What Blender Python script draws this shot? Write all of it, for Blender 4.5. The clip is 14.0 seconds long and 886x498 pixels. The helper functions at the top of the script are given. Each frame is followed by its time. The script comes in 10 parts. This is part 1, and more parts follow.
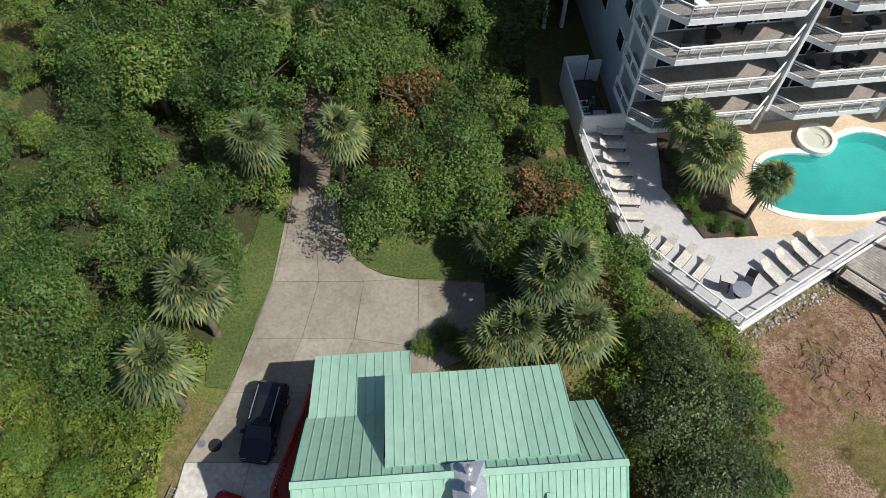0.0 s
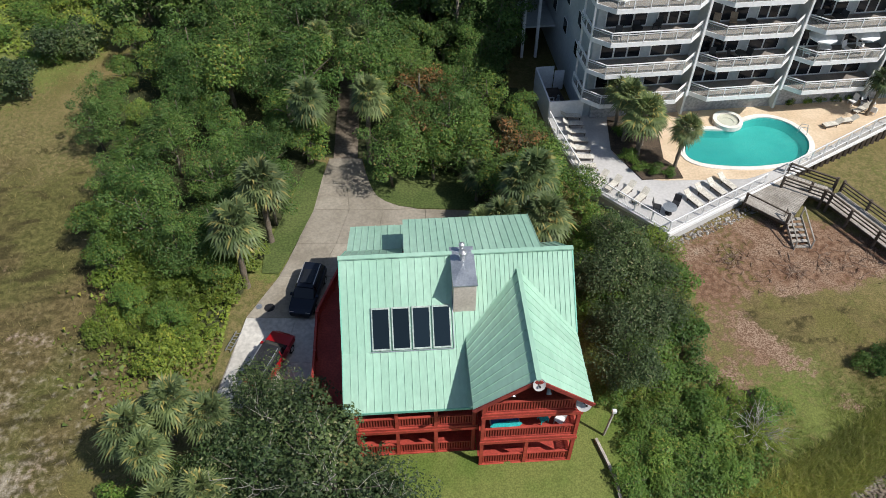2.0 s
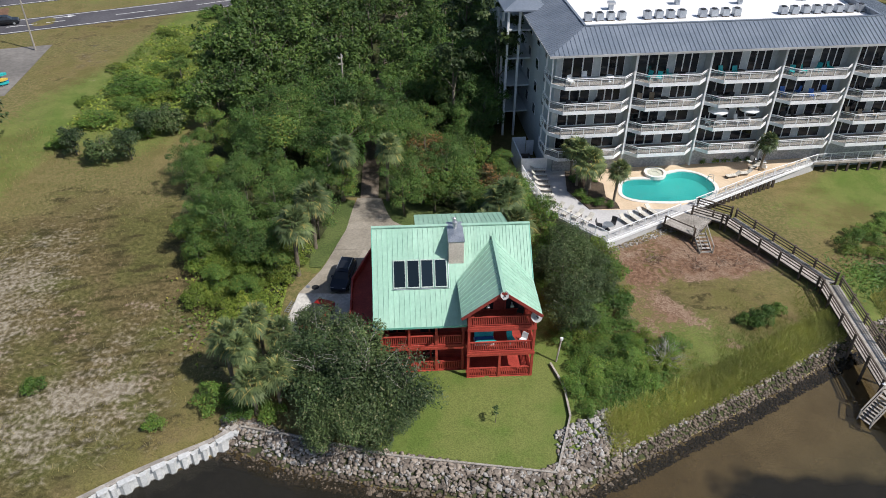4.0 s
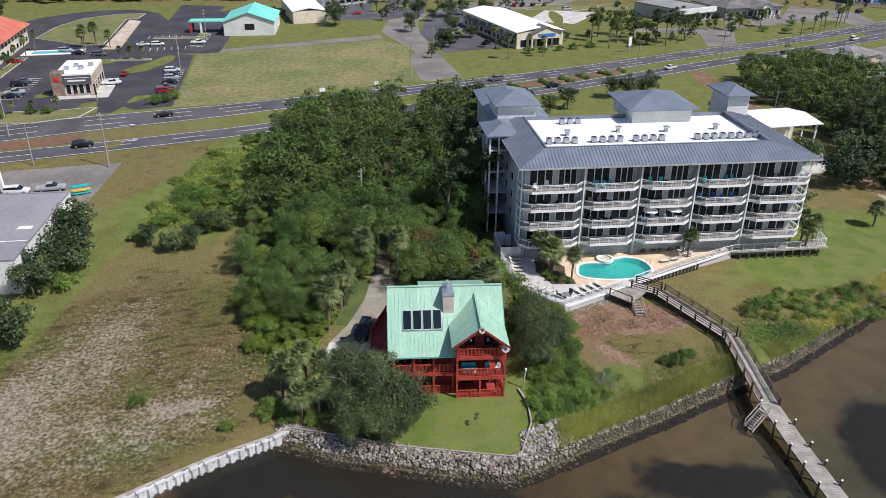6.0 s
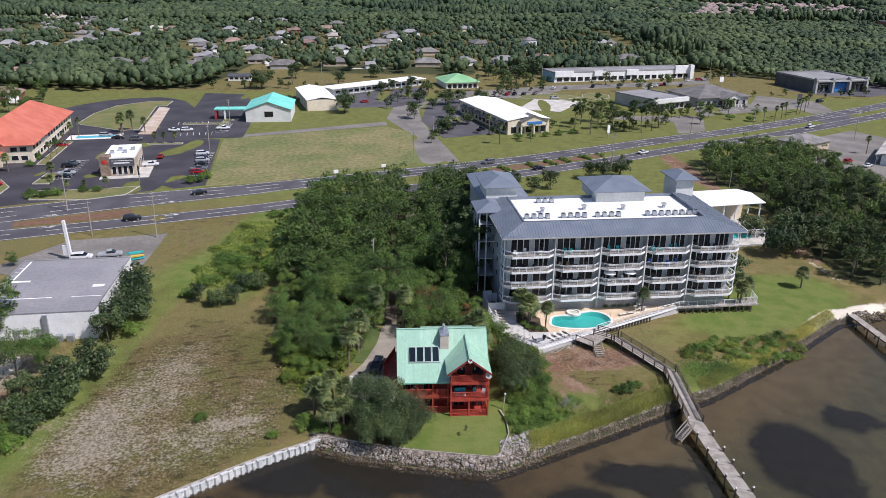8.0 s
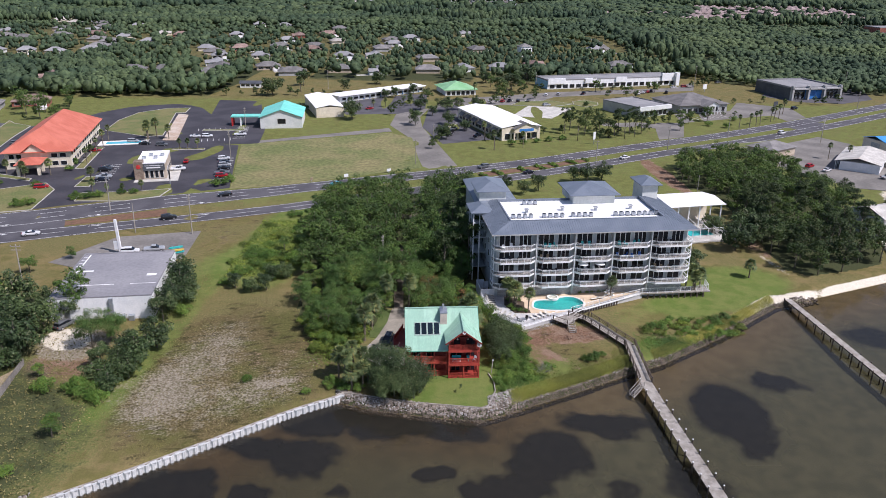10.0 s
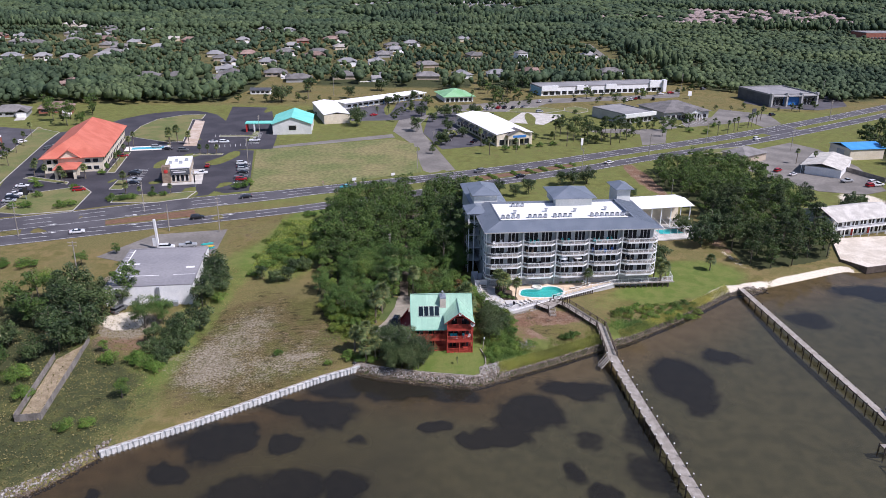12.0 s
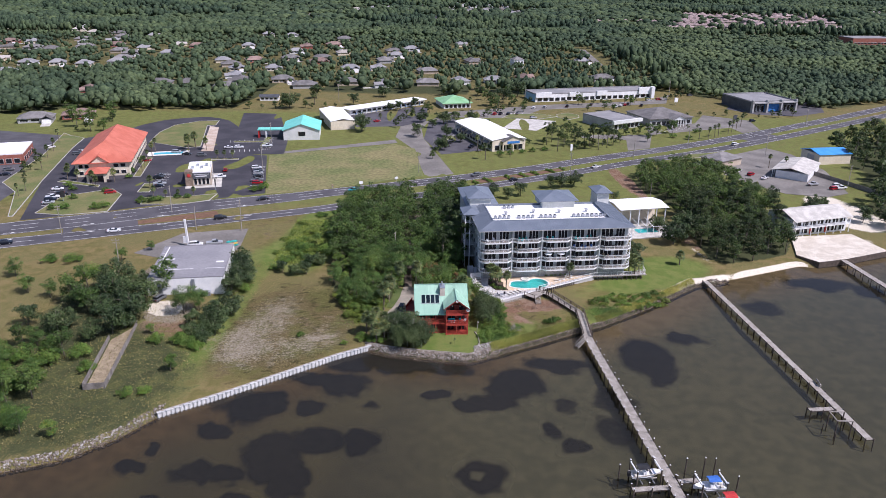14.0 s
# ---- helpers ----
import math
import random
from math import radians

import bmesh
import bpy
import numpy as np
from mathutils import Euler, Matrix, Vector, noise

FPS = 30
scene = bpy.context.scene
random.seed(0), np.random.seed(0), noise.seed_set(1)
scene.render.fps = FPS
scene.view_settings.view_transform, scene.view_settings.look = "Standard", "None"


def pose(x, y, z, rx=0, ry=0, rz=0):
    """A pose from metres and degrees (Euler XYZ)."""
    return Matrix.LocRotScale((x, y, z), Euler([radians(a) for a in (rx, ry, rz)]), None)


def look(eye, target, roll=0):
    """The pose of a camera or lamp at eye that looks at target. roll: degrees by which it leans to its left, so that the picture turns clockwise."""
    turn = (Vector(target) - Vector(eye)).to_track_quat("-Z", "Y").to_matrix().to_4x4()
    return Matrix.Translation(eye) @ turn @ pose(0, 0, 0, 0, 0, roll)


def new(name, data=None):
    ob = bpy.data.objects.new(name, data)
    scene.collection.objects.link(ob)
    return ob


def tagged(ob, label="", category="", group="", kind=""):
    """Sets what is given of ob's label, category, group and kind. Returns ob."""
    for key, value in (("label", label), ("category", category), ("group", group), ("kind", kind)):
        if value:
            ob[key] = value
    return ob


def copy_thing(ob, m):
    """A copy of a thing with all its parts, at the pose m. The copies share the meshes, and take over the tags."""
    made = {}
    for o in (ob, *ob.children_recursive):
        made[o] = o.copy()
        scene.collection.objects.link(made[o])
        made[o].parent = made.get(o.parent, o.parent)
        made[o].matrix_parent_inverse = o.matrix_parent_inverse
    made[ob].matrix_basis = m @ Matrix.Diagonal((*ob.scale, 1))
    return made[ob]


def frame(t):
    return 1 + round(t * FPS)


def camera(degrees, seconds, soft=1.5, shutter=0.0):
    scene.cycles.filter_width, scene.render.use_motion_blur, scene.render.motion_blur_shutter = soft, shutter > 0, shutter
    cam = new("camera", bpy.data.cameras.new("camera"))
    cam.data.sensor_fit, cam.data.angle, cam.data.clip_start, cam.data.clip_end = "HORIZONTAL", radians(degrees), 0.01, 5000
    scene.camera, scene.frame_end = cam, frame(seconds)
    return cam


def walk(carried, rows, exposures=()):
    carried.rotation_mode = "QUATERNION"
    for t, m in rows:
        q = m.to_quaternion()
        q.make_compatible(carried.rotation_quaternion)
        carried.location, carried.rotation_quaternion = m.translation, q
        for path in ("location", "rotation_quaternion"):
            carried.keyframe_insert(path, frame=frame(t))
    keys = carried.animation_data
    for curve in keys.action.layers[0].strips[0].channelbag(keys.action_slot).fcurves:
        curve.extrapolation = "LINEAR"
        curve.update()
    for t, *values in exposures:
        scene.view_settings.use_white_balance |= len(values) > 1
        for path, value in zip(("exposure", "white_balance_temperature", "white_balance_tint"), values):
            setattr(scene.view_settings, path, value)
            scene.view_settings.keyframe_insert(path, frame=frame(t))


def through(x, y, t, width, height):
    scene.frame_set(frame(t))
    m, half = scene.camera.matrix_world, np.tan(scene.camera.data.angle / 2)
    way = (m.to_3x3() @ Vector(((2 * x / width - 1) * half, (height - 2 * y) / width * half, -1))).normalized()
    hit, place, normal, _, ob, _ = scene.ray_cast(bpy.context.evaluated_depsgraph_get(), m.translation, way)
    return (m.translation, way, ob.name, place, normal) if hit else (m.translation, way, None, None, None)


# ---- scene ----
from mathutils.geometry import tessellate_polygon
cam = camera(61.1, 14.0, 0.85)
METRES, EYE, TILT, LEAN, TURN = 185.0, 44.2, -58.0, 0.0, 0.0
ROWS = [
    (0.0, 0.0, 0.0, 0.0, 0.0, 0.0, -0.0),
    (0.5, -0.0001, -0.016, -0.0243, 0.01, 3.04, -0.07),
    (1.0, -0.0002, -0.0332, -0.0494, 0.03, 6.07, -0.13),
    (1.5, -0.0, -0.0516, -0.0749, 0.06, 9.01, -0.2),
    (2.0, -0.0001, -0.0707, -0.1012, 0.01, 11.93, -0.22),
    (2.5, -0.0, -0.0913, -0.1273, -0.02, 14.81, -0.27),
    (5.0, 0.0023, -0.2177, -0.2511, -0.08, 27.23, -0.46),
    (5.5, 0.0031, -0.246, -0.2742, -0.12, 29.49, -0.48),
    (6.0, 0.0041, -0.2731, -0.2967, -0.14, 31.69, -0.49),
    (6.5, 0.0048, -0.3014, -0.32, -0.19, 33.81, -0.52),
    (7.0, 0.0053, -0.3295, -0.3433, -0.25, 35.89, -0.55),
    (7.5, 0.0058, -0.3576, -0.3673, -0.28, 37.4, -0.59),
    (8.0, 0.006, -0.3862, -0.391, -0.3, 37.37, -0.6),
    (10.5, 0.006, -0.53, -0.5085, -0.38, 37.26, -0.59),
    (11.0, 0.0062, -0.559, -0.5319, -0.39, 37.24, -0.59),
    (11.5, 0.0062, -0.588, -0.5554, -0.41, 37.22, -0.58),
    (12.0, 0.0062, -0.6171, -0.5791, -0.42, 37.21, -0.57),
    (12.5, 0.0062, -0.6461, -0.6027, -0.44, 37.2, -0.56),
    (13.0, 0.0061, -0.6752, -0.626, -0.46, 37.19, -0.56),
    (13.5, 0.006, -0.7041, -0.6495, -0.47, 37.18, -0.55),
    (14.0, 0.0058, -0.7331, -0.6731, -0.48, 37.18, -0.54),
]
walk(cam, [(t, pose(0, 0, EYE, TILT, LEAN, TURN) @ pose(METRES * x, METRES * y, METRES * z, 90 + pitch, roll, yaw)) for t, x, y, z, yaw, pitch, roll in ROWS],
     exposures=[(0.0, 0.0, 6500, 10), (5.0, 0.0, 6300, 14), (8.0, 0.0, 6150, 19), (11.0, 0.03, 6040, 22), (14.0, 0.06, 5970, 25)])

# ---- light ----
SUN_EL, SUN_AZ = radians(52), radians(118)   # azimuth clockwise from +y
to_sun = Vector((math.sin(SUN_AZ) * math.cos(SUN_EL), math.cos(SUN_AZ) * math.cos(SUN_EL), math.sin(SUN_EL)))
world = bpy.data.worlds.new("world")
scene.world = world
world.use_nodes = True
wn = world.node_tree.nodes
sky = wn.new("ShaderNodeTexSky")
sky.sky_type, sky.sun_disc, sky.sun_elevation, sky.sun_rotation = "NISHITA", False, SUN_EL, SUN_AZ
wn["Background"].inputs[1].default_value = 0.10
world.node_tree.links.new(sky.outputs[0], wn["Background"].inputs[0])
sun = new("sun", bpy.data.lights.new("sun", "SUN"))
sun.data.energy, sun.data.angle, sun.data.color = 5.0, radians(0.53), (1.0, 0.96, 0.90)
sun.matrix_world = look(to_sun * 300, (0, 0, 0))

# ---- materials ----
def nodes_of(name):
    m = bpy.data.materials.new(name)
    m.use_nodes = True
    return m, m.node_tree.nodes, m.node_tree.links, m.node_tree.nodes["Principled BSDF"]


def col(c):
    return (c[0], c[1], c[2], 1.0)


def noise_node(n, l, coord, scale, detail=3.0):
    t = n.new("ShaderNodeTexNoise")
    t.inputs["Scale"].default_value, t.inputs["Detail"].default_value = scale, detail
    l.new(coord, t.inputs["Vector"])
    return t


def ramp(n, l, value, lo, hi):
    r = n.new("ShaderNodeMapRange")
    r.interpolation_type = "SMOOTHSTEP"
    r.inputs[1].default_value, r.inputs[2].default_value = lo, hi
    l.new(value, r.inputs[0])
    return r.outputs[0]


def mix(n, l, fac, a, b, kind="MIX"):
    x = n.new("ShaderNodeMixRGB")
    x.blend_type = kind
    for socket, value in zip(x.inputs, (fac, a, b)):
        if isinstance(value, bpy.types.NodeSocket):
            l.new(value, socket)
        else:
            socket.default_value = value if isinstance(value, float) else col(value)
    return x.outputs[0]


def surf(name, c1, c2, scale=0.5, rough=0.8, metal=0.0, bump=0.0, fine=8.0, grain=0.25, vary=0.0, spec=0.4, stretch=(1, 1, 1), local=False):
    """Two colours in large patches, a fine grain over them, and a relief."""
    m, n, l, p = nodes_of(name)
    if local:
        pos = n.new("ShaderNodeTexCoord").outputs["Object"]
    else:
        pos = n.new("ShaderNodeNewGeometry").outputs["Position"]
    mp = n.new("ShaderNodeMapping")
    mp.inputs["Scale"].default_value = stretch
    l.new(pos, mp.inputs["Vector"])
    big = noise_node(n, l, mp.outputs[0], scale, 4.0)
    small = noise_node(n, l, mp.outputs[0], scale * fine, 3.0)
    c = mix(n, l, ramp(n, l, big.outputs[0], 0.35, 0.65), c1, c2)
    k = ramp(n, l, small.outputs[0], 0.25, 0.75)
    g = mix(n, l, k, (1 - grain,) * 3, (1 + grain,) * 3)
    c = mix(n, l, 1.0, c, g, "MULTIPLY")
    if vary:
        info = n.new("ShaderNodeObjectInfo")
        c = mix(n, l, 1.0, c, mix(n, l, info.outputs["Random"], (1 - vary,) * 3, (1 + vary,) * 3), "MULTIPLY")
    l.new(c, p.inputs["Base Color"])
    p.inputs["Roughness"].default_value, p.inputs["Metallic"].default_value = rough, metal
    p.inputs["Specular IOR Level"].default_value = spec
    if bump:
        b = n.new("ShaderNodeBump")
        b.inputs["Strength"].default_value, b.inputs["Distance"].default_value = bump, 0.3 / (scale * fine)
        l.new(small.outputs[0], b.inputs["Height"])
        l.new(b.outputs[0], p.inputs["Normal"])
    return m


def leafy(name, dark, light, odd, odd_share=0.08, through=0.25, hue=0.25):
    """Leaves: each one its own shade, each tree its own tone."""
    m, n, l, p = nodes_of(name)
    geo = n.new("ShaderNodeNewGeometry")
    info = n.new("ShaderNodeObjectInfo")
    isl = geo.outputs["Random Per Island"]
    c = mix(n, l, isl, dark, light)
    c = mix(n, l, ramp(n, l, isl, 1 - odd_share - 0.02, 1 - odd_share), c, odd)
    big = noise_node(n, l, geo.outputs["Position"], 0.16, 2.0)
    c = mix(n, l, 1.0, c, mix(n, l, ramp(n, l, big.outputs[0], 0.3, 0.7), (0.60, 0.68, 0.66), (1.28, 1.32, 1.16)), "MULTIPLY")
    c = mix(n, l, 1.0, c, mix(n, l, info.outputs["Random"], (1 - hue, 1 - hue * 0.7, 1 - hue), (1 + hue, 1 + hue * 0.7, 1 + hue * 0.4)), "MULTIPLY")
    l.new(c, p.inputs["Base Color"])
    p.inputs["Roughness"].default_value = 0.55
    p.inputs["Specular IOR Level"].default_value = 0.3
    tr = n.new("ShaderNodeBsdfTranslucent")
    l.new(c, tr.inputs["Color"])
    ms = n.new("ShaderNodeMixShader")
    ms.inputs[0].default_value = through
    l.new(p.outputs[0], ms.inputs[1])
    l.new(tr.outputs[0], ms.inputs[2])
    l.new(ms.outputs[0], n["Material Output"].inputs["Surface"])
    return m


def far_leaves(name):
    """Foliage of the distant woods, haze put into its paler, bluer colours; the tone of each tree comes from its own
    attribute.
    """
    m, n, l, p = nodes_of(name)
    at = n.new("ShaderNodeAttribute")
    at.attribute_name = "tone"
    geo = n.new("ShaderNodeNewGeometry")
    c = mix(n, l, at.outputs["Fac"], (0.052, 0.086, 0.050), (0.138, 0.184, 0.092))
    c = mix(n, l, 1.0, c, mix(n, l, geo.outputs["Random Per Island"], (0.78,) * 3, (1.25,) * 3), "MULTIPLY")
    big = noise_node(n, l, geo.outputs["Position"], 0.008, 3.0)
    c = mix(n, l, 1.0, c, mix(n, l, ramp(n, l, big.outputs[0], 0.35, 0.65), (0.75, 0.8, 0.85), (1.2, 1.15, 1.0)), "MULTIPLY")
    clump = noise_node(n, l, geo.outputs["Position"], 0.55, 4.0)
    c = mix(n, l, 1.0, c, mix(n, l, ramp(n, l, clump.outputs[0], 0.3, 0.7), (0.74, 0.77, 0.78), (1.22, 1.2, 1.15)), "MULTIPLY")
    bp = n.new("ShaderNodeBump")
    bp.inputs["Strength"].default_value, bp.inputs["Distance"].default_value = 0.4, 1.0
    l.new(clump.outputs[0], bp.inputs["Height"])
    l.new(bp.outputs[0], p.inputs["Normal"])
    l.new(c, p.inputs["Base Color"])
    p.inputs["Roughness"].default_value = 0.7
    p.inputs["Specular IOR Level"].default_value = 0.2
    tr = n.new("ShaderNodeBsdfTranslucent")
    l.new(c, tr.inputs["Color"])
    ms = n.new("ShaderNodeMixShader")
    ms.inputs[0].default_value = 0.3
    l.new(p.outputs[0], ms.inputs[1])
    l.new(tr.outputs[0], ms.inputs[2])
    l.new(ms.outputs[0], n["Material Output"].inputs["Surface"])
    return m


def glassy(name, c, rough=0.05, spec=0.6):
    m, n, l, p = nodes_of(name)
    geo = n.new("ShaderNodeNewGeometry")
    info = n.new("ShaderNodeObjectInfo")
    cc = mix(n, l, info.outputs["Random"], tuple(v * 0.6 for v in c), tuple(v * 1.6 for v in c))
    l.new(cc, p.inputs["Base Color"])
    p.inputs["Roughness"].default_value = rough
    p.inputs["Specular IOR Level"].default_value = spec
    return m


def clear(name, tint=(0.93, 0.95, 0.95), film=(0.8, 0.82, 0.82), share=0.16):
    """A thin clear sheet with a little dust on it."""
    m, n, l, p = nodes_of(name)
    tr = n.new("ShaderNodeBsdfTransparent")
    tr.inputs[0].default_value = col(tint)
    p.inputs["Base Color"].default_value = col(film)
    p.inputs["Roughness"].default_value = 0.1
    ms = n.new("ShaderNodeMixShader")
    ms.inputs[0].default_value = share
    l.new(tr.outputs[0], ms.inputs[1])
    l.new(p.outputs[0], ms.inputs[2])
    l.new(ms.outputs[0], n["Material Output"].inputs["Surface"])
    return m


def ground_material():
    m, n, l, p = nodes_of("ground_cover")
    geo = n.new("ShaderNodeNewGeometry")
    pos = geo.outputs["Position"]
    a1 = n.new("ShaderNodeAttribute")
    a1.attribute_name = "cover"
    a2 = n.new("ShaderNodeAttribute")
    a2.attribute_name = "cover_two"
    s1 = n.new("ShaderNodeSeparateColor")
    s2 = n.new("ShaderNodeSeparateColor")
    l.new(a1.outputs["Color"], s1.inputs[0])
    l.new(a2.outputs["Color"], s2.inputs[0])
    wide = noise_node(n, l, pos, 0.06, 5.0).outputs[0]
    mid = noise_node(n, l, pos, 0.35, 5.0).outputs[0]
    near = noise_node(n, l, pos, 2.4, 5.0).outputs[0]
    tiny = noise_node(n, l, pos, 9.0, 3.0).outputs[0]

    # long streaks where the sand shows through the grass
    tilt = n.new("ShaderNodeMapping")
    turn = n.new("ShaderNodeMapping")
    turn.inputs["Rotation"].default_value = (0, 0, radians(-12))
    l.new(pos, turn.inputs["Vector"])
    tilt.inputs["Scale"].default_value = (0.42, 1.0, 1.0)
    l.new(turn.outputs[0], tilt.inputs["Vector"])
    streak = noise_node(n, l, tilt.outputs[0], 1.5, 6.0).outputs[0]

    def patchy(mask, lo=0.38, hi=0.62, amount=0.9, mid=mid):
        # a mask broken up by the two middle noises
        s = n.new("ShaderNodeMath")
        s.operation = "MULTIPLY_ADD"
        l.new(mid, s.inputs[0])
        s.inputs[1].default_value = amount
        l.new(mask, s.inputs[2])
        s2_ = n.new("ShaderNodeMath")
        s2_.operation = "MULTIPLY_ADD"
        l.new(near, s2_.inputs[0])
        s2_.inputs[1].default_value = amount * 0.8
        l.new(s.outputs[0], s2_.inputs[2])
        return ramp(n, l, s2_.outputs[0], lo + amount * 0.9, hi + amount * 0.9)

    c = mix(n, l, ramp(n, l, mid, 0.35, 0.65), (0.126, 0.114, 0.040), (0.190, 0.150, 0.066))
    c = mix(n, l, ramp(n, l, wide, 0.4, 0.6), c, mix(n, l, ramp(n, l, near, 0.35, 0.65), (0.182, 0.150, 0.068), (0.115, 0.114, 0.040)))
    dry = mix(n, l, ramp(n, l, near, 0.3, 0.7), (0.078, 0.062, 0.027), (0.158, 0.125, 0.058))
    green = mix(n, l, ramp(n, l, near, 0.3, 0.7), (0.066, 0.068, 0.022), (0.132, 0.124, 0.044))
    dry = mix(n, l, ramp(n, l, noise_node(n, l, pos, 0.13, 4.0).outputs[0], 0.42, 0.6), dry, green)
    clumps = noise_node(n, l, tilt.outputs[0], 0.8, 3.0).outputs[0]
    dry = mix(n, l, ramp(n, l, clumps, 0.5, 0.66), dry, (0.055, 0.048, 0.020))
    c = mix(n, l, patchy(s2.outputs[0]), c, dry)
    lush = mix(n, l, ramp(n, l, mid, 0.35, 0.65), (0.10, 0.145, 0.032), (0.145, 0.168, 0.048))
    c = mix(n, l, patchy(s1.outputs[2], 0.3, 0.6, 0.5), c, lush)
    dirt = mix(n, l, ramp(n, l, near, 0.3, 0.7), (0.122, 0.066, 0.040), (0.232, 0.148, 0.098))
    dirt = mix(n, l, ramp(n, l, mid, 0.42, 0.62), dirt, mix(n, l, ramp(n, l, tiny, 0.35, 0.65), (0.165, 0.098, 0.062), (0.27, 0.195, 0.14)))
    c = mix(n, l, patchy(s1.outputs[1]), c, dirt)
    sand = mix(n, l, ramp(n, l, near, 0.3, 0.7), (0.150, 0.122, 0.080), (0.315, 0.28, 0.215))
    both = n.new("ShaderNodeMath")
    both.operation = "MULTIPLY_ADD"
    l.new(streak, both.inputs[0])
    both.inputs[1].default_value = 0.55
    half = n.new("ShaderNodeMath")
    half.operation = "MULTIPLY"
    l.new(mid, half.inputs[0])
    half.inputs[1].default_value = 0.5
    l.new(half.outputs[0], both.inputs[2])
    c = mix(n, l, patchy(s1.outputs[0], 0.32, 0.80, 1.0, both.outputs[0]), c, sand)
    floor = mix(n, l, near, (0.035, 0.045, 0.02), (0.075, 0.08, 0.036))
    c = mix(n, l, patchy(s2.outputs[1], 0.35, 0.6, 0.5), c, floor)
    beach = mix(n, l, near, (0.52, 0.46, 0.36), (0.70, 0.65, 0.54))
    c = mix(n, l, patchy(s2.outputs[2], 0.4, 0.55, 0.35), c, beach)
    # below the tide line: silt and sand
    sep = n.new("ShaderNodeSeparateXYZ")
    l.new(pos, sep.inputs[0])
    silt = mix(n, l, ramp(n, l, mid, 0.3, 0.7), (0.24, 0.172, 0.078), (0.33, 0.238, 0.108))
    deep = mix(n, l, ramp(n, l, noise_node(n, l, pos, 0.022, 2.0).outputs[0], 0.35, 0.65), (0.150, 0.140, 0.088), (0.28, 0.252, 0.115))
    # paler sand flats off the eastern shore
    flats = mix(n, l, ramp(n, l, mid, 0.3, 0.7), (0.255, 0.268, 0.165), (0.35, 0.355, 0.215))
    deep = mix(n, l, ramp(n, l, sep.outputs[0], -40.0, 25.0), deep, flats)
    silt = mix(n, l, ramp(n, l, sep.outputs[0], 8.0, 30.0), silt, mix(n, l, ramp(n, l, mid, 0.3, 0.7), (0.43, 0.345, 0.185), (0.56, 0.455, 0.25)))
    silt = mix(n, l, ramp(n, l, sep.outputs[2], -0.45, -1.3), silt, deep)
    c = mix(n, l, ramp(n, l, sep.outputs[2], 0.12, -0.08), c, silt)
    c = mix(n, l, 1.0, c, mix(n, l, ramp(n, l, tiny, 0.25, 0.75), (0.72,) * 3, (1.28,) * 3), "MULTIPLY")
    l.new(c, p.inputs["Base Color"])
    p.inputs["Roughness"].default_value = 0.95
    p.inputs["Specular IOR Level"].default_value = 0.1
    b = n.new("ShaderNodeBump")
    b.inputs["Strength"].default_value, b.inputs["Distance"].default_value = 0.6, 0.12
    l.new(near, b.inputs["Height"])
    l.new(b.outputs[0], p.inputs["Normal"])
    return m


def water_material():
    """Murky shallow water: part of the bed shows through, part is scattered light, and the sky lies on it."""
    m, n, l, p = nodes_of("bay_water")
    geo = n.new("ShaderNodeNewGeometry")
    pos = geo.outputs["Position"]
    wide = noise_node(n, l, pos, 0.02, 3.0).outputs[0]
    n.remove(p)
    tr = n.new("ShaderNodeBsdfTransparent")
    tr.inputs[0].default_value = col((0.64, 0.61, 0.57))
    murk = n.new("ShaderNodeBsdfDiffuse")
    l.new(mix(n, l, ramp(n, l, wide, 0.35, 0.65), (0.030, 0.029, 0.023), (0.040, 0.037, 0.027)), murk.inputs["Color"])
    r1 = noise_node(n, l, pos, 1.3, 3.0)
    b = n.new("ShaderNodeBump")
    b.inputs["Strength"].default_value, b.inputs["Distance"].default_value = 0.2, 0.05
    l.new(r1.outputs[0], b.inputs["Height"])
    gloss = n.new("ShaderNodeBsdfGlossy")
    gloss.inputs["Roughness"].default_value = 0.1
    l.new(b.outputs[0], gloss.inputs["Normal"])
    body = n.new("ShaderNodeMixShader")
    body.inputs[0].default_value = 0.42
    l.new(tr.outputs[0], body.inputs[1])
    l.new(murk.outputs[0], body.inputs[2])
    fres = n.new("ShaderNodeFresnel")
    fres.inputs["IOR"].default_value = 1.33
    top = n.new("ShaderNodeMixShader")
    l.new(fres.outputs[0], top.inputs[0])
    l.new(body.outputs[0], top.inputs[1])
    l.new(gloss.outputs[0], top.inputs[2])
    l.new(top.outputs[0], n["Material Output"].inputs["Surface"])
    return m


M_GROUND = ground_material()
M_WATER = water_material()
M_ASPHALT = surf("asphalt", (0.066, 0.063, 0.070), (0.096, 0.092, 0.100), 0.12, 0.9, grain=0.18, fine=20)
M_ASPHALT_NEW = surf("new_asphalt", (0.038, 0.036, 0.043), (0.058, 0.055, 0.063), 0.1, 0.85, grain=0.15, fine=20)
M_ASPHALT_OLD = surf("worn_asphalt", (0.15, 0.14, 0.125), (0.21, 0.195, 0.175), 0.1, 0.9, grain=0.15, fine=15)
M_CONCRETE = surf("drive_concrete", (0.215, 0.190, 0.148), (0.300, 0.270, 0.218), 0.3, 0.85, bump=0.1, fine=14, grain=0.14, vary=0.08)
M_CONC_LIGHT = surf("pale_concrete", (0.42, 0.40, 0.36), (0.55, 0.53, 0.48), 0.4, 0.85, grain=0.15)
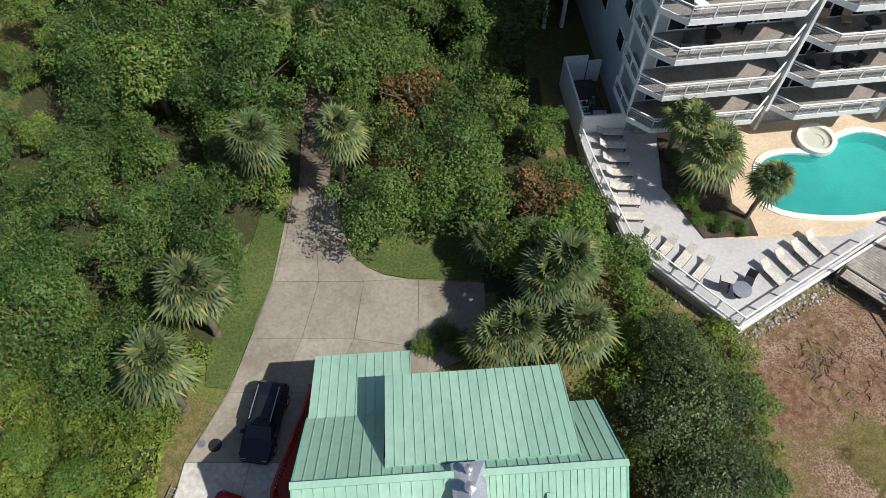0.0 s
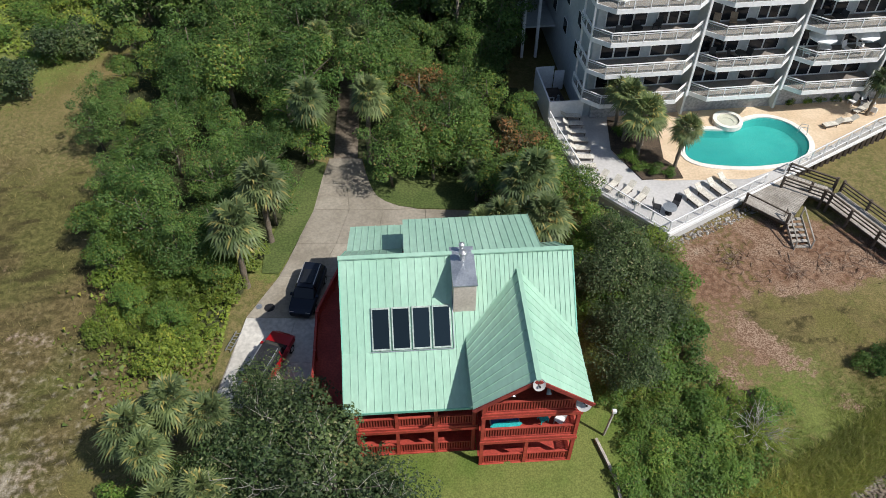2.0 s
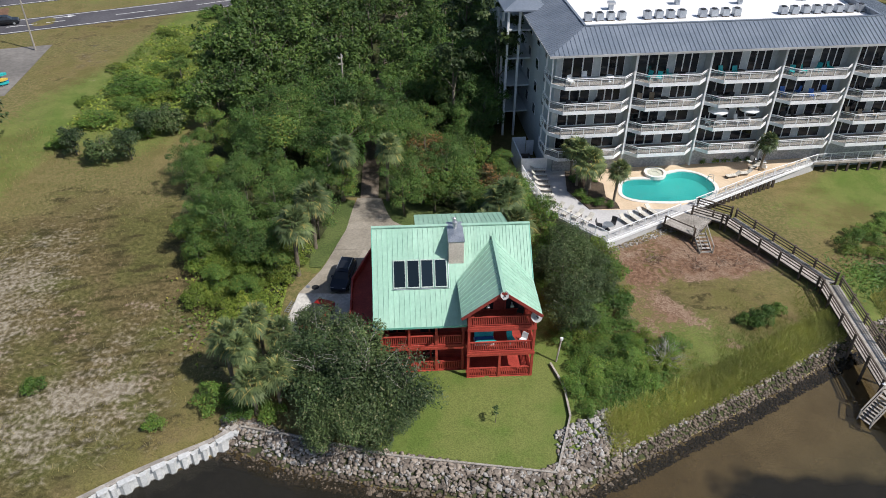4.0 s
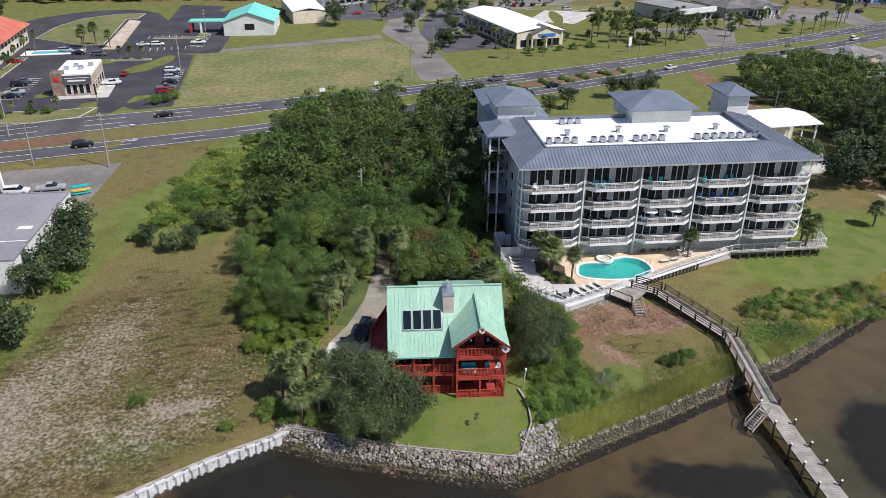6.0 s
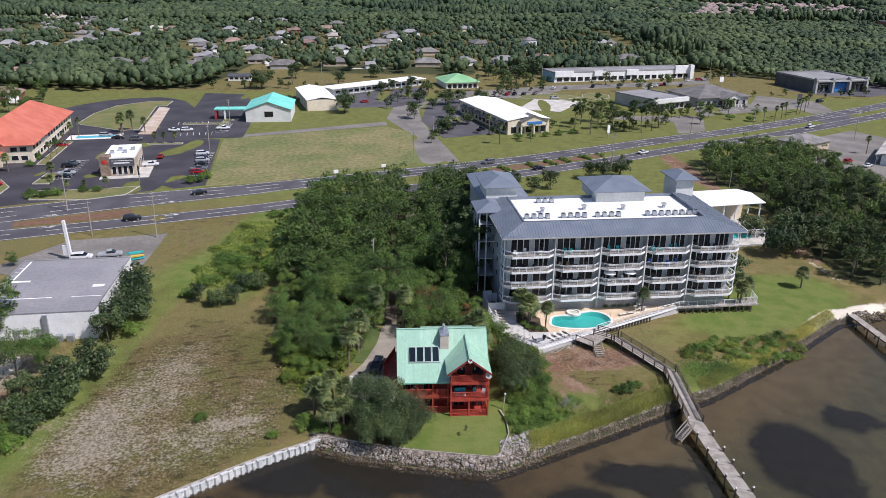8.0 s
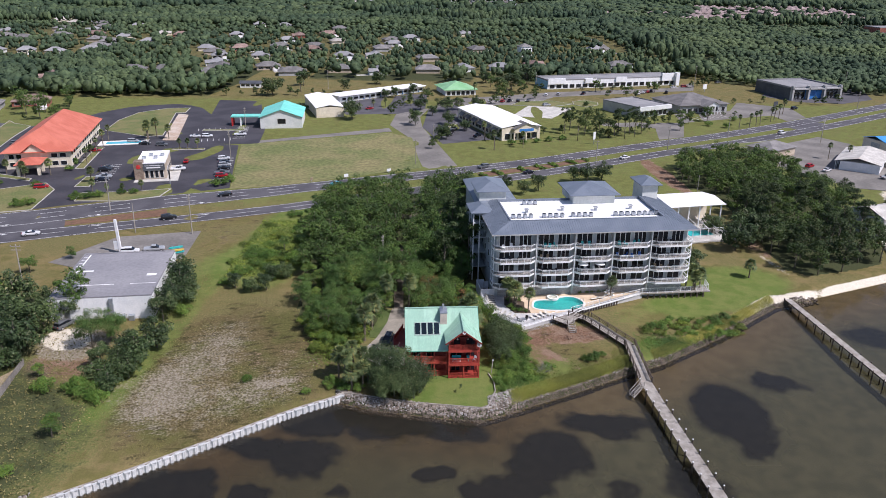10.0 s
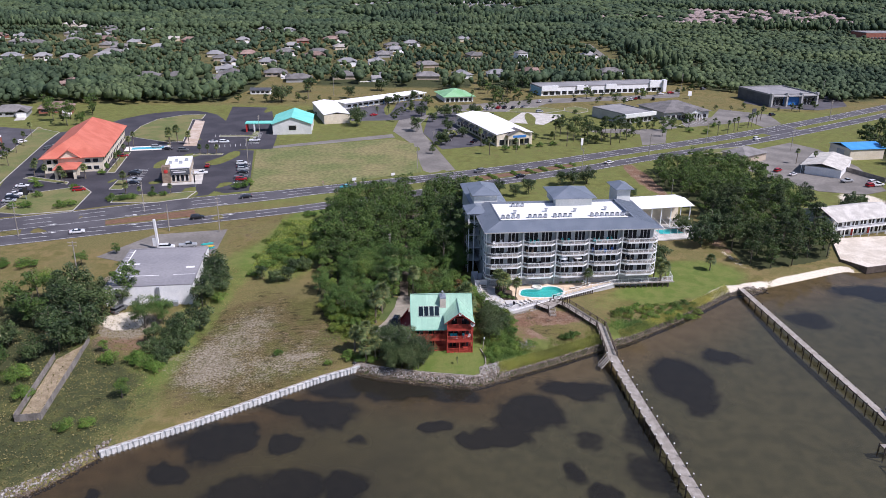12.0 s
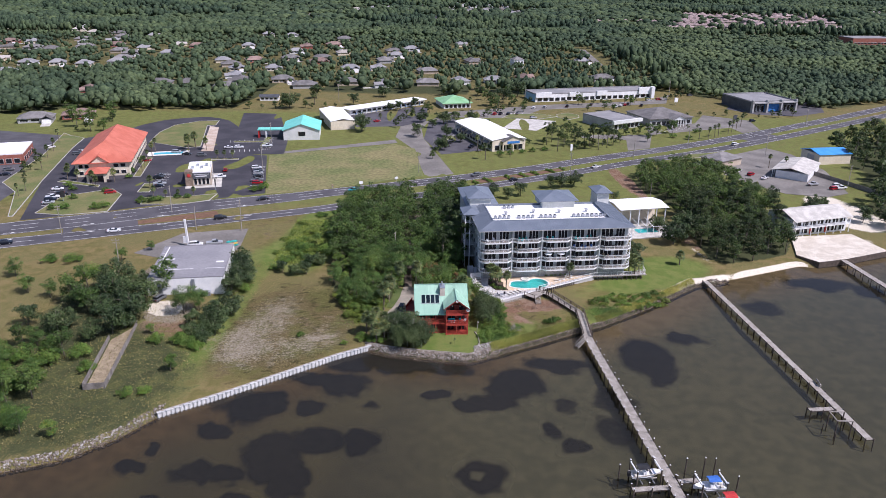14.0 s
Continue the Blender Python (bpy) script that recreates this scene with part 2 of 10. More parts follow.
M_PAINT_LINE = surf("road_paint", (0.62, 0.62, 0.60), (0.75, 0.75, 0.72), 1.0, 0.7, grain=0.2)
M_YELLOW_LINE = surf("yellow_road_paint", (0.55, 0.38, 0.06), (0.62, 0.44, 0.08), 1.0, 0.7)
M_KERB = surf("kerb_concrete", (0.36, 0.34, 0.30), (0.48, 0.46, 0.42), 0.6, 0.85)
M_GREEN_ROOF = surf("green_metal_roof", (0.285, 0.475, 0.36), (0.335, 0.525, 0.405), 0.35, 0.38, 0.0, fine=10, grain=0.07, vary=0.05, spec=0.5, stretch=(1, 0.35, 1))
M_GREEN_TRIM = surf("green_trim", (0.16, 0.42, 0.32), (0.2, 0.47, 0.36), 0.6, 0.4, grain=0.08)
M_RED = surf("red_stained_wood", (0.30, 0.040, 0.028), (0.40, 0.060, 0.040), 0.9, 0.6, fine=9, grain=0.22, bump=0.15)
M_RED_DARK = surf("dark_red_siding", (0.20, 0.030, 0.024), (0.27, 0.042, 0.030), 0.8, 0.7, fine=9, grain=0.2)
M_CHIM = surf("chimney_stucco", (0.50, 0.43, 0.36), (0.60, 0.53, 0.45), 0.8, 0.85, grain=0.1)
M_GALV = surf("galvanised_metal", (0.32, 0.35, 0.39), (0.42, 0.45, 0.48), 1.2, 0.4, 0.6, grain=0.12)
M_STEEL = surf("bright_metal", (0.45, 0.46, 0.47), (0.6, 0.6, 0.6), 1.5, 0.35, 0.7, grain=0.1)
M_SOLAR = glassy("solar_glass", (0.007, 0.013, 0.018), 0.12, 0.3)
M_SOLAR_FRAME = surf("solar_frame", (0.34, 0.42, 0.38), (0.4, 0.46, 0.42), 1.0, 0.5, 0.3)
M_WHITE = surf("white_paint", (0.72, 0.73, 0.73), (0.80, 0.80, 0.79), 0.5, 0.55, grain=0.06)
M_WHITE_ROOF = surf("white_roof_membrane", (0.78, 0.78, 0.77), (0.85, 0.85, 0.84), 0.15, 0.7, grain=0.05, fine=12)
M_CONDO_WALL = surf("pale_blue_grey_stucco", (0.40, 0.44, 0.45), (0.48, 0.51, 0.51), 0.25, 0.85, grain=0.08, fine=14)
M_CONDO_CREAM = surf("pale_stucco", (0.58, 0.60, 0.57), (0.66, 0.67, 0.64), 0.25, 0.85, grain=0.06)
M_CONDO_ROOF = surf("blue_grey_metal_roof", (0.155, 0.185, 0.225), (0.19, 0.22, 0.262), 0.3, 0.42, 0.15, grain=0.08, fine=12)
M_CONDO_FLOOR = surf("balcony_floor", (0.22, 0.19, 0.165), (0.29, 0.255, 0.225), 0.6, 0.8, grain=0.12)
M_DARK_GLASS = glassy("dark_window_glass", (0.016, 0.018, 0.022), 0.06, 0.5)
M_PANE = clear("rail_glass", share=0.07)
M_DARK = surf("dark_metal", (0.018, 0.018, 0.02), (0.03, 0.03, 0.032), 1.0, 0.5)
M_WOOD = surf("weathered_grey_wood", (0.26, 0.235, 0.20), (0.37, 0.34, 0.30), 0.8, 0.85, fine=12, grain=0.25, vary=0.12)
M_WOOD_DARK = surf("dark_treated_wood", (0.060, 0.046, 0.036), (0.10, 0.078, 0.060), 1.0, 0.85, fine=9, grain=0.2)
M_WOOD_TAN = surf("tan_board", (0.30, 0.23, 0.155), (0.38, 0.30, 0.21), 0.8, 0.85, fine=9, grain=0.2)
M_FENCE_GREY = surf("silvered_fence_wood", (0.17, 0.155, 0.14), (0.24, 0.22, 0.20), 0.6, 0.9, fine=10, grain=0.25, vary=0.15)
M_VINYL = surf("white_vinyl_piling", (0.46, 0.47, 0.46), (0.58, 0.58, 0.56), 0.7, 0.6, grain=0.12)
M_DECK = surf("grey_pool_deck", (0.42, 0.41, 0.40), (0.50, 0.49, 0.475), 0.3, 0.85, grain=0.08, fine=14)
M_DECK_TAN = surf("tan_pool_deck", (0.56, 0.43, 0.29), (0.64, 0.51, 0.36), 0.35, 0.85, grain=0.1, fine=14)
M_COPING = surf("pool_coping", (0.68, 0.65, 0.59), (0.76, 0.73, 0.68), 0.7, 0.7, grain=0.06)
M_POOL_TILE = surf("pool_plaster", (0.09, 0.43, 0.42), (0.19, 0.60, 0.56), 0.12, 0.6, grain=0.04)
M_POOL_WATER = clear("pool_water", (0.55, 0.93, 0.90), (0.05, 0.36, 0.34), 0.32)
M_ROCK = surf("riprap_stone", (0.14, 0.115, 0.092), (0.32, 0.27, 0.22), 0.7, 0.9, bump=0.4, fine=7, grain=0.25, vary=0.3)
M_ROCK_WHITE = surf("pale_limestone", (0.26, 0.245, 0.225), (0.42, 0.40, 0.37), 0.8, 0.9, bump=0.4, fine=7, grain=0.2, vary=0.25)
M_ROCK_WET = surf("wet_brown_stone", (0.08, 0.062, 0.044), (0.17, 0.132, 0.095), 0.8, 0.6, bump=0.4, fine=7, grain=0.25, vary=0.3)
M_BARK = surf("bark", (0.10, 0.085, 0.065), (0.17, 0.15, 0.12), 1.5, 0.9, bump=0.3, fine=6, grain=0.25)
M_PALM_BARK = surf("palm_trunk", (0.13, 0.105, 0.075), (0.20, 0.17, 0.13), 2.0, 0.9, bump=0.4, fine=6, grain=0.25)
M_OAK = leafy("oak_leaves", (0.040, 0.090, 0.023), (0.136, 0.214, 0.054), (0.20, 0.16, 0.06), 0.05)
M_OAK_DEEP = leafy("woodland_leaves", (0.036, 0.072, 0.018), (0.122, 0.180, 0.044), (0.15, 0.16, 0.06), 0.05)
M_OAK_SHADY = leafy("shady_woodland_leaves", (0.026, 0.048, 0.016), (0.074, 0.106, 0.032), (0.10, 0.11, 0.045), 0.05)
M_OAK_DARK = leafy("dark_oak_leaves", (0.025, 0.047, 0.018), (0.084, 0.116, 0.044), (0.17, 0.17, 0.10), 0.05, 0.12)
M_TWIG = surf("bare_grey_twigs", (0.26, 0.24, 0.21), (0.40, 0.38, 0.34), 1.2, 0.9)
M_BRIGHT = leafy("bright_leaves", (0.066, 0.128, 0.030), (0.160, 0.240, 0.056), (0.24, 0.22, 0.045), 0.10)
M_RUST = leafy("rusty_leaves", (0.072, 0.066, 0.026), (0.165, 0.120, 0.050), (0.24, 0.115, 0.05), 0.35)
M_VINE = leafy("yellow_green_vines", (0.082, 0.126, 0.022), (0.185, 0.235, 0.042), (0.25, 0.24, 0.05), 0.06)
M_PALM = leafy("palm_fronds", (0.070, 0.100, 0.044), (0.175, 0.212, 0.095), (0.28, 0.24, 0.09), 0.10, 0.2)
M_PALM_DEAD = leafy("dead_fronds", (0.20, 0.15, 0.07), (0.32, 0.25, 0.12), (0.34, 0.26, 0.12), 0.2, 0.15)
M_PINE = leafy("pine_needles", (0.030, 0.050, 0.020), (0.075, 0.105, 0.038), (0.10, 0.115, 0.045), 0.1)
M_BUSH = leafy("vine_leaves", (0.066, 0.130, 0.026), (0.150, 0.232, 0.048), (0.19, 0.20, 0.05), 0.08)
M_MARSH = leafy("marsh_grass", (0.28, 0.29, 0.085), (0.50, 0.48, 0.16), (0.46, 0.38, 0.17), 0.15, 0.45)
M_BANK = leafy("bank_grass", (0.19, 0.225, 0.058), (0.35, 0.35, 0.105), (0.42, 0.35, 0.16), 0.15, 0.5)
M_WEED = leafy("dry_weeds", (0.13, 0.12, 0.05), (0.24, 0.20, 0.095), (0.30, 0.25, 0.13), 0.2, 0.4)
M_FAR = far_leaves("far_woods")


def seagrass_material():
    """Dark weed that thins out towards the edge of its patch."""
    m = surf("seagrass", (0.012, 0.012, 0.014), (0.024, 0.022, 0.022), 0.5, 0.9, fine=8, grain=0.3)
    n, l = m.node_tree.nodes, m.node_tree.links
    at = n.new("ShaderNodeAttribute")
    at.attribute_name = "tone"
    pos = n.new("ShaderNodeNewGeometry").outputs["Position"]
    s = n.new("ShaderNodeMath")
    s.operation = "MULTIPLY_ADD"
    l.new(noise_node(n, l, pos, 0.9, 4.0).outputs[0], s.inputs[0])
    s.inputs[1].default_value = 0.5
    l.new(at.outputs["Fac"], s.inputs[2])
    ms = n.new("ShaderNodeMixShader")
    l.new(ramp(n, l, s.outputs[0], 0.36, 1.12), ms.inputs[0])
    l.new(n.new("ShaderNodeBsdfTransparent").outputs[0], ms.inputs[1])
    l.new(n["Principled BSDF"].outputs[0], ms.inputs[2])
    l.new(ms.outputs[0], n["Material Output"].inputs["Surface"])
    return m


M_SEAGRASS = seagrass_material()
M_TYRE = surf("tyre_rubber", (0.014, 0.014, 0.014), (0.022, 0.022, 0.022), 3.0, 0.85)
# base wall below the balconies, the recess's shade mixed into its grey
M_SHADE = surf("shaded_base_wall", (0.30, 0.31, 0.32), (0.37, 0.38, 0.38), 0.5, 0.9)
M_CUSHION = surf("lounger_fabric", (0.50, 0.47, 0.40), (0.6, 0.57, 0.5), 2.0, 0.9)
M_TEAL = surf("teal_plastic", (0.02, 0.36, 0.36), (0.03, 0.42, 0.42), 2.0, 0.5)
M_BLUE = surf("blue_fabric", (0.03, 0.12, 0.42), (0.05, 0.16, 0.48), 2.0, 0.6)
M_ORANGE_ROOF = surf("orange_tile_roof", (0.46, 0.125, 0.08), (0.54, 0.165, 0.11), 0.2, 0.75, grain=0.12, fine=20)
M_TEAL_ROOF = surf("turquoise_metal_roof", (0.16, 0.60, 0.50), (0.21, 0.66, 0.56), 0.2, 0.45, grain=0.06)
M_PALE_GREEN_ROOF = surf("pale_green_roof", (0.20, 0.42, 0.20), (0.26, 0.48, 0.26), 0.2, 0.5, grain=0.08)
M_GREY_ROOF = surf("grey_shingle_roof", (0.13, 0.125, 0.12), (0.19, 0.18, 0.175), 0.25, 0.9, grain=0.2, fine=15, vary=0.25)
M_GRAVEL_ROOF = surf("grey_gravel_roof", (0.22, 0.22, 0.225), (0.28, 0.275, 0.275), 0.1, 0.95, grain=0.15, fine=25)
M_MEMBRANE = surf("grey_roof_membrane", (0.225, 0.222, 0.235), (0.275, 0.27, 0.28), 0.08, 0.85, grain=0.1, fine=20)
M_BROWN_ROOF = surf("brown_shingle_roof", (0.19, 0.13, 0.11), (0.27, 0.19, 0.16), 0.2, 0.9, grain=0.2, fine=15, vary=0.2)
M_PINK_ROOF = surf("pinkish_tile_roof", (0.25, 0.19, 0.178), (0.32, 0.25, 0.235), 0.05, 0.9, grain=0.2, fine=20, vary=0.15)
M_BLUE_ROOF = surf("blue_metal_roof", (0.05, 0.26, 0.60), (0.07, 0.31, 0.66), 0.3, 0.45, grain=0.05)
M_CREAM = surf("cream_stucco", (0.62, 0.55, 0.42), (0.70, 0.63, 0.50), 0.2, 0.85, grain=0.06)
M_TAN = surf("tan_stucco", (0.40, 0.33, 0.25), (0.48, 0.40, 0.31), 0.2, 0.85, grain=0.08)
M_STONE = surf("brown_stone_cladding", (0.16, 0.115, 0.085), (0.26, 0.20, 0.15), 0.8, 0.85, grain=0.25, fine=6)
M_GREYWALL = surf("grey_wall", (0.33, 0.33, 0.325), (0.40, 0.40, 0.39), 0.2, 0.85, grain=0.08)
M_DARKWALL = surf("charcoal_wall", (0.055, 0.06, 0.07), (0.085, 0.09, 0.10), 0.2, 0.7, grain=0.1)
M_BRICK = surf("red_brick_wall", (0.25, 0.085, 0.06), (0.32, 0.12, 0.085), 0.3, 0.9, grain=0.2, fine=20)
M_SIGNBLUE = surf("blue_sign", (0.03, 0.16, 0.45), (0.05, 0.2, 0.5), 0.5, 0.5)
M_SIGNRED = surf("red_sign", (0.45, 0.03, 0.03), (0.5, 0.05, 0.04), 0.5, 0.5)
M_MULCH = surf("red_mulch", (0.13, 0.075, 0.045), (0.18, 0.10, 0.06), 0.8, 0.95, grain=0.25)

# ---- building blocks ----
class Geo:
    """Collects corners and faces of one mesh."""

    def __init__(self):
        self.v, self.f = [], []

    def add(self, pts, faces):
        k = len(self.v)
        self.v.extend(tuple(p) for p in pts)
        self.f.extend(tuple(i + k for i in f) for f in faces)
        return self

    def box(self, x0, y0, z0, x1, y1, z1):
        p = [(x, y, z) for z in (z0, z1) for x, y in ((x0, y0), (x1, y0), (x1, y1), (x0, y1))]
        return self.add(p, [(3, 2, 1, 0), (4, 5, 6, 7), (0, 1, 5, 4), (1, 2, 6, 5), (2, 3, 7, 6), (3, 0, 4, 7)])

    def slab(self, poly, z0, z1):
        """A flat plate with an outline that runs counter-clockwise."""
        n = len(poly)
        p = [(x, y, z0) for x, y in poly] + [(x, y, z1) for x, y in poly]
        f = [tuple(range(n - 1, -1, -1)), tuple(range(n, 2 * n))]
        return self.add(p, f + [(i, (i + 1) % n, n + (i + 1) % n, n + i) for i in range(n)])

    def bar(self, a, b, w, h):
        """A square bar from a to b, w wide and h high about its axis."""
        a, b = Vector(a), Vector(b)
        d = (b - a).normalized()
        s = d.cross(Vector((0, 0, 1)))
        s = s.normalized() if s.length > 1e-4 else Vector((1, 0, 0))
        u = s.cross(d).normalized()
        s, u = s * w / 2, u * h / 2
        p = [q + i * s + j * u for q in (a, b) for i, j in ((-1, -1), (1, -1), (1, 1), (-1, 1))]
        return self.add(p, [(0, 1, 2, 3), (7, 6, 5, 4), (0, 4, 5, 1), (1, 5, 6, 2), (2, 6, 7, 3), (3, 7, 4, 0)])

    def tube(self, a, b, r, r2=None, n=6, caps=True):
        a, b = Vector(a), Vector(b)
        r2 = r if r2 is None else r2
        d = (b - a).normalized()
        s = d.orthogonal().normalized()
        u = d.cross(s)
        p = [q + rr * (math.cos(t) * s + math.sin(t) * u) for q, rr in ((a, r), (b, r2)) for t in [2 * math.pi * i / n for i in range(n)]]
        f = [(i, (i + 1) % n, n + (i + 1) % n, n + i) for i in range(n)]
        if caps:
            f += [tuple(range(n - 1, -1, -1)), tuple(range(n, 2 * n))]
        return self.add(p, f)

    def sheet(self, a, b, c, d, thick):
        """A plate on the corners a b c d (counter-clockwise from above), thick downwards."""
        a, b, c, d = map(Vector, (a, b, c, d))
        nrm = (b - a).cross(d - a).normalized() * thick
        p = [a - nrm, b - nrm, c - nrm, d - nrm, a, b, c, d]
        return self.add(p, [(3, 2, 1, 0), (4, 5, 6, 7), (0, 1, 5, 4), (1, 2, 6, 5), (2, 3, 7, 6), (3, 0, 4, 7)])

    def hip(self, x0, y0, x1, y1, z0, z1, over=0.5, ridge=None):
        """A hipped roof over a rectangle, with a thin eave."""
        x0, y0, x1, y1 = x0 - over, y0 - over, x1 + over, y1 + over
        w, d = x1 - x0, y1 - y0
        k = (min(w, d) / 2 if ridge is None else ridge)
        if w >= d:
            r0, r1 = (x0 + k, (y0 + y1) / 2, z1), (x1 - k, (y0 + y1) / 2, z1)
            f = [(4, 5, 9, 8), (6, 7, 8, 9), (5, 6, 9), (7, 4, 8)]
        else:
            r0, r1 = ((x0 + x1) / 2, y0 + k, z1), ((x0 + x1) / 2, y1 - k, z1)
            f = [(4, 5, 8), (5, 6, 9, 8), (6, 7, 9), (7, 4, 8, 9)]
        p = [(x, y, z) for z in (z0 - 0.18, z0) for x, y in ((x0, y0), (x1, y0), (x1, y1), (x0, y1))] + [r0, r1]
        return self.add(p, f + [(3, 2, 1, 0), (0, 1, 5, 4), (1, 2, 6, 5), (2, 3, 7, 6), (3, 0, 4, 7)])

    def gable(self, x0, y0, x1, y1, z0, z1, over=0.4, along="x"):
        """A gabled roof as two plates; the ridge runs along x or y."""
        if along == "x":
            ym = (y0 + y1) / 2
            k = over * (z1 - z0) / (ym - y0)
            self.sheet((x0 - over, y0 - over, z0 - k), (x1 + over, y0 - over, z0 - k), (x1 + over, ym, z1), (x0 - over, ym, z1), 0.15)
            self.sheet((x1 + over, y1 + over, z0 - k), (x0 - over, y1 + over, z0 - k), (x0 - over, ym, z1), (x1 + over, ym, z1), 0.15)
        else:
            xm = (x0 + x1) / 2
            k = over * (z1 - z0) / (xm - x0)
            self.sheet((x0 - over, y1 + over, z0 - k), (x0 - over, y0 - over, z0 - k), (xm, y0 - over, z1), (xm, y1 + over, z1), 0.15)
            self.sheet((x1 + over, y0 - over, z0 - k), (x1 + over, y1 + over, z0 - k), (xm, y1 + over, z1), (xm, y0 - over, z1), 0.15)
        return self

    def ball(self, c, r, squash=1.0, n=8, rows=5):
        c = Vector(c)
        p = [c + Vector((0, 0, -r * squash))]
        for j in range(1, rows):
            a = -math.pi / 2 + math.pi * j / rows
            p += [c + Vector((r * math.cos(a) * math.cos(2 * math.pi * i / n), r * math.cos(a) * math.sin(2 * math.pi * i / n), r * squash * math.sin(a))) for i in range(n)]
        p.append(c + Vector((0, 0, r * squash)))
        f = [(0, 1 + (i + 1) % n, 1 + i) for i in range(n)]
        for j in range(rows - 2):
            b = 1 + j * n
            f += [(b + i, b + (i + 1) % n, b + n + (i + 1) % n, b + n + i) for i in range(n)]
        b = 1 + (rows - 2) * n
        f += [(b + i, b + (i + 1) % n, len(p) - 1) for i in range(n)]
        return self.add(p, f)

    def mesh(self, name, material, smooth=False):
        me = bpy.data.meshes.new(name)
        me.from_pydata(self.v, [], self.f)
        me.materials.append(material)
        if smooth:
            me.polygons.foreach_set("use_smooth", [True] * len(me.polygons))
        me.update()
        return me


def part(name, geo, material, parent, label="", smooth=False):
    """One mesh object under a thing or under a part; geo is a Geo or a mesh that is shared."""
    ob = new(name, geo.mesh(name, material, smooth) if isinstance(geo, Geo) else geo)
    ob.parent = parent
    return tagged(ob, label)


def thing(name, m, label, category, group="", kind=""):
    ob = new(name)
    ob.matrix_basis = m
    return tagged(ob, label, category, group, kind)


def single(name, geo, material, label="", category="", group="", kind="", m=None, smooth=False):
    ob = new(name, geo.mesh(name, material, smooth) if isinstance(geo, Geo) else geo)
    if m is not None:
        ob.matrix_basis = m
    return tagged(ob, label, category, group, kind)


def soup(name, pts, polys, material, tone=None):
    """A mesh straight from numpy: pts (n, 3), polys (m, k) with k corners each."""
    me = bpy.data.meshes.new(name)
    pts = np.asarray(pts, dtype=np.float32)
    polys = np.asarray(polys, dtype=np.int32)
    me.vertices.add(len(pts))
    me.vertices.foreach_set("co", pts.ravel())
    m_, k = polys.shape
    me.loops.add(m_ * k)
    me.loops.foreach_set("vertex_index", polys.ravel())
    me.polygons.add(m_)
    me.polygons.foreach_set("loop_start", np.arange(0, m_ * k, k, dtype=np.int32))
    me.update(calc_edges=True)
    me.materials.append(material)
    if tone is not None:
        a = me.attributes.new("tone", "FLOAT", "POINT")
        a.data.foreach_set("value", np.asarray(tone, dtype=np.float32))
    me.validate()
    return me


def smooth_line(pts, step=1.0):
    """A Catmull-Rom line through the points, in steps of about that many metres."""
    p = [np.array(q, dtype=float) for q in pts]
    p = [2 * p[0] - p[1]] + p + [2 * p[-1] - p[-2]]
    out = []
    for i in range(1, len(p) - 2):
        k = max(2, int(np.linalg.norm(p[i + 1] - p[i]) / step))
        for j in range(k):
            t = j / k
            out.append(0.5 * (2 * p[i] + (p[i + 1] - p[i - 1]) * t + (2 * p[i - 1] - 5 * p[i] + 4 * p[i + 1] - p[i + 2]) * t * t
                              + (3 * p[i] - p[i - 1] - 3 * p[i + 1] + p[i + 2]) * t ** 3))
    out.append(p[-2])
    return np.array(out)


def inside(x, y, poly):
    """Whether points lie in a polygon (numpy arrays)."""
    x, y = np.asarray(x, dtype=float), np.asarray(y, dtype=float)
    r = np.zeros(x.shape, dtype=bool)
    j = len(poly) - 1
    for i in range(len(poly)):
        (xi, yi), (xj, yj) = poly[i], poly[j]
        if yi != yj:
            r ^= ((yi > y) != (yj > y)) & (x < (xj - xi) * (y - yi) / (yj - yi) + xi)
        j = i
    return r

# ---- ground, water, roads ----
SHORE = [(-3500, -900), (-400, -185), (-130, -78), (-84, -58), (-74, -54), (-66, -47), (-59.5, -37.5), (-48, -29.5), (-37, -20.8), (-25, -11.5), (-18, -7.2),
         (-12, -9.6), (-4, -11.2), (3, -12.4), (8, -12.9), (11, -11.6), (18, -7.6), (27, -2.6), (37, 3.4), (46, 8.4), (62, 20.4), (80, 36), (94, 41.2),
         (105, 46.2), (121, 53.5), (124, 52.6), (156, 68), (200, 86), (500, 210), (3500, 1200)]
SX, SY = np.array([p[0] for p in SHORE]), np.array([p[1] for p in SHORE])


def shore_distance(x, y):
    """Roughly how far a place lies inland."""
    ys = np.interp(x, SX, SY)
    slope = (np.interp(x + 3, SX, SY) - np.interp(x - 3, SX, SY)) / 6
    return (y - ys) / np.sqrt(1 + slope ** 2)


def near_to(v, lo, hi, soft):
    a = np.clip((v - lo + soft) / (2 * soft), 0, 1)
    b = np.clip((hi + soft - v) / (2 * soft), 0, 1)
    return a * a * (3 - 2 * a) * b * b * (3 - 2 * b)


def blob(x, y, cx, cy, rx, ry, turn=0.0, soft=0.35):
    c, s = math.cos(radians(turn)), math.sin(radians(turn))
    u, w = ((x - cx) * c + (y - cy) * s) / rx, (-(x - cx) * s + (y - cy) * c) / ry
    d = np.sqrt(u * u + w * w)
    t = np.clip((1 + soft - d) / (2 * soft), 0, 1)
    return t * t * (3 - 2 * t)


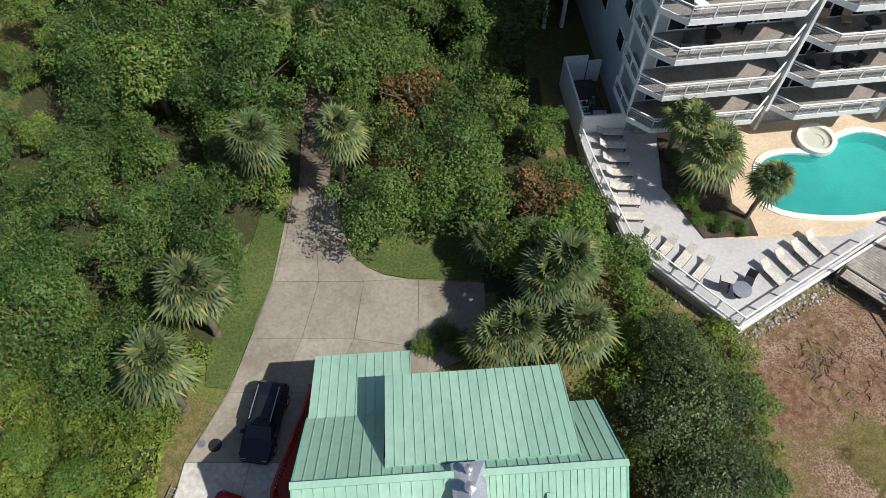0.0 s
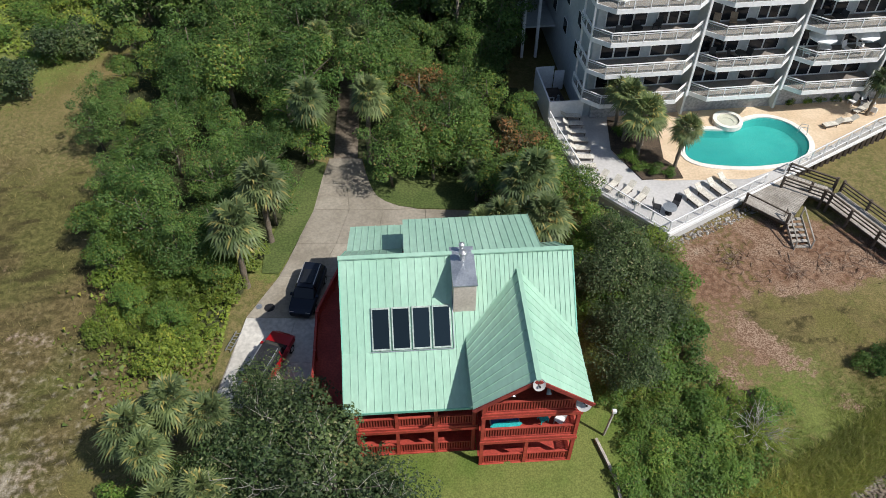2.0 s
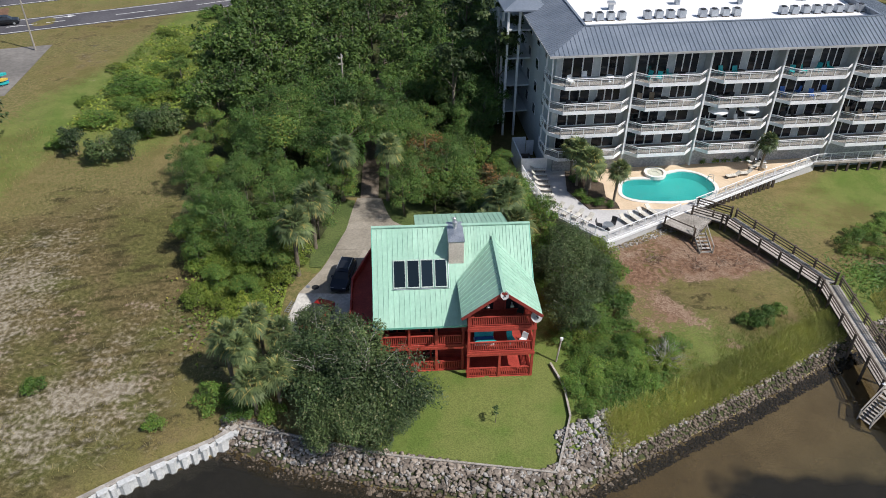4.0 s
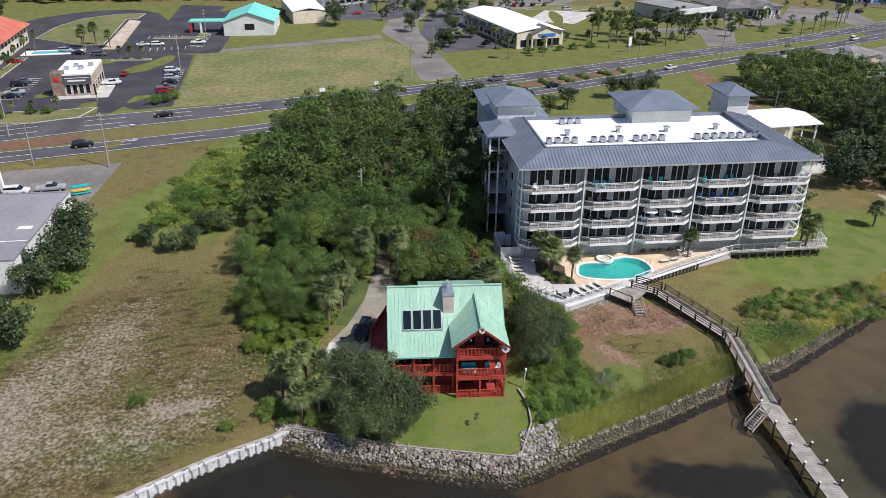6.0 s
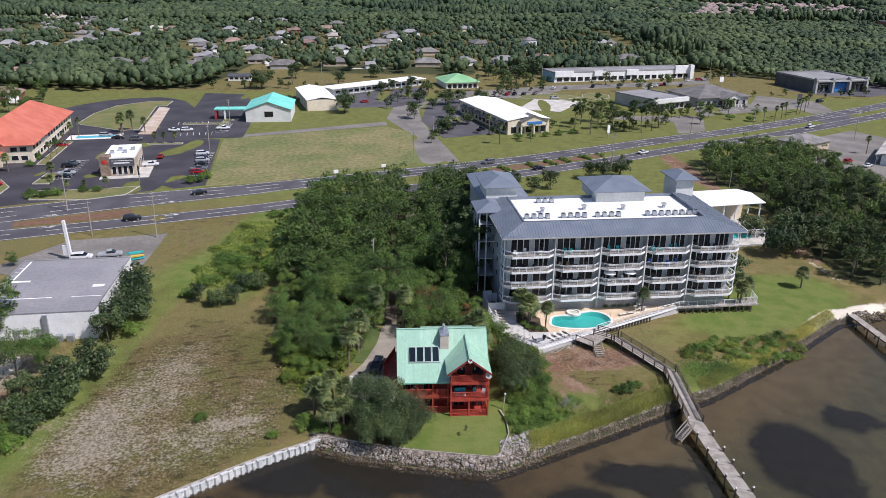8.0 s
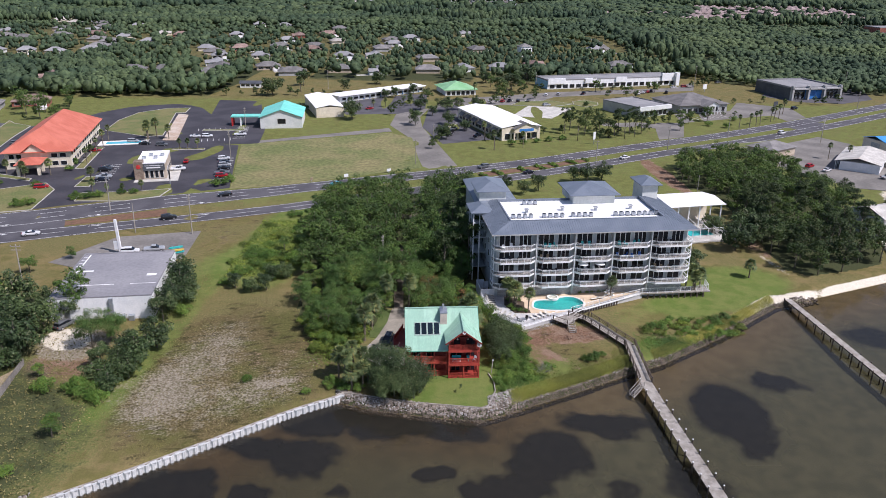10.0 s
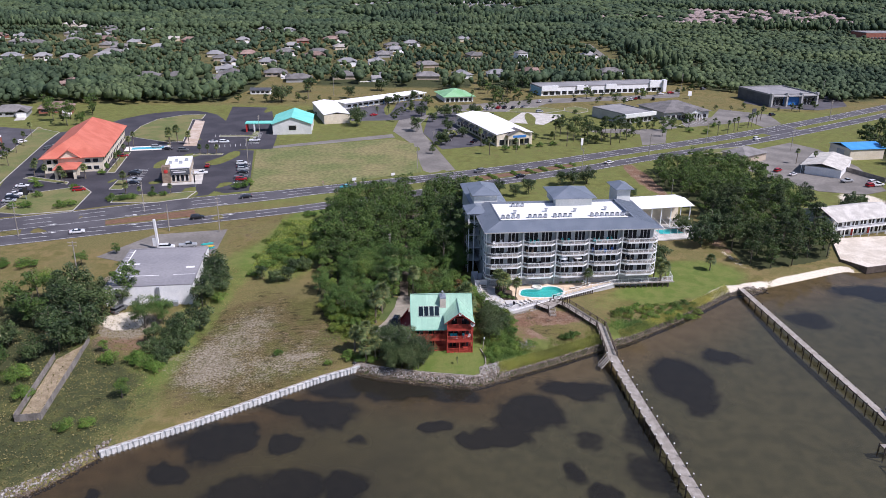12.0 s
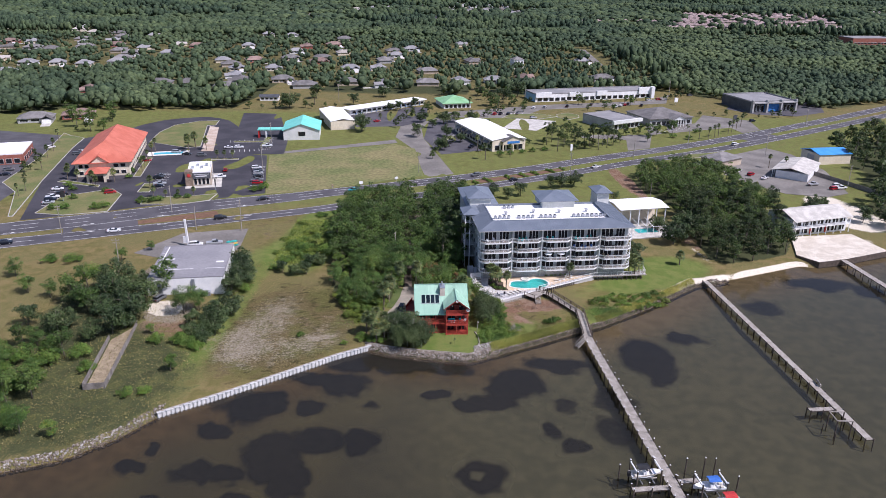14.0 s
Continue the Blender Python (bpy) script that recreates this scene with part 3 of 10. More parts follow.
def height(x, y):
    d = shore_distance(x, y)
    bulk = near_to(x, -59.5, -18, 1.0)
    beach = near_to(x, 90, 126, 3.0)
    bank = 2.4 * (1 - bulk) + 0.9 * bulk + 4.0 * beach
    lo = 0.35 * bulk
    rise = np.clip((d - lo) / bank, 0, 1)
    rise = rise * rise * (3 - 2 * rise)
    land = 1.15 + 0.45 * np.clip((d - 44) / 22, 0, 1) + 0.35 * blob(x, y, 30, 24, 24, 12, 0, 0.5)
    bed = np.maximum(-0.35 + 0.055 * d, -1.7)
    return np.where(d > lo, -0.35 + rise * (land + 0.35), np.minimum(bed, -0.3))


def axis(fine0, fine1, step, limits, grow=1.12):
    a = list(np.arange(fine0, fine1 + step / 2, step))
    s, v = step, a[-1]
    while v < limits[1]:
        s *= grow
        v += s
        a.append(v)
    s, v = step, a[0]
    while v > limits[0]:
        s *= grow
        v -= s
        a.insert(0, v)
    return np.array(a)


WOODS = [(-33, 112), (-37, 90), (-36, 70), (-34, 50), (-32, 31), (-28, 19), (-22, 9.5), (-17.5, 9), (-15.5, 16), (-13.5, 25), (-12, 31), (-7, 32), (-4.5, 26.5), (1, 26),
         (4.5, 22), (8.5, 22.5), (7.6, 34), (6.8, 46), (8, 60), (9, 84), (14, 112), (5, 124)]
RIGHT_WOODS = [(86, 152), (98, 168), (120, 172), (131, 158), (133, 140), (130, 116), (128, 96), (126, 76), (119, 63), (108, 58), (96, 54), (91, 59), (92, 74), (94, 96), (95, 116), (90, 132)]
# southern edge of the woods behind the town
EDGE_X = [-5000, -420, -275, -243, -214, -155, -136, -132, -98, -92, -60, -36, -12, 6, 22, 66, 100, 168, 213, 261, 322, 700, 5000]
EDGE_Y = [60, 250, 287, 308, 312, 312, 326, 424, 428, 398, 396, 394, 396, 372, 404, 392, 404, 420, 376, 346, 372, 690, 3500]
EAST_WOODS = [(172, 108), (168, 96), (160, 92), (170, 86), (240, 110), (420, 220), (620, 420), (560, 480), (380, 352), (262, 262), (212, 226), (206, 206), (204, 170), (186, 132)]


def build_ground():
    xs, ys = axis(-112, 118, 1.0, (-4200, 4200)), axis(-64, 66, 1.0, (-900, 4900))
    X, Y = np.meshgrid(xs, ys)
    x, y = X.ravel(), Y.ravel()
    z = height(x, y)
    wob = np.array([noise.noise((a * 0.11, b * 0.11, 0.0)) for a, b in zip(x, y)])
    z = z + np.where(z > 0.9, 0.10 * wob, 0.0) * (np.abs(x) < 140)
    d = shore_distance(x, y)
    sand = 0.36 * blob(x, y, -46, 11, 7, 22, -10, 0.7) + 0.22 * blob(x, y, -44, 0, 18, 18, -20, 0.7) + 0.62 * blob(x, y, -30.2, -1.8, 3.2, 1.0, 20) \
        + 0.24 * blob(x, y, -43, -12, 15, 7, 35) + 0.22 * blob(x, y, -54, -6, 8, 8) + 0.95 * blob(x, y, -75, 12, 7, 7) + 0.9 * blob(x, y, -89, 44, 3, 18, -12) + 0.25 * blob(x, y, -61, 76, 5, 14, 20)
    sand = sand + 0.34 * blob(x, y, 21, 20.5, 4.5, 2.2, 20) + 0.24 * blob(x, y, -27, 1, 8, 13, -8, 0.6)
    dirt = 0.66 * blob(x, y, 27, 19.2, 10.5, 4.6, 8) + 0.2 * blob(x, y, 31, 18, 5, 3) + 0.5 * blob(x, y, 20.6, 9.5, 3, 7) + 0.42 * blob(x, y, 26, 7.5, 5, 1.8, -50) + 0.6 * blob(x, y, -73, 3, 8, 8) + 0.5 * blob(x, y, 90, 76, 3, 14, 8) \
        + 0.5 * blob(x, y, 46, 19, 4, 2) + 0.9 * blob(x, y, 84, 152, 4, 26, 5) + 0.30 * blob(x, y, -33, 6, 16, 14)
    lush = 0.47 * near_to(y, 100, 330, 20) + 0.95 * blob(x, y, 3.5, -4, 9, 9, 0, 0.2) + 0.62 * blob(x, y, 70, 46, 22, 14, 25) + 0.4 * blob(x, y, 50, 30, 14, 7, 20) + 0.75 * blob(x, y, -1, 29, 5, 4) + 0.6 * blob(x, y, -14, 24, 3, 9) \
        + 0.5 * blob(x, y, 20, 1, 13, 8, 30) + 0.5 * blob(x, y, -84, -22, 32, 34) + 0.55 * blob(x, y, 9.5, 8, 3, 14) + 0.55 * blob(x, y, 47, 13, 8, 6, 30) + 0.5 * blob(x, y, -60, 30, 7, 40) + 0.6 * blob(x, y, -45, 70, 12, 34)
    dry = 0.85 * blob(x, y, -42, 4, 22, 30, -10, 0.5) + 0.4 * blob(x, y, -55, 80, 24, 24) + 0.22 * blob(x, y, 52, 26, 22, 6, 25) + 0.25 * blob(x, y, 78, 66, 16, 22) + 0.5 * blob(x, y, 24, 9, 14, 8) \
        + 0.2 * near_to(y, 100, 320, 20)
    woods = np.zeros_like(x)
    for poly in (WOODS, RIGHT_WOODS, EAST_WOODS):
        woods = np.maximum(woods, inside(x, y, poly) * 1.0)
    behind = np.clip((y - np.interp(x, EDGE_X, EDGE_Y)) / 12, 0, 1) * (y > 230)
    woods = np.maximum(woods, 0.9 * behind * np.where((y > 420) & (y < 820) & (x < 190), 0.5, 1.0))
    # dark gaps under the riprap: shade laid into the cover as woods floor colour
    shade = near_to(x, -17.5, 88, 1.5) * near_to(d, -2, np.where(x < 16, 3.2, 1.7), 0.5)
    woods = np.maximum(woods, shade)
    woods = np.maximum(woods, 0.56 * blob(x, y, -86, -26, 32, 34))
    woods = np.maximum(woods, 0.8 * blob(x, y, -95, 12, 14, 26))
    beach = near_to(x, 96, 123, 3) * near_to(d, -1, 4.6, 1.2) + 0.6 * blob(x, y, 142, 72, 18, 5, 22) + 0.7 * blob(x, y, 162, 112, 12, 26, 0) + 0.6 * near_to(x, 71, 95, 4) * near_to(d, 0.8, 5.2, 1.6) + 0.7 * blob(x, y, -77, 14, 6, 5, -30) + 0.45 * blob(x, y, 89.5, 62, 1.6, 9, 8) + 0.4 * blob(x, y, 168, 98, 9, 8)
    me = bpy.data.meshes.new("ground")
    nx, ny = len(xs), len(ys)
    i = np.arange(nx * ny).reshape(ny, nx)
    quads = np.stack([i[:-1, :-1], i[:-1, 1:], i[1:, 1:], i[1:, :-1]], -1).reshape(-1, 4)
    me = soup("ground", np.stack([x, y, z], -1), quads, M_GROUND)
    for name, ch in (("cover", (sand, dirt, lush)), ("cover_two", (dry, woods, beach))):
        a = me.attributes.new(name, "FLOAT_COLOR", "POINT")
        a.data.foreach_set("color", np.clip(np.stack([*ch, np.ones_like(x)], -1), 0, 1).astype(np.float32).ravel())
    me.polygons.foreach_set("use_smooth", [True] * len(me.polygons))
    return single("ground", me, None, "sandy coastal ground with dry grass, lawn and bare patches", "ground", kind="structure")


build_ground()
gw = Geo()
gw.add([(-4200, -1200, 0), (4200, -1200, 0), (4200, 1400, 0), (-4200, 1400, 0)], [(0, 1, 2, 3)])
single("water", gw, M_WATER, "murky brown-green shallow bay water", "water", kind="structure")

# seagrass meadows and dark near-shore patches on the bed: centre, half width, half depth and density of each patch
MEADOWS = [(-21.5, -22.0, 6.4, 5.0, 1), (-28.0, -31.5, 3.4, 3.3, 1), (-14.9, -30.5, 2.0, 1.6, 0.7), (0.2, -25.9, 2.6, 2.0, 1), (20.8, -20.1, 5.5, 7.0, 1), (12.9, -28.4, 6.5, 3.4, 1), (7.6, -29.8, 3.7, 2.9, 1), (17.2, -22.9, 6.0, 5.0, 1),
           (-42.0, -32.5, 5.7, 6.5, 1), (-37.9, -30.9, 3.8, 5.6, 1), (-46.5, -41.5, 4.1, 3.3, 1), (-33.5, -48.0, 6.3, 7.0, 1), (-25.1, -43.0, 6.6, 4.8, 1), (-15.4, -43.8, 3.8, 5.4, 1)]
MEADOWS += [(-47.3, -54.4, 4.9, 3.1, 1), (-40.9, -55.3, 3.9, 2.8, 1), (-38.0, -62.0, 3.0, 2.8, 1), (-60.2, -54.2, 3.1, 2.5, 1), (-58.1, -47.8, 2.0, 2.0, 1), (-27.6, -57.8, 4.6, 5.4, 1), (-32.0, -52.7, 5.6, 5.0, 1), (-53.7, -62.2, 2.1, 1.5, 1), (9.6, -54.5, 4.8, 5.1, 1),
            (25.2, -38.9, 3.0, 3.6, 0.75), (29.9, -43.9, 3.0, 3.6, 0.75), (54.5, -6.5, 7.3, 10.0, 1), (55.0, -14.0, 3.6, 6.1, 0.9), (67.5, 4.2, 6.4, 3.4, 0.8)]
MEADOWS += [(30.2, -11.4, 8.3, 3.4, 0.85), (42.0, -26.0, 6.0, 5.0, 0.6), (38.7, -38.5, 5.2, 5.6, 0.6), (29.7, -28.8, 3.6, 2.9, 0.6), (121.2, 42.2, 12.8, 5.0, 0.8), (135.3, 38.3, 6.3, 5.0, 0.8), (96.3, 24.8, 6.8, 5.0, 0.6),
            # these last ones darken the bed along the riprap and seawall
            (-20, -11.6, 9, 4.8, 1.0), (-8, -12.8, 10, 4.6, 1.0), (3, -14.6, 7, 3.0, 0.75), (-31, -19.5, 9, 3.2, 0.8), (-46, -31.0, 7, 2.6, 0.55)]
gx, gy = np.meshgrid(np.arange(-72, 150, 0.6), np.arange(-78, 52, 0.6))
warp = np.array([(noise.noise((a * 0.16, b * 0.16, 3.0)), noise.noise((a * 0.16, b * 0.16, 9.0)), noise.noise((a * 0.5, b * 0.5, 5.0))) for a, b in zip(gx.ravel(), gy.ravel())])
wx, wy = gx + (warp[:, 0] * 2.2 + warp[:, 2] * 0.9).reshape(gx.shape), gy + (warp[:, 1] * 2.2 - warp[:, 2] * 0.9).reshape(gx.shape)
weed = np.zeros_like(gx)
for cx, cy, rx, ry, dens in MEADOWS:
    weed = np.maximum(weed, dens * blob(wx, wy, cx, cy, rx * 0.92, ry * 0.92, 0, 0.42))
weed = weed * (1 - 0.8 * blob(wx, wy, 8.6, -54.2, 1.9, 1.6, 30, 0.5))
gi = np.arange(gx.size).reshape(gx.shape)
quads = np.stack([gi[:-1, :-1], gi[:-1, 1:], gi[1:, 1:], gi[1:, :-1]], -1).reshape(-1, 4)
quads = quads[weed.ravel()[quads].max(axis=1) > 0.02]
used, inv = np.unique(quads, return_inverse=True)
bed_z = np.minimum(-0.35, height(gx, gy)).ravel()[used] + 0.06 + 0.2 * weed.ravel()[used]
single("seagrass_bed", soup("seagrass_bed", np.stack([gx.ravel()[used], gy.ravel()[used], bed_z], -1), inv.reshape(-1, 4), M_SEAGRASS, weed.ravel()[used]), None, "seagrass meadows and dark near-shore patches under shallow water", "seagrass", "", "stuff")

# the divided highway, from its south edge
EDGE = smooth_line([(-560, -100), (-420, -46), (-300, 0), (-200, 38), (-147, 59), (-100, 79), (-56, 98), (-39, 106.5), (26, 141), (57, 159), (100, 186), (141, 210), (195, 246), (291, 316), (450, 437), (700, 642), (1000, 900)], 8)
DIR = np.gradient(EDGE, axis=0)
DIR = DIR / np.linalg.norm(DIR, axis=1)[:, None]
NRM = np.stack([-DIR[:, 1], DIR[:, 0]], -1)
KX = [-300, -150, -110, -80, -40, 10, 60, 120, 250]
OFF = {"s0": np.zeros(len(EDGE)), "s1": np.interp(EDGE[:, 0], KX, [8.2, 10.5, 9, 8, 8, 8, 8, 8, 8]),
       "n0": np.interp(EDGE[:, 0], KX, [14, 14.5, 15.5, 18, 18.5, 16, 14.5, 13.5, 13]), "n1": np.interp(EDGE[:, 0], KX, [27, 29, 30, 32, 29.5, 26, 24, 22.5, 22])}


def road_strip(o0, o1, z, sel=None, skip=None):
    """A strip along the highway between two offsets; skip leaves out steps for dashes."""
    g = Geo()
    a, b = EDGE + NRM * np.asarray(o0)[:, None], EDGE + NRM * np.asarray(o1)[:, None]
    for i in range(len(EDGE) - 1):
        if sel and not sel(EDGE[i]):
            continue
        if skip and (i % skip):
            continue
        g.add([(*a[i], z), (*a[i + 1], z), (*b[i + 1], z), (*b[i], z), (*a[i], z - 0.3), (*a[i + 1], z - 0.3), (*b[i + 1], z - 0.3), (*b[i], z - 0.3)],
              [(0, 1, 2, 3), (0, 4, 5, 1), (2, 6, 7, 3)])
    return g


RZ = 1.66
for o0, o1 in (("s0", "s1"), ("n0", "n1")):
    road = single("road", road_strip(OFF[o0], OFF[o1], RZ), M_ASPHALT, "dark asphalt highway carriageway with white lane markings", "road", kind="structure")
    part("edge_line", road_strip(OFF[o0] + 0.4, OFF[o0] + 0.56, RZ + 0.012), M_PAINT_LINE, road, "white painted edge line")
    part("edge_line", road_strip(OFF[o1] - 0.56, OFF[o1] - 0.4, RZ + 0.012), M_PAINT_LINE, road, "white painted edge line")
    for q in ((0.5,) if o0 == "s0" else (0.36, 0.68)):
        mid = OFF[o0] + (OFF[o1] - OFF[o0]) * q
        part("lane_line", road_strip(mid - 0.08, mid + 0.08, RZ + 0.012, skip=2), M_PAINT_LINE, road, "broken white lane line")
    # turn arrows
    for i in range(len(EDGE)):
        if -150 < EDGE[i][0] < -50 and i % 3 == 0:
            ar = Geo()
            o = (OFF[o0][i] + 1.6) if o0 == "n0" else OFF[o1][i] - 1.6
            c_, s_ = DIR[i], NRM[i]
            q = [EDGE[i] + s_ * (o + b) + c_ * a for a, b in ((-2, -0.12), (0.6, -0.12), (0.6, -0.55), (2, 0), (0.6, 0.55), (0.6, 0.12), (-2, 0.12))]
            ar.add([(*p_, RZ + 0.012) for p_ in q], [(0, 1, 5, 6), (2, 3, 4)])
            part("arrow_marking", ar, M_PAINT_LINE, road, "white painted turn arrow")


def near_edge(x):
    """The point of the highway's south edge at x, and its direction in degrees."""
    i = int(np.argmin(np.abs(EDGE[:, 0] - x)))
    return EDGE[i], NRM[i], math.degrees(math.atan2(DIR[i][1], DIR[i][0]))


# paved crossovers of the median
for x0, x1 in ((-131, -112), (-3, 11), (178, 196)):
    single("road", road_strip(OFF["s1"] - 0.2, OFF["n0"] + 0.2, RZ - 0.006, lambda p: x0 < p[0] < x1), M_ASPHALT, "asphalt crossover through the highway median", "road", kind="structure")
med = road_strip(OFF["s1"] + 1.4, OFF["n0"] - 1.4, RZ + 0.03, lambda p: -112 < p[0] < -82 or 20 < p[0] < 62)
single("median_bed", med, M_MULCH, "planted bed of reddish mulch in the median", "flower bed", kind="structure")

# parking lots and side streets north of the highway
LOTS = [
    ([(-157, 88), (-130, 100), (-119, 106), (-128, 140), (-131, 176), (-118, 184), (-96, 195), (-80, 196), (-84, 226), (-104, 304), (-128, 306), (-120, 262), (-130, 280), (-138, 287), (-147, 291.5), (-160, 287), (-170, 279), (-178, 264), (-182, 246), (-195, 227), (-191, 204), (-175, 140)], M_ASPHALT_NEW, "fresh black asphalt parking lot of a hotel and cafe"),
    ([(-119, 106), (-74, 127), (-88, 193), (-97, 195), (-118, 184), (-131, 176), (-128, 140)], M_ASPHALT_NEW, "black asphalt parking lot beside a cafe"),
    ([(-201, 100), (-176, 96), (-180, 140), (-197, 198), (-206, 232), (-252, 244), (-300, 220), (-250, 130)], M_ASPHALT, "asphalt lot of a roadside restaurant"),
    ([(-7, 156), (6, 162), (0, 190), (-10, 236), (-12, 262), (-8, 286), (-24, 288), (-26, 240), (-16, 214)], M_ASPHALT_OLD, "worn grey side street"),
    ([(-84, 196), (-82, 202), (-26, 233), (-24, 225)], M_ASPHALT_OLD, "narrow worn access lane beside the field"),
    ([(-62, 300), (-51, 266), (-24, 270), (-10, 286), (-10, 334), (-20, 334)], M_ASPHALT, "asphalt forecourt of a motel"),
    ([(-10, 236), (0, 200), (22, 210), (8, 258), (8, 300), (-8, 286)], M_ASPHALT, "asphalt lot beside a store"),
    ([(-8, 286), (8, 300), (48, 300), (66, 330), (160, 362), (172, 400), (150, 372), (66, 348), (30, 330), (4, 318)], M_ASPHALT_OLD, "pale worn parking lot of a shopping strip"),
    ([(36, 268), (56, 262), (72, 292), (48, 300)], M_CONC_LIGHT, "pale concrete lot"),
    ([(99, 214), (112, 220), (122, 254), (96, 254), (78, 250), (80, 244), (104, 240)], M_ASPHALT_OLD, "worn lot before a bank"),
    ([(121, 254), (176, 278), (198, 300), (172, 318), (158, 290), (124, 278)], M_ASPHALT_OLD, "pale worn parking lot"),
    ([(178, 262), (192, 272), (196, 300), (176, 280)], M_ASPHALT_OLD, "pale driveway apron"),
    ([(196, 342), (210, 322), (234, 318), (260, 334), (272, 368), (252, 420), (226, 400)], M_ASPHALT, "asphalt forecourt of a car dealer"),
    ([(126, 190), (136, 196), (176, 224), (184, 210), (186, 176), (178, 138), (166, 132), (150, 136), (140, 152), (130, 176)], M_ASPHALT_OLD, "worn pale asphalt lot of roadside shops"),
    ([(-102, 56), (-92, 76), (-70, 82), (-68, 60), (-92, 52)], M_ASPHALT_OLD, "grey asphalt apron before a warehouse"),
]
for poly, m_, label in LOTS:
    zz = 1.62 + 0.003 * len(bpy.data.objects) % 0.02
    single("pavement", Geo().slab(poly, 1.3, zz), m_, label, "parking lot", kind="structure")
# kerbed islands of grass
M_ISLAND = surf("mown_verge", (0.115, 0.138, 0.042), (0.18, 0.165, 0.065), 0.12, 0.95, grain=0.25, fine=14)
ISLANDS = [[(-120, 109.4), (-104, 110.1), (-94.4, 115.9), (-93.7, 125.0), (-105.3, 121), (-121.8, 118.7)], [(-155.5, 96.4), (-144, 94.4), (-129.1, 99.5), (-132.8, 122.2), (-139.7, 130.3), (-155.8, 118.8)],
           [(-133.2, 207.3), (-126.7, 210.2), (-139.2, 264.5), (-134.6, 265.8), (-136.4, 279.5), (-148, 277), (-158.3, 264.3), (-160.3, 243.6), (-156.8, 219.2)], [(-112, 221), (-93, 223), (-93.6, 225.6), (-112.6, 223.8)],
           [(-163.5, 92), (-162, 92.4), (-175.2, 140.2), (-191, 204), (-195.4, 227), (-206, 233), (-212, 239), (-198.4, 188), (-191, 138), (-178, 124)]]
ISLANDS += [[(-113, 182.6), (-100, 183.6), (-100.4, 186.0), (-113.4, 185.2)], [(-127.6, 126), (-122.8, 126.4), (-125, 139.6), (-129.4, 139)], [(-138.6, 150), (-135.6, 150.6), (-143, 186), (-146, 186)], [(38, 300), (60, 296), (74, 306), (62, 316), (44, 312)], [(120, 196), (134, 200), (150, 214), (128, 206)],
            [(74, 304), (80, 296), (88, 304), (89, 312), (83, 320), (75, 314)], [(-168, 140), (-147, 132.5), (-147.6, 135.6), (-166.6, 143)]]
for poly in ISLANDS:
    isl = single("verge", Geo().slab(poly, 1.3, 1.78), M_ISLAND, "kerbed island of mown grass", "verge", kind="structure")
    c = np.mean(poly, axis=0)
    kb = Geo()
    for a, b in zip(poly, poly[1:] + poly[:1]):
        kb.bar((*a, 1.72), (*b, 1.72), 0.3, 0.2)
    part("kerb", kb, M_KERB, isl, "pale concrete kerb")
field = [(-87, 194), (-73.5, 126), (-56, 131), (-8, 158), (-14, 212), (-25, 222)]
M_FIELD = surf("mown_field", (0.132, 0.150, 0.050), (0.205, 0.182, 0.080), 0.05, 0.95, grain=0.3, fine=14)
single("verge", Geo().slab(field, 1.3, 1.655), M_FIELD, "broad mown field beside the highway", "field", kind="structure")
single("pavement", Geo().slab([(-137, 262.4), (-123.4, 200.3), (-117.2, 200.6), (-131, 259.5)], 1.4, 1.8), surf("pinkish_sand", (0.42, 0.32, 0.24), (0.54, 0.46, 0.38), 0.15, 0.95, grain=0.15), "strip of pale bare sand beside a lawn", "path", kind="structure")

# ---- plants ----
def leaves_on(points, normals, size, rng, jitter=0.6):
    """Leaf sprays: one pointed blade at each point, turned roughly across its normal."""
    n = len(points)
    nr = normals + rng.normal(0, jitter, (n, 3))
    nr /= np.linalg.norm(nr, axis=1)[:, None] + 1e-9
    t = np.cross(nr, rng.normal(0, 1, (n, 3)))
    t /= np.linalg.norm(t, axis=1)[:, None] + 1e-9
    b = np.cross(nr, t)
    s = size * rng.uniform(0.6, 1.35, (n, 1))
    pts = np.stack([points + t * s, points - t * s * 0.8 + b * s * 0.6, points - t * s * 0.7 - b * s * 0.6 + nr * s * 0.15], 1).reshape(-1, 3)
    return pts, np.arange(3 * n).reshape(n, 3)


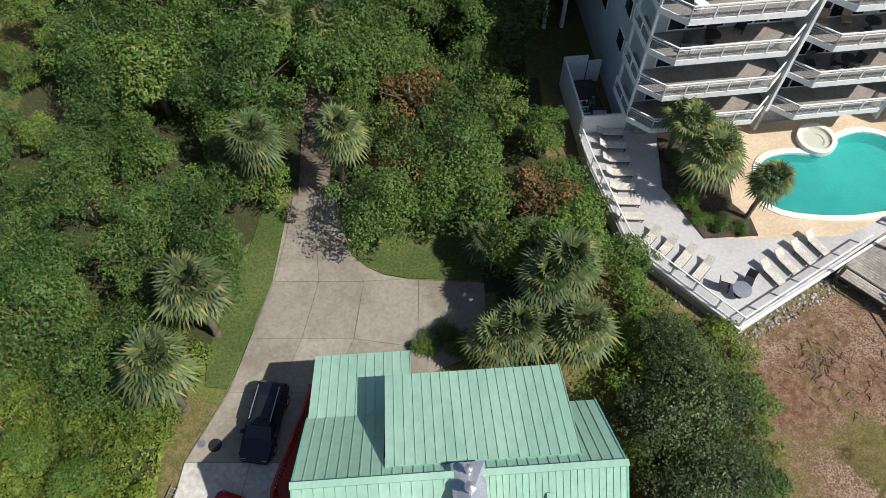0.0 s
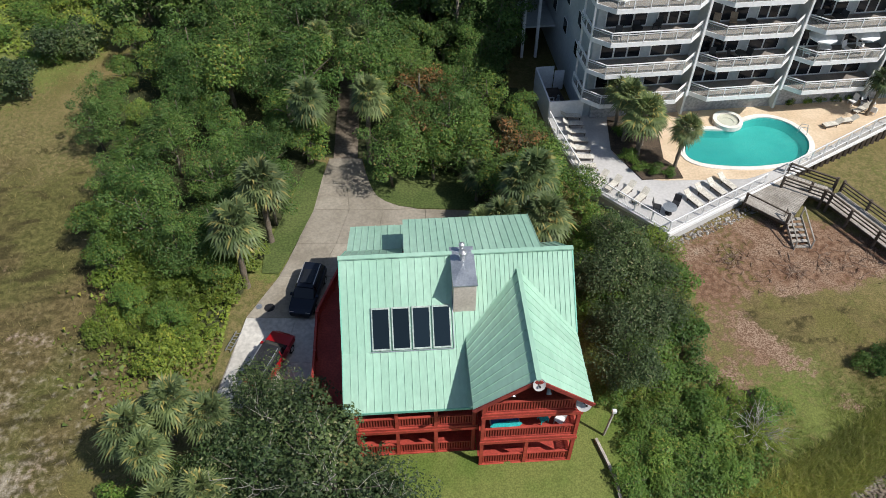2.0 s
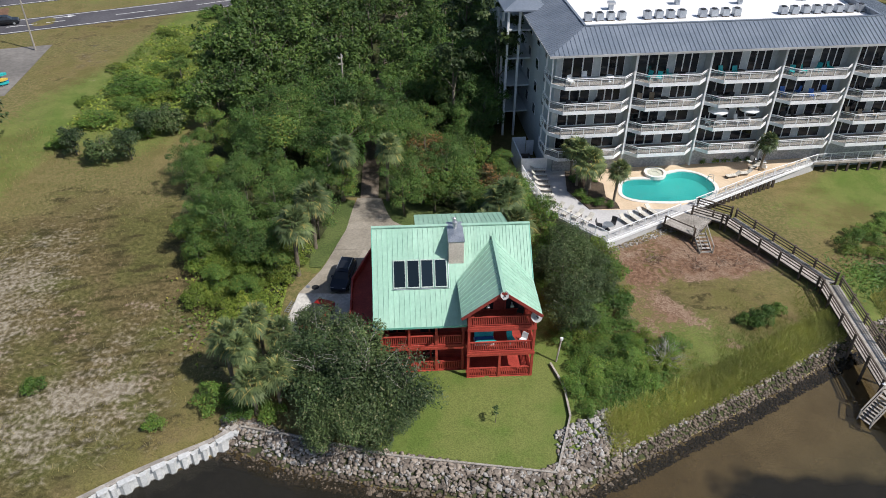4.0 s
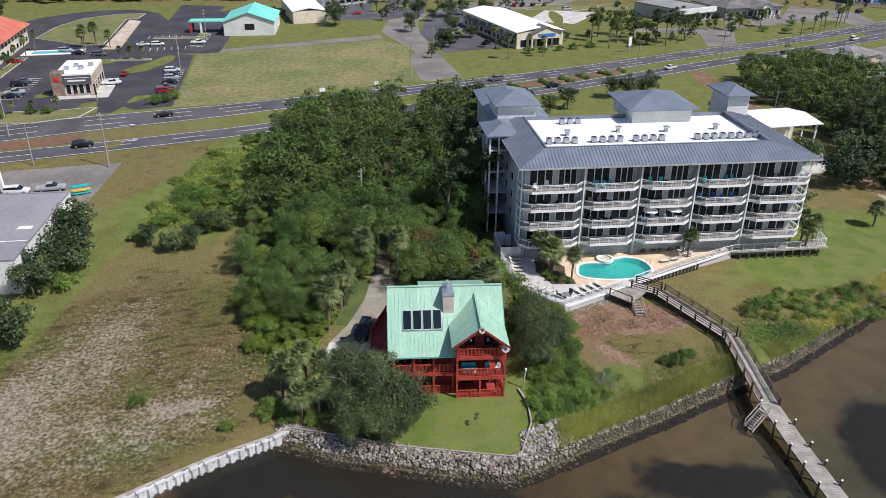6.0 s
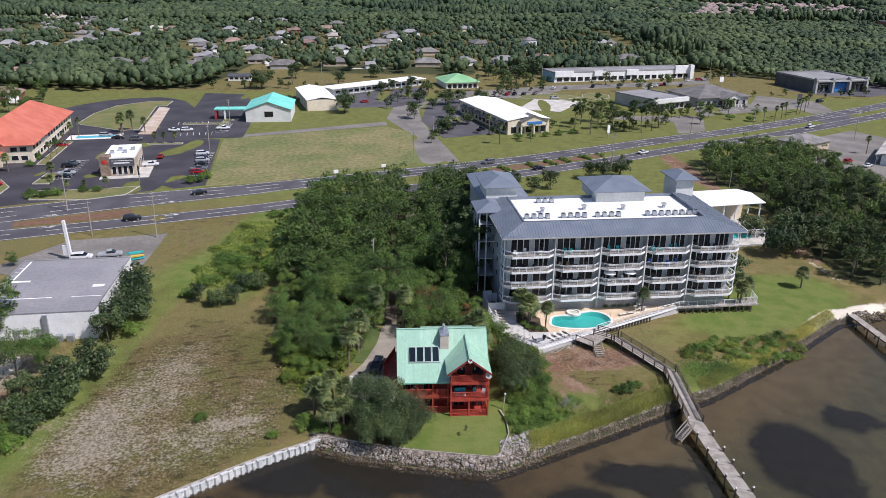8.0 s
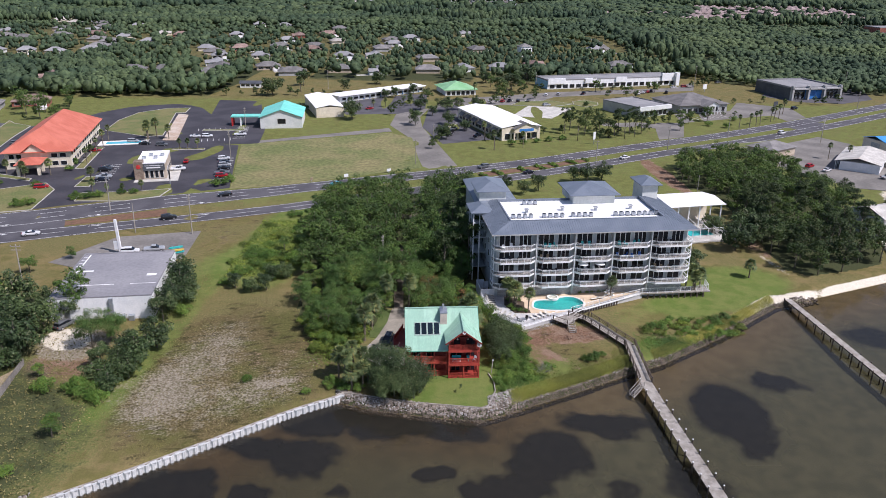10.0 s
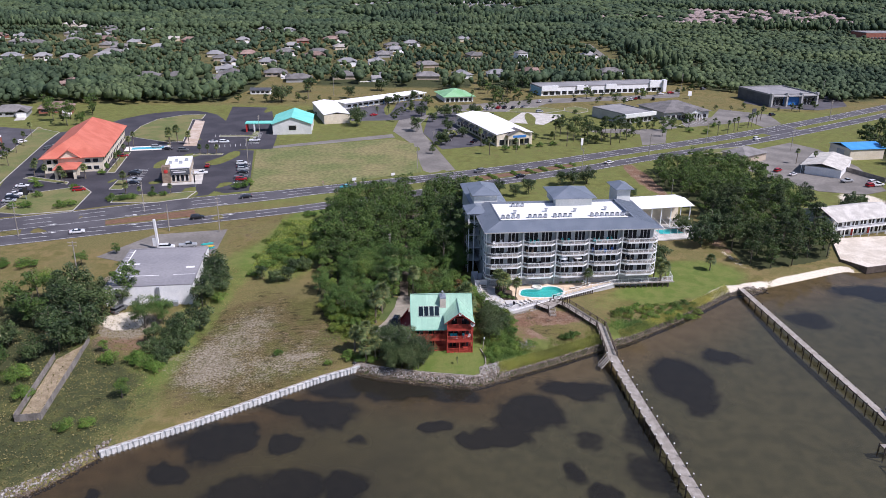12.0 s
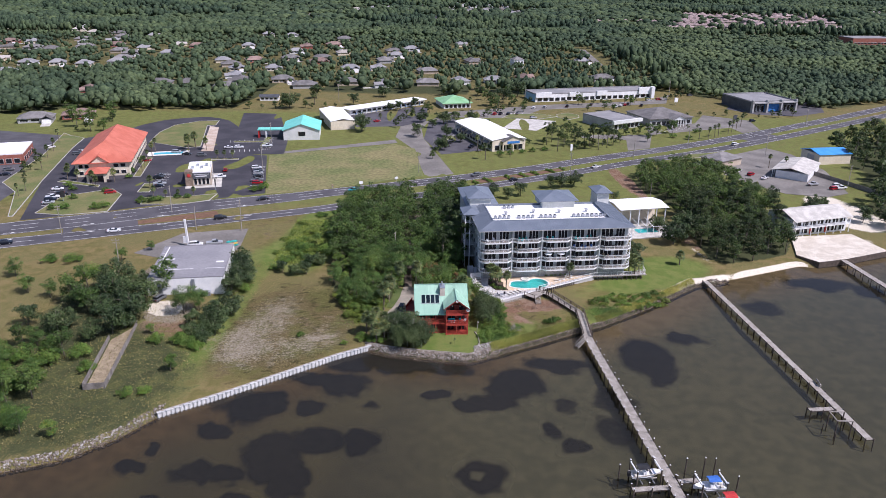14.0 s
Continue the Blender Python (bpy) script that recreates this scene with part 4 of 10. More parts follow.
def crown_mesh(name, material, seed, h, r, base, count, size, lobes=12, flat=0.75):
    """A crown of many leaf tufts on uneven lobes, with gaps between them."""
    rng = np.random.default_rng(seed)
    cz = (h + base) / 2
    pts, nrm = [], []
    per = rng.dirichlet(np.ones(lobes) * 6) * count
    for k in range(lobes):
        u = rng.normal(0, 1, 3)
        u /= np.linalg.norm(u)
        q = rng.uniform(0.35, 0.72) if k % 3 else rng.uniform(0.7, 0.98)
        c = np.array([u[0] * r * q, u[1] * r * q, cz + u[2] * (h - base) / 2 * q * 1.05])
        lr = r * (rng.uniform(0.34, 0.54) if k % 3 else rng.uniform(0.24, 0.36))
        m = int(per[k])
        v = rng.normal(0, 1, (m, 3))
        v[:, 2] = np.abs(v[:, 2]) * 1.1 - 0.45
        v /= np.linalg.norm(v, axis=1)[:, None]
        rad = lr * (1 - 0.55 * rng.random((m, 1)) ** 2.2)
        wob = 1 + 0.18 * np.sin(v[:, :1] * 5 + k) + 0.14 * np.sin(v[:, 1:2] * 7 + 2 * k)
        pts.append(c + v * rad * wob * np.array([1, 1, flat]))
        nrm.append(v + np.array([0, 0, 0.8]))
    p, f = leaves_on(np.concatenate(pts), np.concatenate(nrm), size, rng)
    p[:, 2] = np.maximum(p[:, 2], 0.15)
    return soup(name, p, f, material)


def trunk_mesh(name, material, seed, h, r, spread, limbs=7, low=0.35, lean=0.05):
    rr = random.Random(seed)
    g = Geo()
    a = Vector((0, 0, -0.3))
    top = Vector((rr.uniform(-lean, lean) * h, rr.uniform(-lean, lean) * h, h * 0.8))
    m = a.lerp(top, 0.5) + Vector((rr.uniform(-0.2, 0.2), rr.uniform(-0.2, 0.2), 0))
    g.tube(a, m, r, r * 0.7, 7).tube(m, top, r * 0.7, r * 0.2, 6)
    for i in range(limbs):
        t = low + (0.75 - low) * i / limbs
        s = a.lerp(top, t)
        ang = i * 2.4 + rr.uniform(-0.4, 0.4)
        e = s + Vector((math.cos(ang) * spread * rr.uniform(0.5, 0.85), math.sin(ang) * spread * rr.uniform(0.5, 0.85), h * rr.uniform(0.1, 0.3)))
        k = s.lerp(e, 0.5) + Vector((0, 0, 0.2))
        g.tube(s, k, r * 0.4, r * 0.25, 5, False).tube(k, e, r * 0.25, r * 0.06, 4, False)
    return g.mesh(name, material, True)


def frond(g, rng, at, ang, pitch, length, leaflets=15):
    """A fan frond: a stalk and a drooping fan of narrow blades."""
    d = Vector((math.cos(ang) * math.cos(pitch), math.sin(ang) * math.cos(pitch), math.sin(pitch)))
    side = Vector((-math.sin(ang), math.cos(ang), 0))
    up = side.cross(d)
    up = up if up.z > 0 else -up
    hub = at + d * length * 0.5
    k = len(g.v)
    g.v += [tuple(at - side * 0.02), tuple(at + side * 0.02), tuple(hub)]
    g.f.append((k, k + 1, k + 2))
    for i in range(leaflets):
        a = (i / (leaflets - 1) - 0.5) * 3.7
        v = (d * math.cos(a) + side * math.sin(a)).normalized()
        w = v.cross(up).normalized() * length * 0.042
        ln = length * (0.66 - 0.16 * abs(a) / 1.85) * rng.uniform(0.85, 1.1)
        m = hub + v * ln * 0.55 + up * 0.03
        e = hub + v * ln + Vector((0, 0, -1)) * ln * rng.uniform(0.08, 0.34) - up * 0.02
        k = len(g.v)
        g.v += [tuple(hub), tuple(m - w), tuple(e), tuple(m + w)]
        g.f.append((k, k + 1, k + 2, k + 3))


def palm_meshes(seed, h, length=1.5, count=42):
    rng = np.random.default_rng(seed)
    g, dead, t = Geo(), Geo(), Geo()
    lean = Vector((rng.uniform(-0.06, 0.06) * h, rng.uniform(-0.06, 0.06) * h, 0))
    prev, pr = Vector((0, 0, -0.2)), 0.24
    for i in range(1, 9):
        q = Vector((0, 0, h * i / 8)) + lean * (i / 8) ** 2
        r = 0.19 if i < 6 else 0.24
        t.tube(prev, q, pr, r, 8, False)
        prev, pr = q, r * (0.9 if i % 2 else 1.08)
    head = prev
    for i in range(count):
        u = i / count
        pitch = 1.35 - 2.15 * u + rng.uniform(-0.12, 0.12)
        frond(g, rng, head + Vector((0, 0, 0.25 - 0.5 * u)), i * 2.39996 + rng.uniform(-0.2, 0.2), pitch, length * rng.uniform(0.85, 1.15) * (0.8 + 0.25 * u))
    for i in range(5):
        frond(dead, rng, head + Vector((0, 0, -0.3)), rng.uniform(0, 6.28), -1.05 + rng.uniform(-0.2, 0.15), length * 0.85, 8)
    return t.mesh("trunk", M_PALM_BARK, True), g.mesh("crown", M_PALM), dead.mesh("dead_fronds", M_PALM_DEAD)


PALMS = [palm_meshes(50 + i, hh, ln) for i, (hh, ln) in enumerate([(5.2, 1.75), (6.4, 1.65), (4.0, 1.8), (7.4, 1.5)])]


def palm(x, y, k=0, scale=1.0, label="cabbage palm with a round head of fan fronds", group="palms", z=None):
    z = float(height(np.array(x), np.array(y))) if z is None else z
    ob = thing("palm_tree", pose(x, y, z, 0, 0, (x * 77 + y * 31) % 360), label, "palm tree", group)
    ob.scale = (scale,) * 3
    t, c, dd = PALMS[k % len(PALMS)]
    part("trunk", t, None, ob, "rough grey-brown trunk")
    part("crown", c, None, ob, "green fan fronds")
    part("dead_fronds", dd, None, ob, "hanging dry yellow fronds")
    return ob


def variants(mat_, n, h, r, base, count, size, seed, lobes=12, flat=0.75, trunk_r=0.2):
    return [(trunk_mesh("trunk", M_BARK, seed + i, h, trunk_r, r, 7 if count > 1000 else 3), crown_mesh("crown", mat_, seed + i, h * (0.92 + 0.05 * i), r, base, count, size, lobes, flat), h, r) for i in range(n)]


def bare_twigs(seed, reach, count, rise=0.8):
    """A spray of dead grey branches that fork twice."""
    rng = np.random.default_rng(seed)
    g = Geo()
    for _ in range(count):
        p, d, r = Vector((rng.uniform(-0.15, 0.15), rng.uniform(-0.15, 0.15), 0)), Vector((rng.uniform(-1, 1), rng.uniform(-1, 1), rise + rng.uniform(-0.2, 0.5))).normalized(), 0.035
        for step in range(4):
            e = p + d * reach * rng.uniform(0.2, 0.32)
            g.tube(p, e, r, r * 0.7, 4, False)
            if step:
                side = Vector((rng.uniform(-1, 1), rng.uniform(-1, 1), rng.uniform(-0.2, 0.8))).normalized()
                g.tube(e, e + (d + side).normalized() * reach * rng.uniform(0.15, 0.3), r * 0.6, 0.006, 4, False)
            p, r = e, r * 0.7
            d = (d + Vector((rng.uniform(-0.5, 0.5), rng.uniform(-0.5, 0.5), rng.uniform(-0.3, 0.3)))).normalized()
    return g


# per kind: shared meshes, built once
KINDS = {
    "oak": variants(M_OAK, 3, 9.5, 3.7, 1.8, 8200, 0.122, 100, 24),
    "bright": variants(M_BRIGHT, 2, 6.5, 2.6, 0.6, 5400, 0.105, 120, 16),
    "rust": variants(M_RUST, 2, 6.0, 2.4, 0.8, 4200, 0.12, 130, 14),
    "dark": variants(M_OAK_DARK, 3, 8.0, 3.7, 0.8, 9400, 0.112, 140, 28),
    "spread": variants(M_OAK_DARK, 3, 8.0, 3.9, 0.8, 2500, 0.27, 145, 20),
    "vine": variants(M_VINE, 3, 2.0, 2.0, 0.0, 3400, 0.085, 155, 13, 0.7, 0.06),
    "bush": variants(M_BUSH, 2, 2.4, 1.9, 0.0, 2700, 0.1, 150, 14, 0.7, 0.06),
    "woods": variants(M_OAK_DEEP, 3, 11.5, 3.6, 2.0, 1500, 0.285, 160, 16),
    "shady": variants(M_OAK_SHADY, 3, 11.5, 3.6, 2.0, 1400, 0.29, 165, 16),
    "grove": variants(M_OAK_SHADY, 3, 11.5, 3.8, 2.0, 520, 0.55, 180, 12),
    "pine": variants(M_PINE, 3, 15.5, 2.7, 7.0, 2400, 0.21, 170, 16, 0.6, 0.2),
}
TREE_LABEL = {"oak": "broad evergreen oak with dense dull green leaves", "bright": "young tree with light green leaves", "rust": "small tree with rusty brown-green leaves",
              "dark": "low spreading live oak with dark grey-green leaves", "spread": "spreading dark green tree on open ground", "vine": "yellow-green shrub overgrown with vines", "bush": "rounded green shrub covered in vines", "woods": "tall dark green woodland tree", "shady": "tall dark green woodland tree", "grove": "tall dark green woodland tree", "pine": "tall slender pine with an open crown"}


def tree(kind, x, y, scale=1.0, group="", label="", z=None, squash=1.0):
    z = float(height(np.array(x), np.array(y))) if z is None else z
    t, c, h, r = KINDS[kind][int(abs(x * 13.7 + y * 7.3)) % len(KINDS[kind])]
    ob = thing("shrub" if kind in ("bush", "vine") else ("pine_tree" if kind == "pine" else "tree"), pose(x, y, z, 0, 0, (x * 57 + y * 91) % 360),
               label or TREE_LABEL[kind], "shrub" if kind in ("bush", "vine") else "tree", group or {"bush": "shrubs", "vine": "shrubs", "pine": "pines"}.get(kind, "woodland trees"))
    ob.scale = (scale, scale, scale * squash)
    part("trunk", t, None, ob, "brown bark trunk with limbs")
    part("crown", c, None, ob)
    return ob


def scatter(poly, spacing, seed, keep=lambda x, y: True):
    """Places in a polygon, no two closer than the spacing."""
    rng = np.random.default_rng(seed)
    xs, ys = [p[0] for p in poly], [p[1] for p in poly]
    area = (max(xs) - min(xs)) * (max(ys) - min(ys))
    out = []
    for _ in range(int(area / spacing ** 2 * 6)):
        x, y = rng.uniform(min(xs), max(xs)), rng.uniform(min(ys), max(ys))
        if inside(np.array(x), np.array(y), poly) and keep(x, y) and all((x - a) ** 2 + (y - b) ** 2 > spacing ** 2 for a, b in out):
            out.append((x, y))
    return out


def drive_x(y):
    """Middle of the lane that leads through the woods."""
    return float(np.interp(y, [24, 31, 40, 60, 90, 115], [-9.2, -9.1, -9.6, -10.2, -9.0, -8.0]))


def mesh_arrays(me, store={}):
    """The corners and triangles of a mesh, kept for joining many copies."""
    if me.name not in store:
        me.calc_loop_triangles()
        co, tr = np.zeros(len(me.vertices) * 3), np.zeros(len(me.loop_triangles) * 3, dtype=np.int32)
        me.vertices.foreach_get("co", co)
        me.loop_triangles.foreach_get("vertices", tr)
        store[me.name] = (co.reshape(-1, 3), tr.reshape(-1, 3))
    return store[me.name]


def woodland(places, kind, label):
    """Many trees that nobody would count, as one crown mesh and one trunk mesh. places: x, y, scale."""
    for which, name in ((1, "woodland"), (0, "woodland_trunks")):
        pts, fac, base = [], [], 0
        for x, y, s in places:
            me = KINDS[kind][int(abs(x * 13.7 + y * 7.3)) % len(KINDS[kind])][which]
            co, tr = mesh_arrays(me)
            a = x * 5.7 + y * 9.1
            c, d = math.cos(a), math.sin(a)
            q = co * s
            pts.append(np.stack([q[:, 0] * c - q[:, 1] * d + x, q[:, 0] * d + q[:, 1] * c + y, q[:, 2] + float(height(np.array(x), np.array(y)))], -1))
            fac.append(tr + base)
            base += len(co)
        mat_ = KINDS[kind][0][which].materials[0]
        single(name, soup(name, np.concatenate(pts), np.concatenate(fac), mat_), None, label if which else "slender trunks of the woodland trees", "woods", "woodland", "stuff")


# low planting along the median
planting = []
for k in range(60):
    e_, n_v, _ = near_edge(18 + 0.75 * k)
    off = 8.2 + 5.6 * ((k * 0.618) % 1)
    planting.append((e_[0] + n_v[0] * off + (k * 0.37) % 1.4, e_[1] + n_v[1] * off, 0.35 + 0.25 * ((k * 0.37) % 1)))
woodland(planting, "bush", "dark low shrubs planted along the highway median")
# the woods round the lane
back = []
for i, (x, y) in enumerate(scatter(WOODS, 3.25, 11, lambda x, y: abs(x - drive_x(y)) > (3.2 if y < 37 else 2.2) and y < 62 and not (x > 4.0 and 28.5 < y < 44))):
    q = (x * 3.1 + y * 1.7) % 1
    if x > -6 and y < 48:
        kind = ("oak", "bright", "bright", "rust", "oak", "bright", "bright")[i % 7]
        s = (0.68, 0.9, 0.8, 0.95, 0.62, 0.9, 0.85)[i % 7] + 0.18 * q
    elif y < 34:
        kind = ("oak", "oak", "bright", "oak", "oak", "bright")[i % 6]
        s = (0.62 if kind == "oak" else 0.85) + 0.18 * q
    else:
        kind = ("oak", "oak", "bright")[i % 3]
        s = (0.76 if kind == "oak" else 1.1) + 0.25 * q
    if x < -25 or (y < 16 and x < -14):
        kind, s = ("bright", "bright", "bright", "oak")[i % 4], (0.85, 0.6, 0.7, 0.62)[i % 4]
    if y > 50:
        back.append((x, y, 0.72 + 0.2 * q))
    else:
        tree(kind, x, y, s)
for i, (x, y) in enumerate(scatter(WOODS, 4.2, 12, lambda x, y: abs(x - drive_x(y)) > 2.4 and y >= 60)):
    back.append((x, y, 0.84 + 0.26 * ((x * 7.7 + y) % 1)))
woodland(back, "woods", "dense tall woodland beside the highway")
# tall trees against the apartments' rear wing
for i, (x, y, s) in enumerate(((7.2, 50, 1.25), (4.2, 56, 1.35), (7.4, 61, 1.4), (2.6, 65, 1.35), (6.2, 71, 1.4), (0.6, 58, 1.25), (7.6, 78, 1.3), (4.5, 84, 1.3), (5.4, 45.5, 1.0), (1.5, 48, 1.1), (-1.5, 54, 1.15), (0, 74, 1.25))):
    tree("oak" if i % 3 else "pine", x, y, s)
for x, y, k, s in ((-2.4, 30.4, "rust", 1.05), (-0.6, 32.0, "rust", 0.8), (7.6, 30.2, "bright", 0.8), (9.0, 27.2, "bright", 0.85), (11.2, 24.2, "bright", 0.75), (6.9, 34.6, "bright", 0.8), (12.6, 22.0, "bush", 0.9), (14.2, 20.2, "bush", 0.9), (13.0, 19.0, "dark", 0.5), (15.6, 18.2, "bush", 0.7), (11.4, 20.4, "bush", 1.0), (8.6, 25.4, "oak", 0.55)):
    tree(k, x, y, s, "trees between the lane and the terrace")
# palms along the lane and round the house
for x, y, k, s in ((-14.2, 20.5, 0, 1.3), (-15.3, 15.6, 0, 1.25), (-12.2, 30.6, 1, 1.15), (-6.8, 30.7, 1, 1.15), (-8.3, 42.5, 1, 0.95), (-12.7, 43.5, 1, 0.9), (5.5, 25.3, 2, 0.95),
                   (5.9, 20.9, 0, 1.15), (4.4, 18.9, 2, 1.1), (7.8, 18.6, 2, 1.2), (7.4, 22.3, 0, 1.2), (3.0, 18.4, 2, 1.0), (2.8, 25.6, 2, 0.8), (-18.6, -0.2, 0, 1.05), (-16.0, 1.9, 1, 0.95), (-15.7, -3.9, 2, 1.0), (-14.2, 1.0, 0, 0.95), (-17.2, -1.9, 1, 0.9), (-13.7, -3.4, 0, 0.9), (-17.6, 2.2, 2, 0.95)):
    palm(x, y, k, s)
# live oaks beside the house and its west porch
for x, y, s in ((-6.2, -3.6, 1.12), (-10.2, -3.2, 0.98), (-3.0, -4.6, 0.9), (-9.6, 0.4, 0.92), (-7.6, -6.2, 0.75), (-7.9, -0.6, 0.85), (-11.6, 1.6, 0.72), (-12.9, -1.6, 0.75), (-4.0, -6.6, 0.72), (-10.7, 3.5, 0.74), (-9.6, -5.6, 0.78), (-6.0, -7.6, 0.72), (-9.4, -7.0, 0.6)):
    oak_ = tree("dark", x, y, s, "live oaks by the seawall")
    if s > 0.8:
        limbs = bare_twigs(int(x * 10) % 97, 3.4, 8, 0.9)
        limbs.v = [(vx, vy, vz + 4.6) for vx, vy, vz in limbs.v]
        part("dead_branches", limbs, M_TWIG, oak_, "pale bare branches among the leaves")
for x, y, s in ((12.4, 14.0, 0.78), (12.9, 9.8, 0.74), (12.4, 6.4, 0.66), (13.4, 17.4, 0.66), (15.4, 15.4, 0.58), (15.4, 11.4, 0.6)):
    tree("dark", x, y, s, "trees east of the house", "dense dark evergreen tree beside the house")
for i, (x, y) in enumerate(scatter([(11.4, 18.5), (17.2, 19.5), (18.4, 15.0), (18.0, 9.0), (18.2, 5.6), (22.2, 5.0), (21.6, 2.4), (18.0, -1.0), (11.8, -1.4), (11.6, 3.6), (11.2, 9.0)], 1.75, 47)):
    tree("vine" if i % 4 == 1 else "bush", x, y, 0.55 + 0.3 * ((x * 3 + y) % 1) + 0.02 * y, "thicket on the bank", "bright green shrub overgrown with vines on the bank", None, 0.75)
for x, y, s in ((12.4, -3.4, 0.5), (30.8, 8.4, 0.65), (29.5, 8.3, 0.5), (32.0, 9.1, 0.7), (33.3, 9.9, 0.5),
                (-19.2, -2.6, 0.95), (-17.4, -4.0, 0.8), (-16.2, -1.0, 0.8), (-14.4, -4.4, 0.7), (-14.6, 2.6, 0.7), (-36, -1.5, 0.6), (-23.8, -5.4, 0.55), (1.4, 19.4, 0.55), (-1.0, 19.6, 0.5), (0.4, 20.4, 0.5)):
    tree("bush", x, y, s)

dead = thing("shrub", pose(20.6, 3.0, 1.2), "dead grey leafless shrub at the edge of the thicket", "shrub", "thicket on the bank")
part("crown", bare_twigs(5, 2.1, 46, 0.5), M_TWIG, dead, "dense bare grey twigs")
# vine-covered shrubs between the meadow and the drive
for x, y in scatter([(-29, 24), (-16.4, 21), (-17.0, 13), (-18.6, 9.0), (-20.5, 8.0), (-25, 11)], 2.0, 44):
    tree("vine", x, y, 0.8 + 0.5 * ((x * 3 + y * 2) % 1), "", "", None, 0.8 + 0.5 * ((x + y * 5) % 1))
# brush and trees on the western meadow
for kind, x, y, s in [("spread" if a[0] == "dark" else a[0],) + a[1:] for a in (("oak", -42.5, 67, 0.5), ("bush", -50, 64, 1.7), ("bush", -45, 60, 1.8), ("dark", -38.6, 48.5, 0.6), ("dark", -41.5, 40.5, 0.55), ("dark", -49.2, 41.4, 0.5), ("dark", -45, 39.6, 0.58), ("dark", -41.4, 46.5, 0.55), ("bush", -52, 44, 1.1), ("bush", -38, 60, 1.8), ("bush", -43, 52, 1.6),
                      ("bush", -47, 56, 1.4), ("bush", -38, 74, 1.6), ("bush", -41, 84, 1.2), ("bush", -36, 96, 1.3), ("dark", -62.5, 44, 1.0), ("dark", -61, 37, 1.05), ("dark", -60.5, 30, 1.05), ("dark", -57.5, 11.5, 0.9),
                      ("dark", -59, 4.5, 0.95), ("dark", -62, -2, 0.6), ("oak", -70.5, 11, 0.95), ("oak", -67, 13.5, 0.85), ("bright", -63.6, -20, 0.75), ("dark", -87, 27, 0.8), ("dark", -81, 24, 0.8), ("dark", -97, 24, 1.0),
                      ("dark", -92, 9, 1.0), ("dark", -88, 16, 1.0), ("dark", -83, 2, 0.8), ("dark", -89, -5, 0.8), ("dark", -98, 1, 0.8), ("dark", -101, 14, 0.9), ("oak", -130, 35, 0.7), ("oak", -120, 23, 0.7),
                      ("bush", -119, 48, 1.8), ("bush", -126, 48, 1.6), ("oak", -103, 49, 0.55), ("oak", -97, 59, 0.4), ("bush", -107, 37, 1.6), ("oak", -112, 20, 0.6), ("dark", -109, 2, 0.8), ("oak", -86, -46, 0.75),
                      ("bright", -79, -47, 0.7), ("oak", -93, -42, 0.8), ("bush", -70, -31, 1.0), ("bush", -66, -30, 0.9), ("bush", -88, -14, 1.6), ("bush", -94, -17, 1.7), ("oak", -101, -9, 0.6), ("oak", -104, -22, 0.7),
                      ("dark", -61.5, 8, 0.75), ("dark", -58.4, -0.8, 0.7), ("dark", -61.2, 1.6, 0.7), ("dark", -64.5, -1.5, 0.6), ("dark", -60.2, -5.4, 0.6), ("dark", -65.5, 3.4, 0.6), ("bush", -63, -7.5, 1.2), ("bush", -66.4, -5.5, 1.2),
                      ("bush", -60.5, -9.5, 1.0), ("dark", -60.5, 23.6, 0.8), ("dark", -58.6, 33.5, 0.85), ("bush", -57.0, 26.5, 1.2), ("bush", -84, -20, 1.2), ("bush", -96, -28, 1.4), ("bush", -72, -6, 1.2), ("bush", -66, -5, 1.1), ("bright", -75.5, -1, 0.5))]:
    tree(kind, x, y, s, "shrubs and trees of the western meadow", "", None, 0.6 if kind == "bush" and y > 40 else 1.0)
for i, (x, y) in enumerate(scatter([(-106, -8), (-82, -4), (-79, 8), (-79, 27), (-92, 35), (-106, 24)], 7.6, 41)):
    tree("spread" if i % 3 else "woods", x, y, (0.95 if i % 3 else 0.8) + 0.3 * ((x + y) % 1), "shrubs and trees of the western meadow")
for i, (x, y) in enumerate(scatter([(-122, -66), (-88, -54), (-90, -34), (-92, -8), (-110, -8), (-122, -30)], 5.0, 42)):
    tree("bush" if i % 3 else "woods", x, y, (1.4 if i % 3 else 0.66) + 0.6 * ((x * 3 + y) % 1) * (1 if i % 3 else 0.4), "shrubs and trees of the western meadow")
for i, (x, y) in enumerate(scatter([(-55, 50), (-37, 46), (-36, 98), (-48, 100), (-55, 76)], 6.0, 43)):
    tree("vine" if i % 2 else "bush", x, y, 0.8 + 0.8 * ((x * 3 + y) % 1), "shrubs and trees of the western meadow", "rank green brush on the meadow", None, 0.62)
# pines and oaks between the apartments and the beach
spots_w = scatter(RIGHT_WOODS, 4.6, 21)
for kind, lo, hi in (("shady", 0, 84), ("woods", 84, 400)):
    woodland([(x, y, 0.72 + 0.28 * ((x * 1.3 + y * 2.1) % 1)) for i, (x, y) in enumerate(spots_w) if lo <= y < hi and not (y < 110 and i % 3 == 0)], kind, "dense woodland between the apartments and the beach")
for i, (x, y) in enumerate(spots_w):
    if y < 110 and i % 3 == 0:
        tree("pine", x, y, 0.8 + 0.25 * ((x * 1.3 + y * 2.1) % 1))
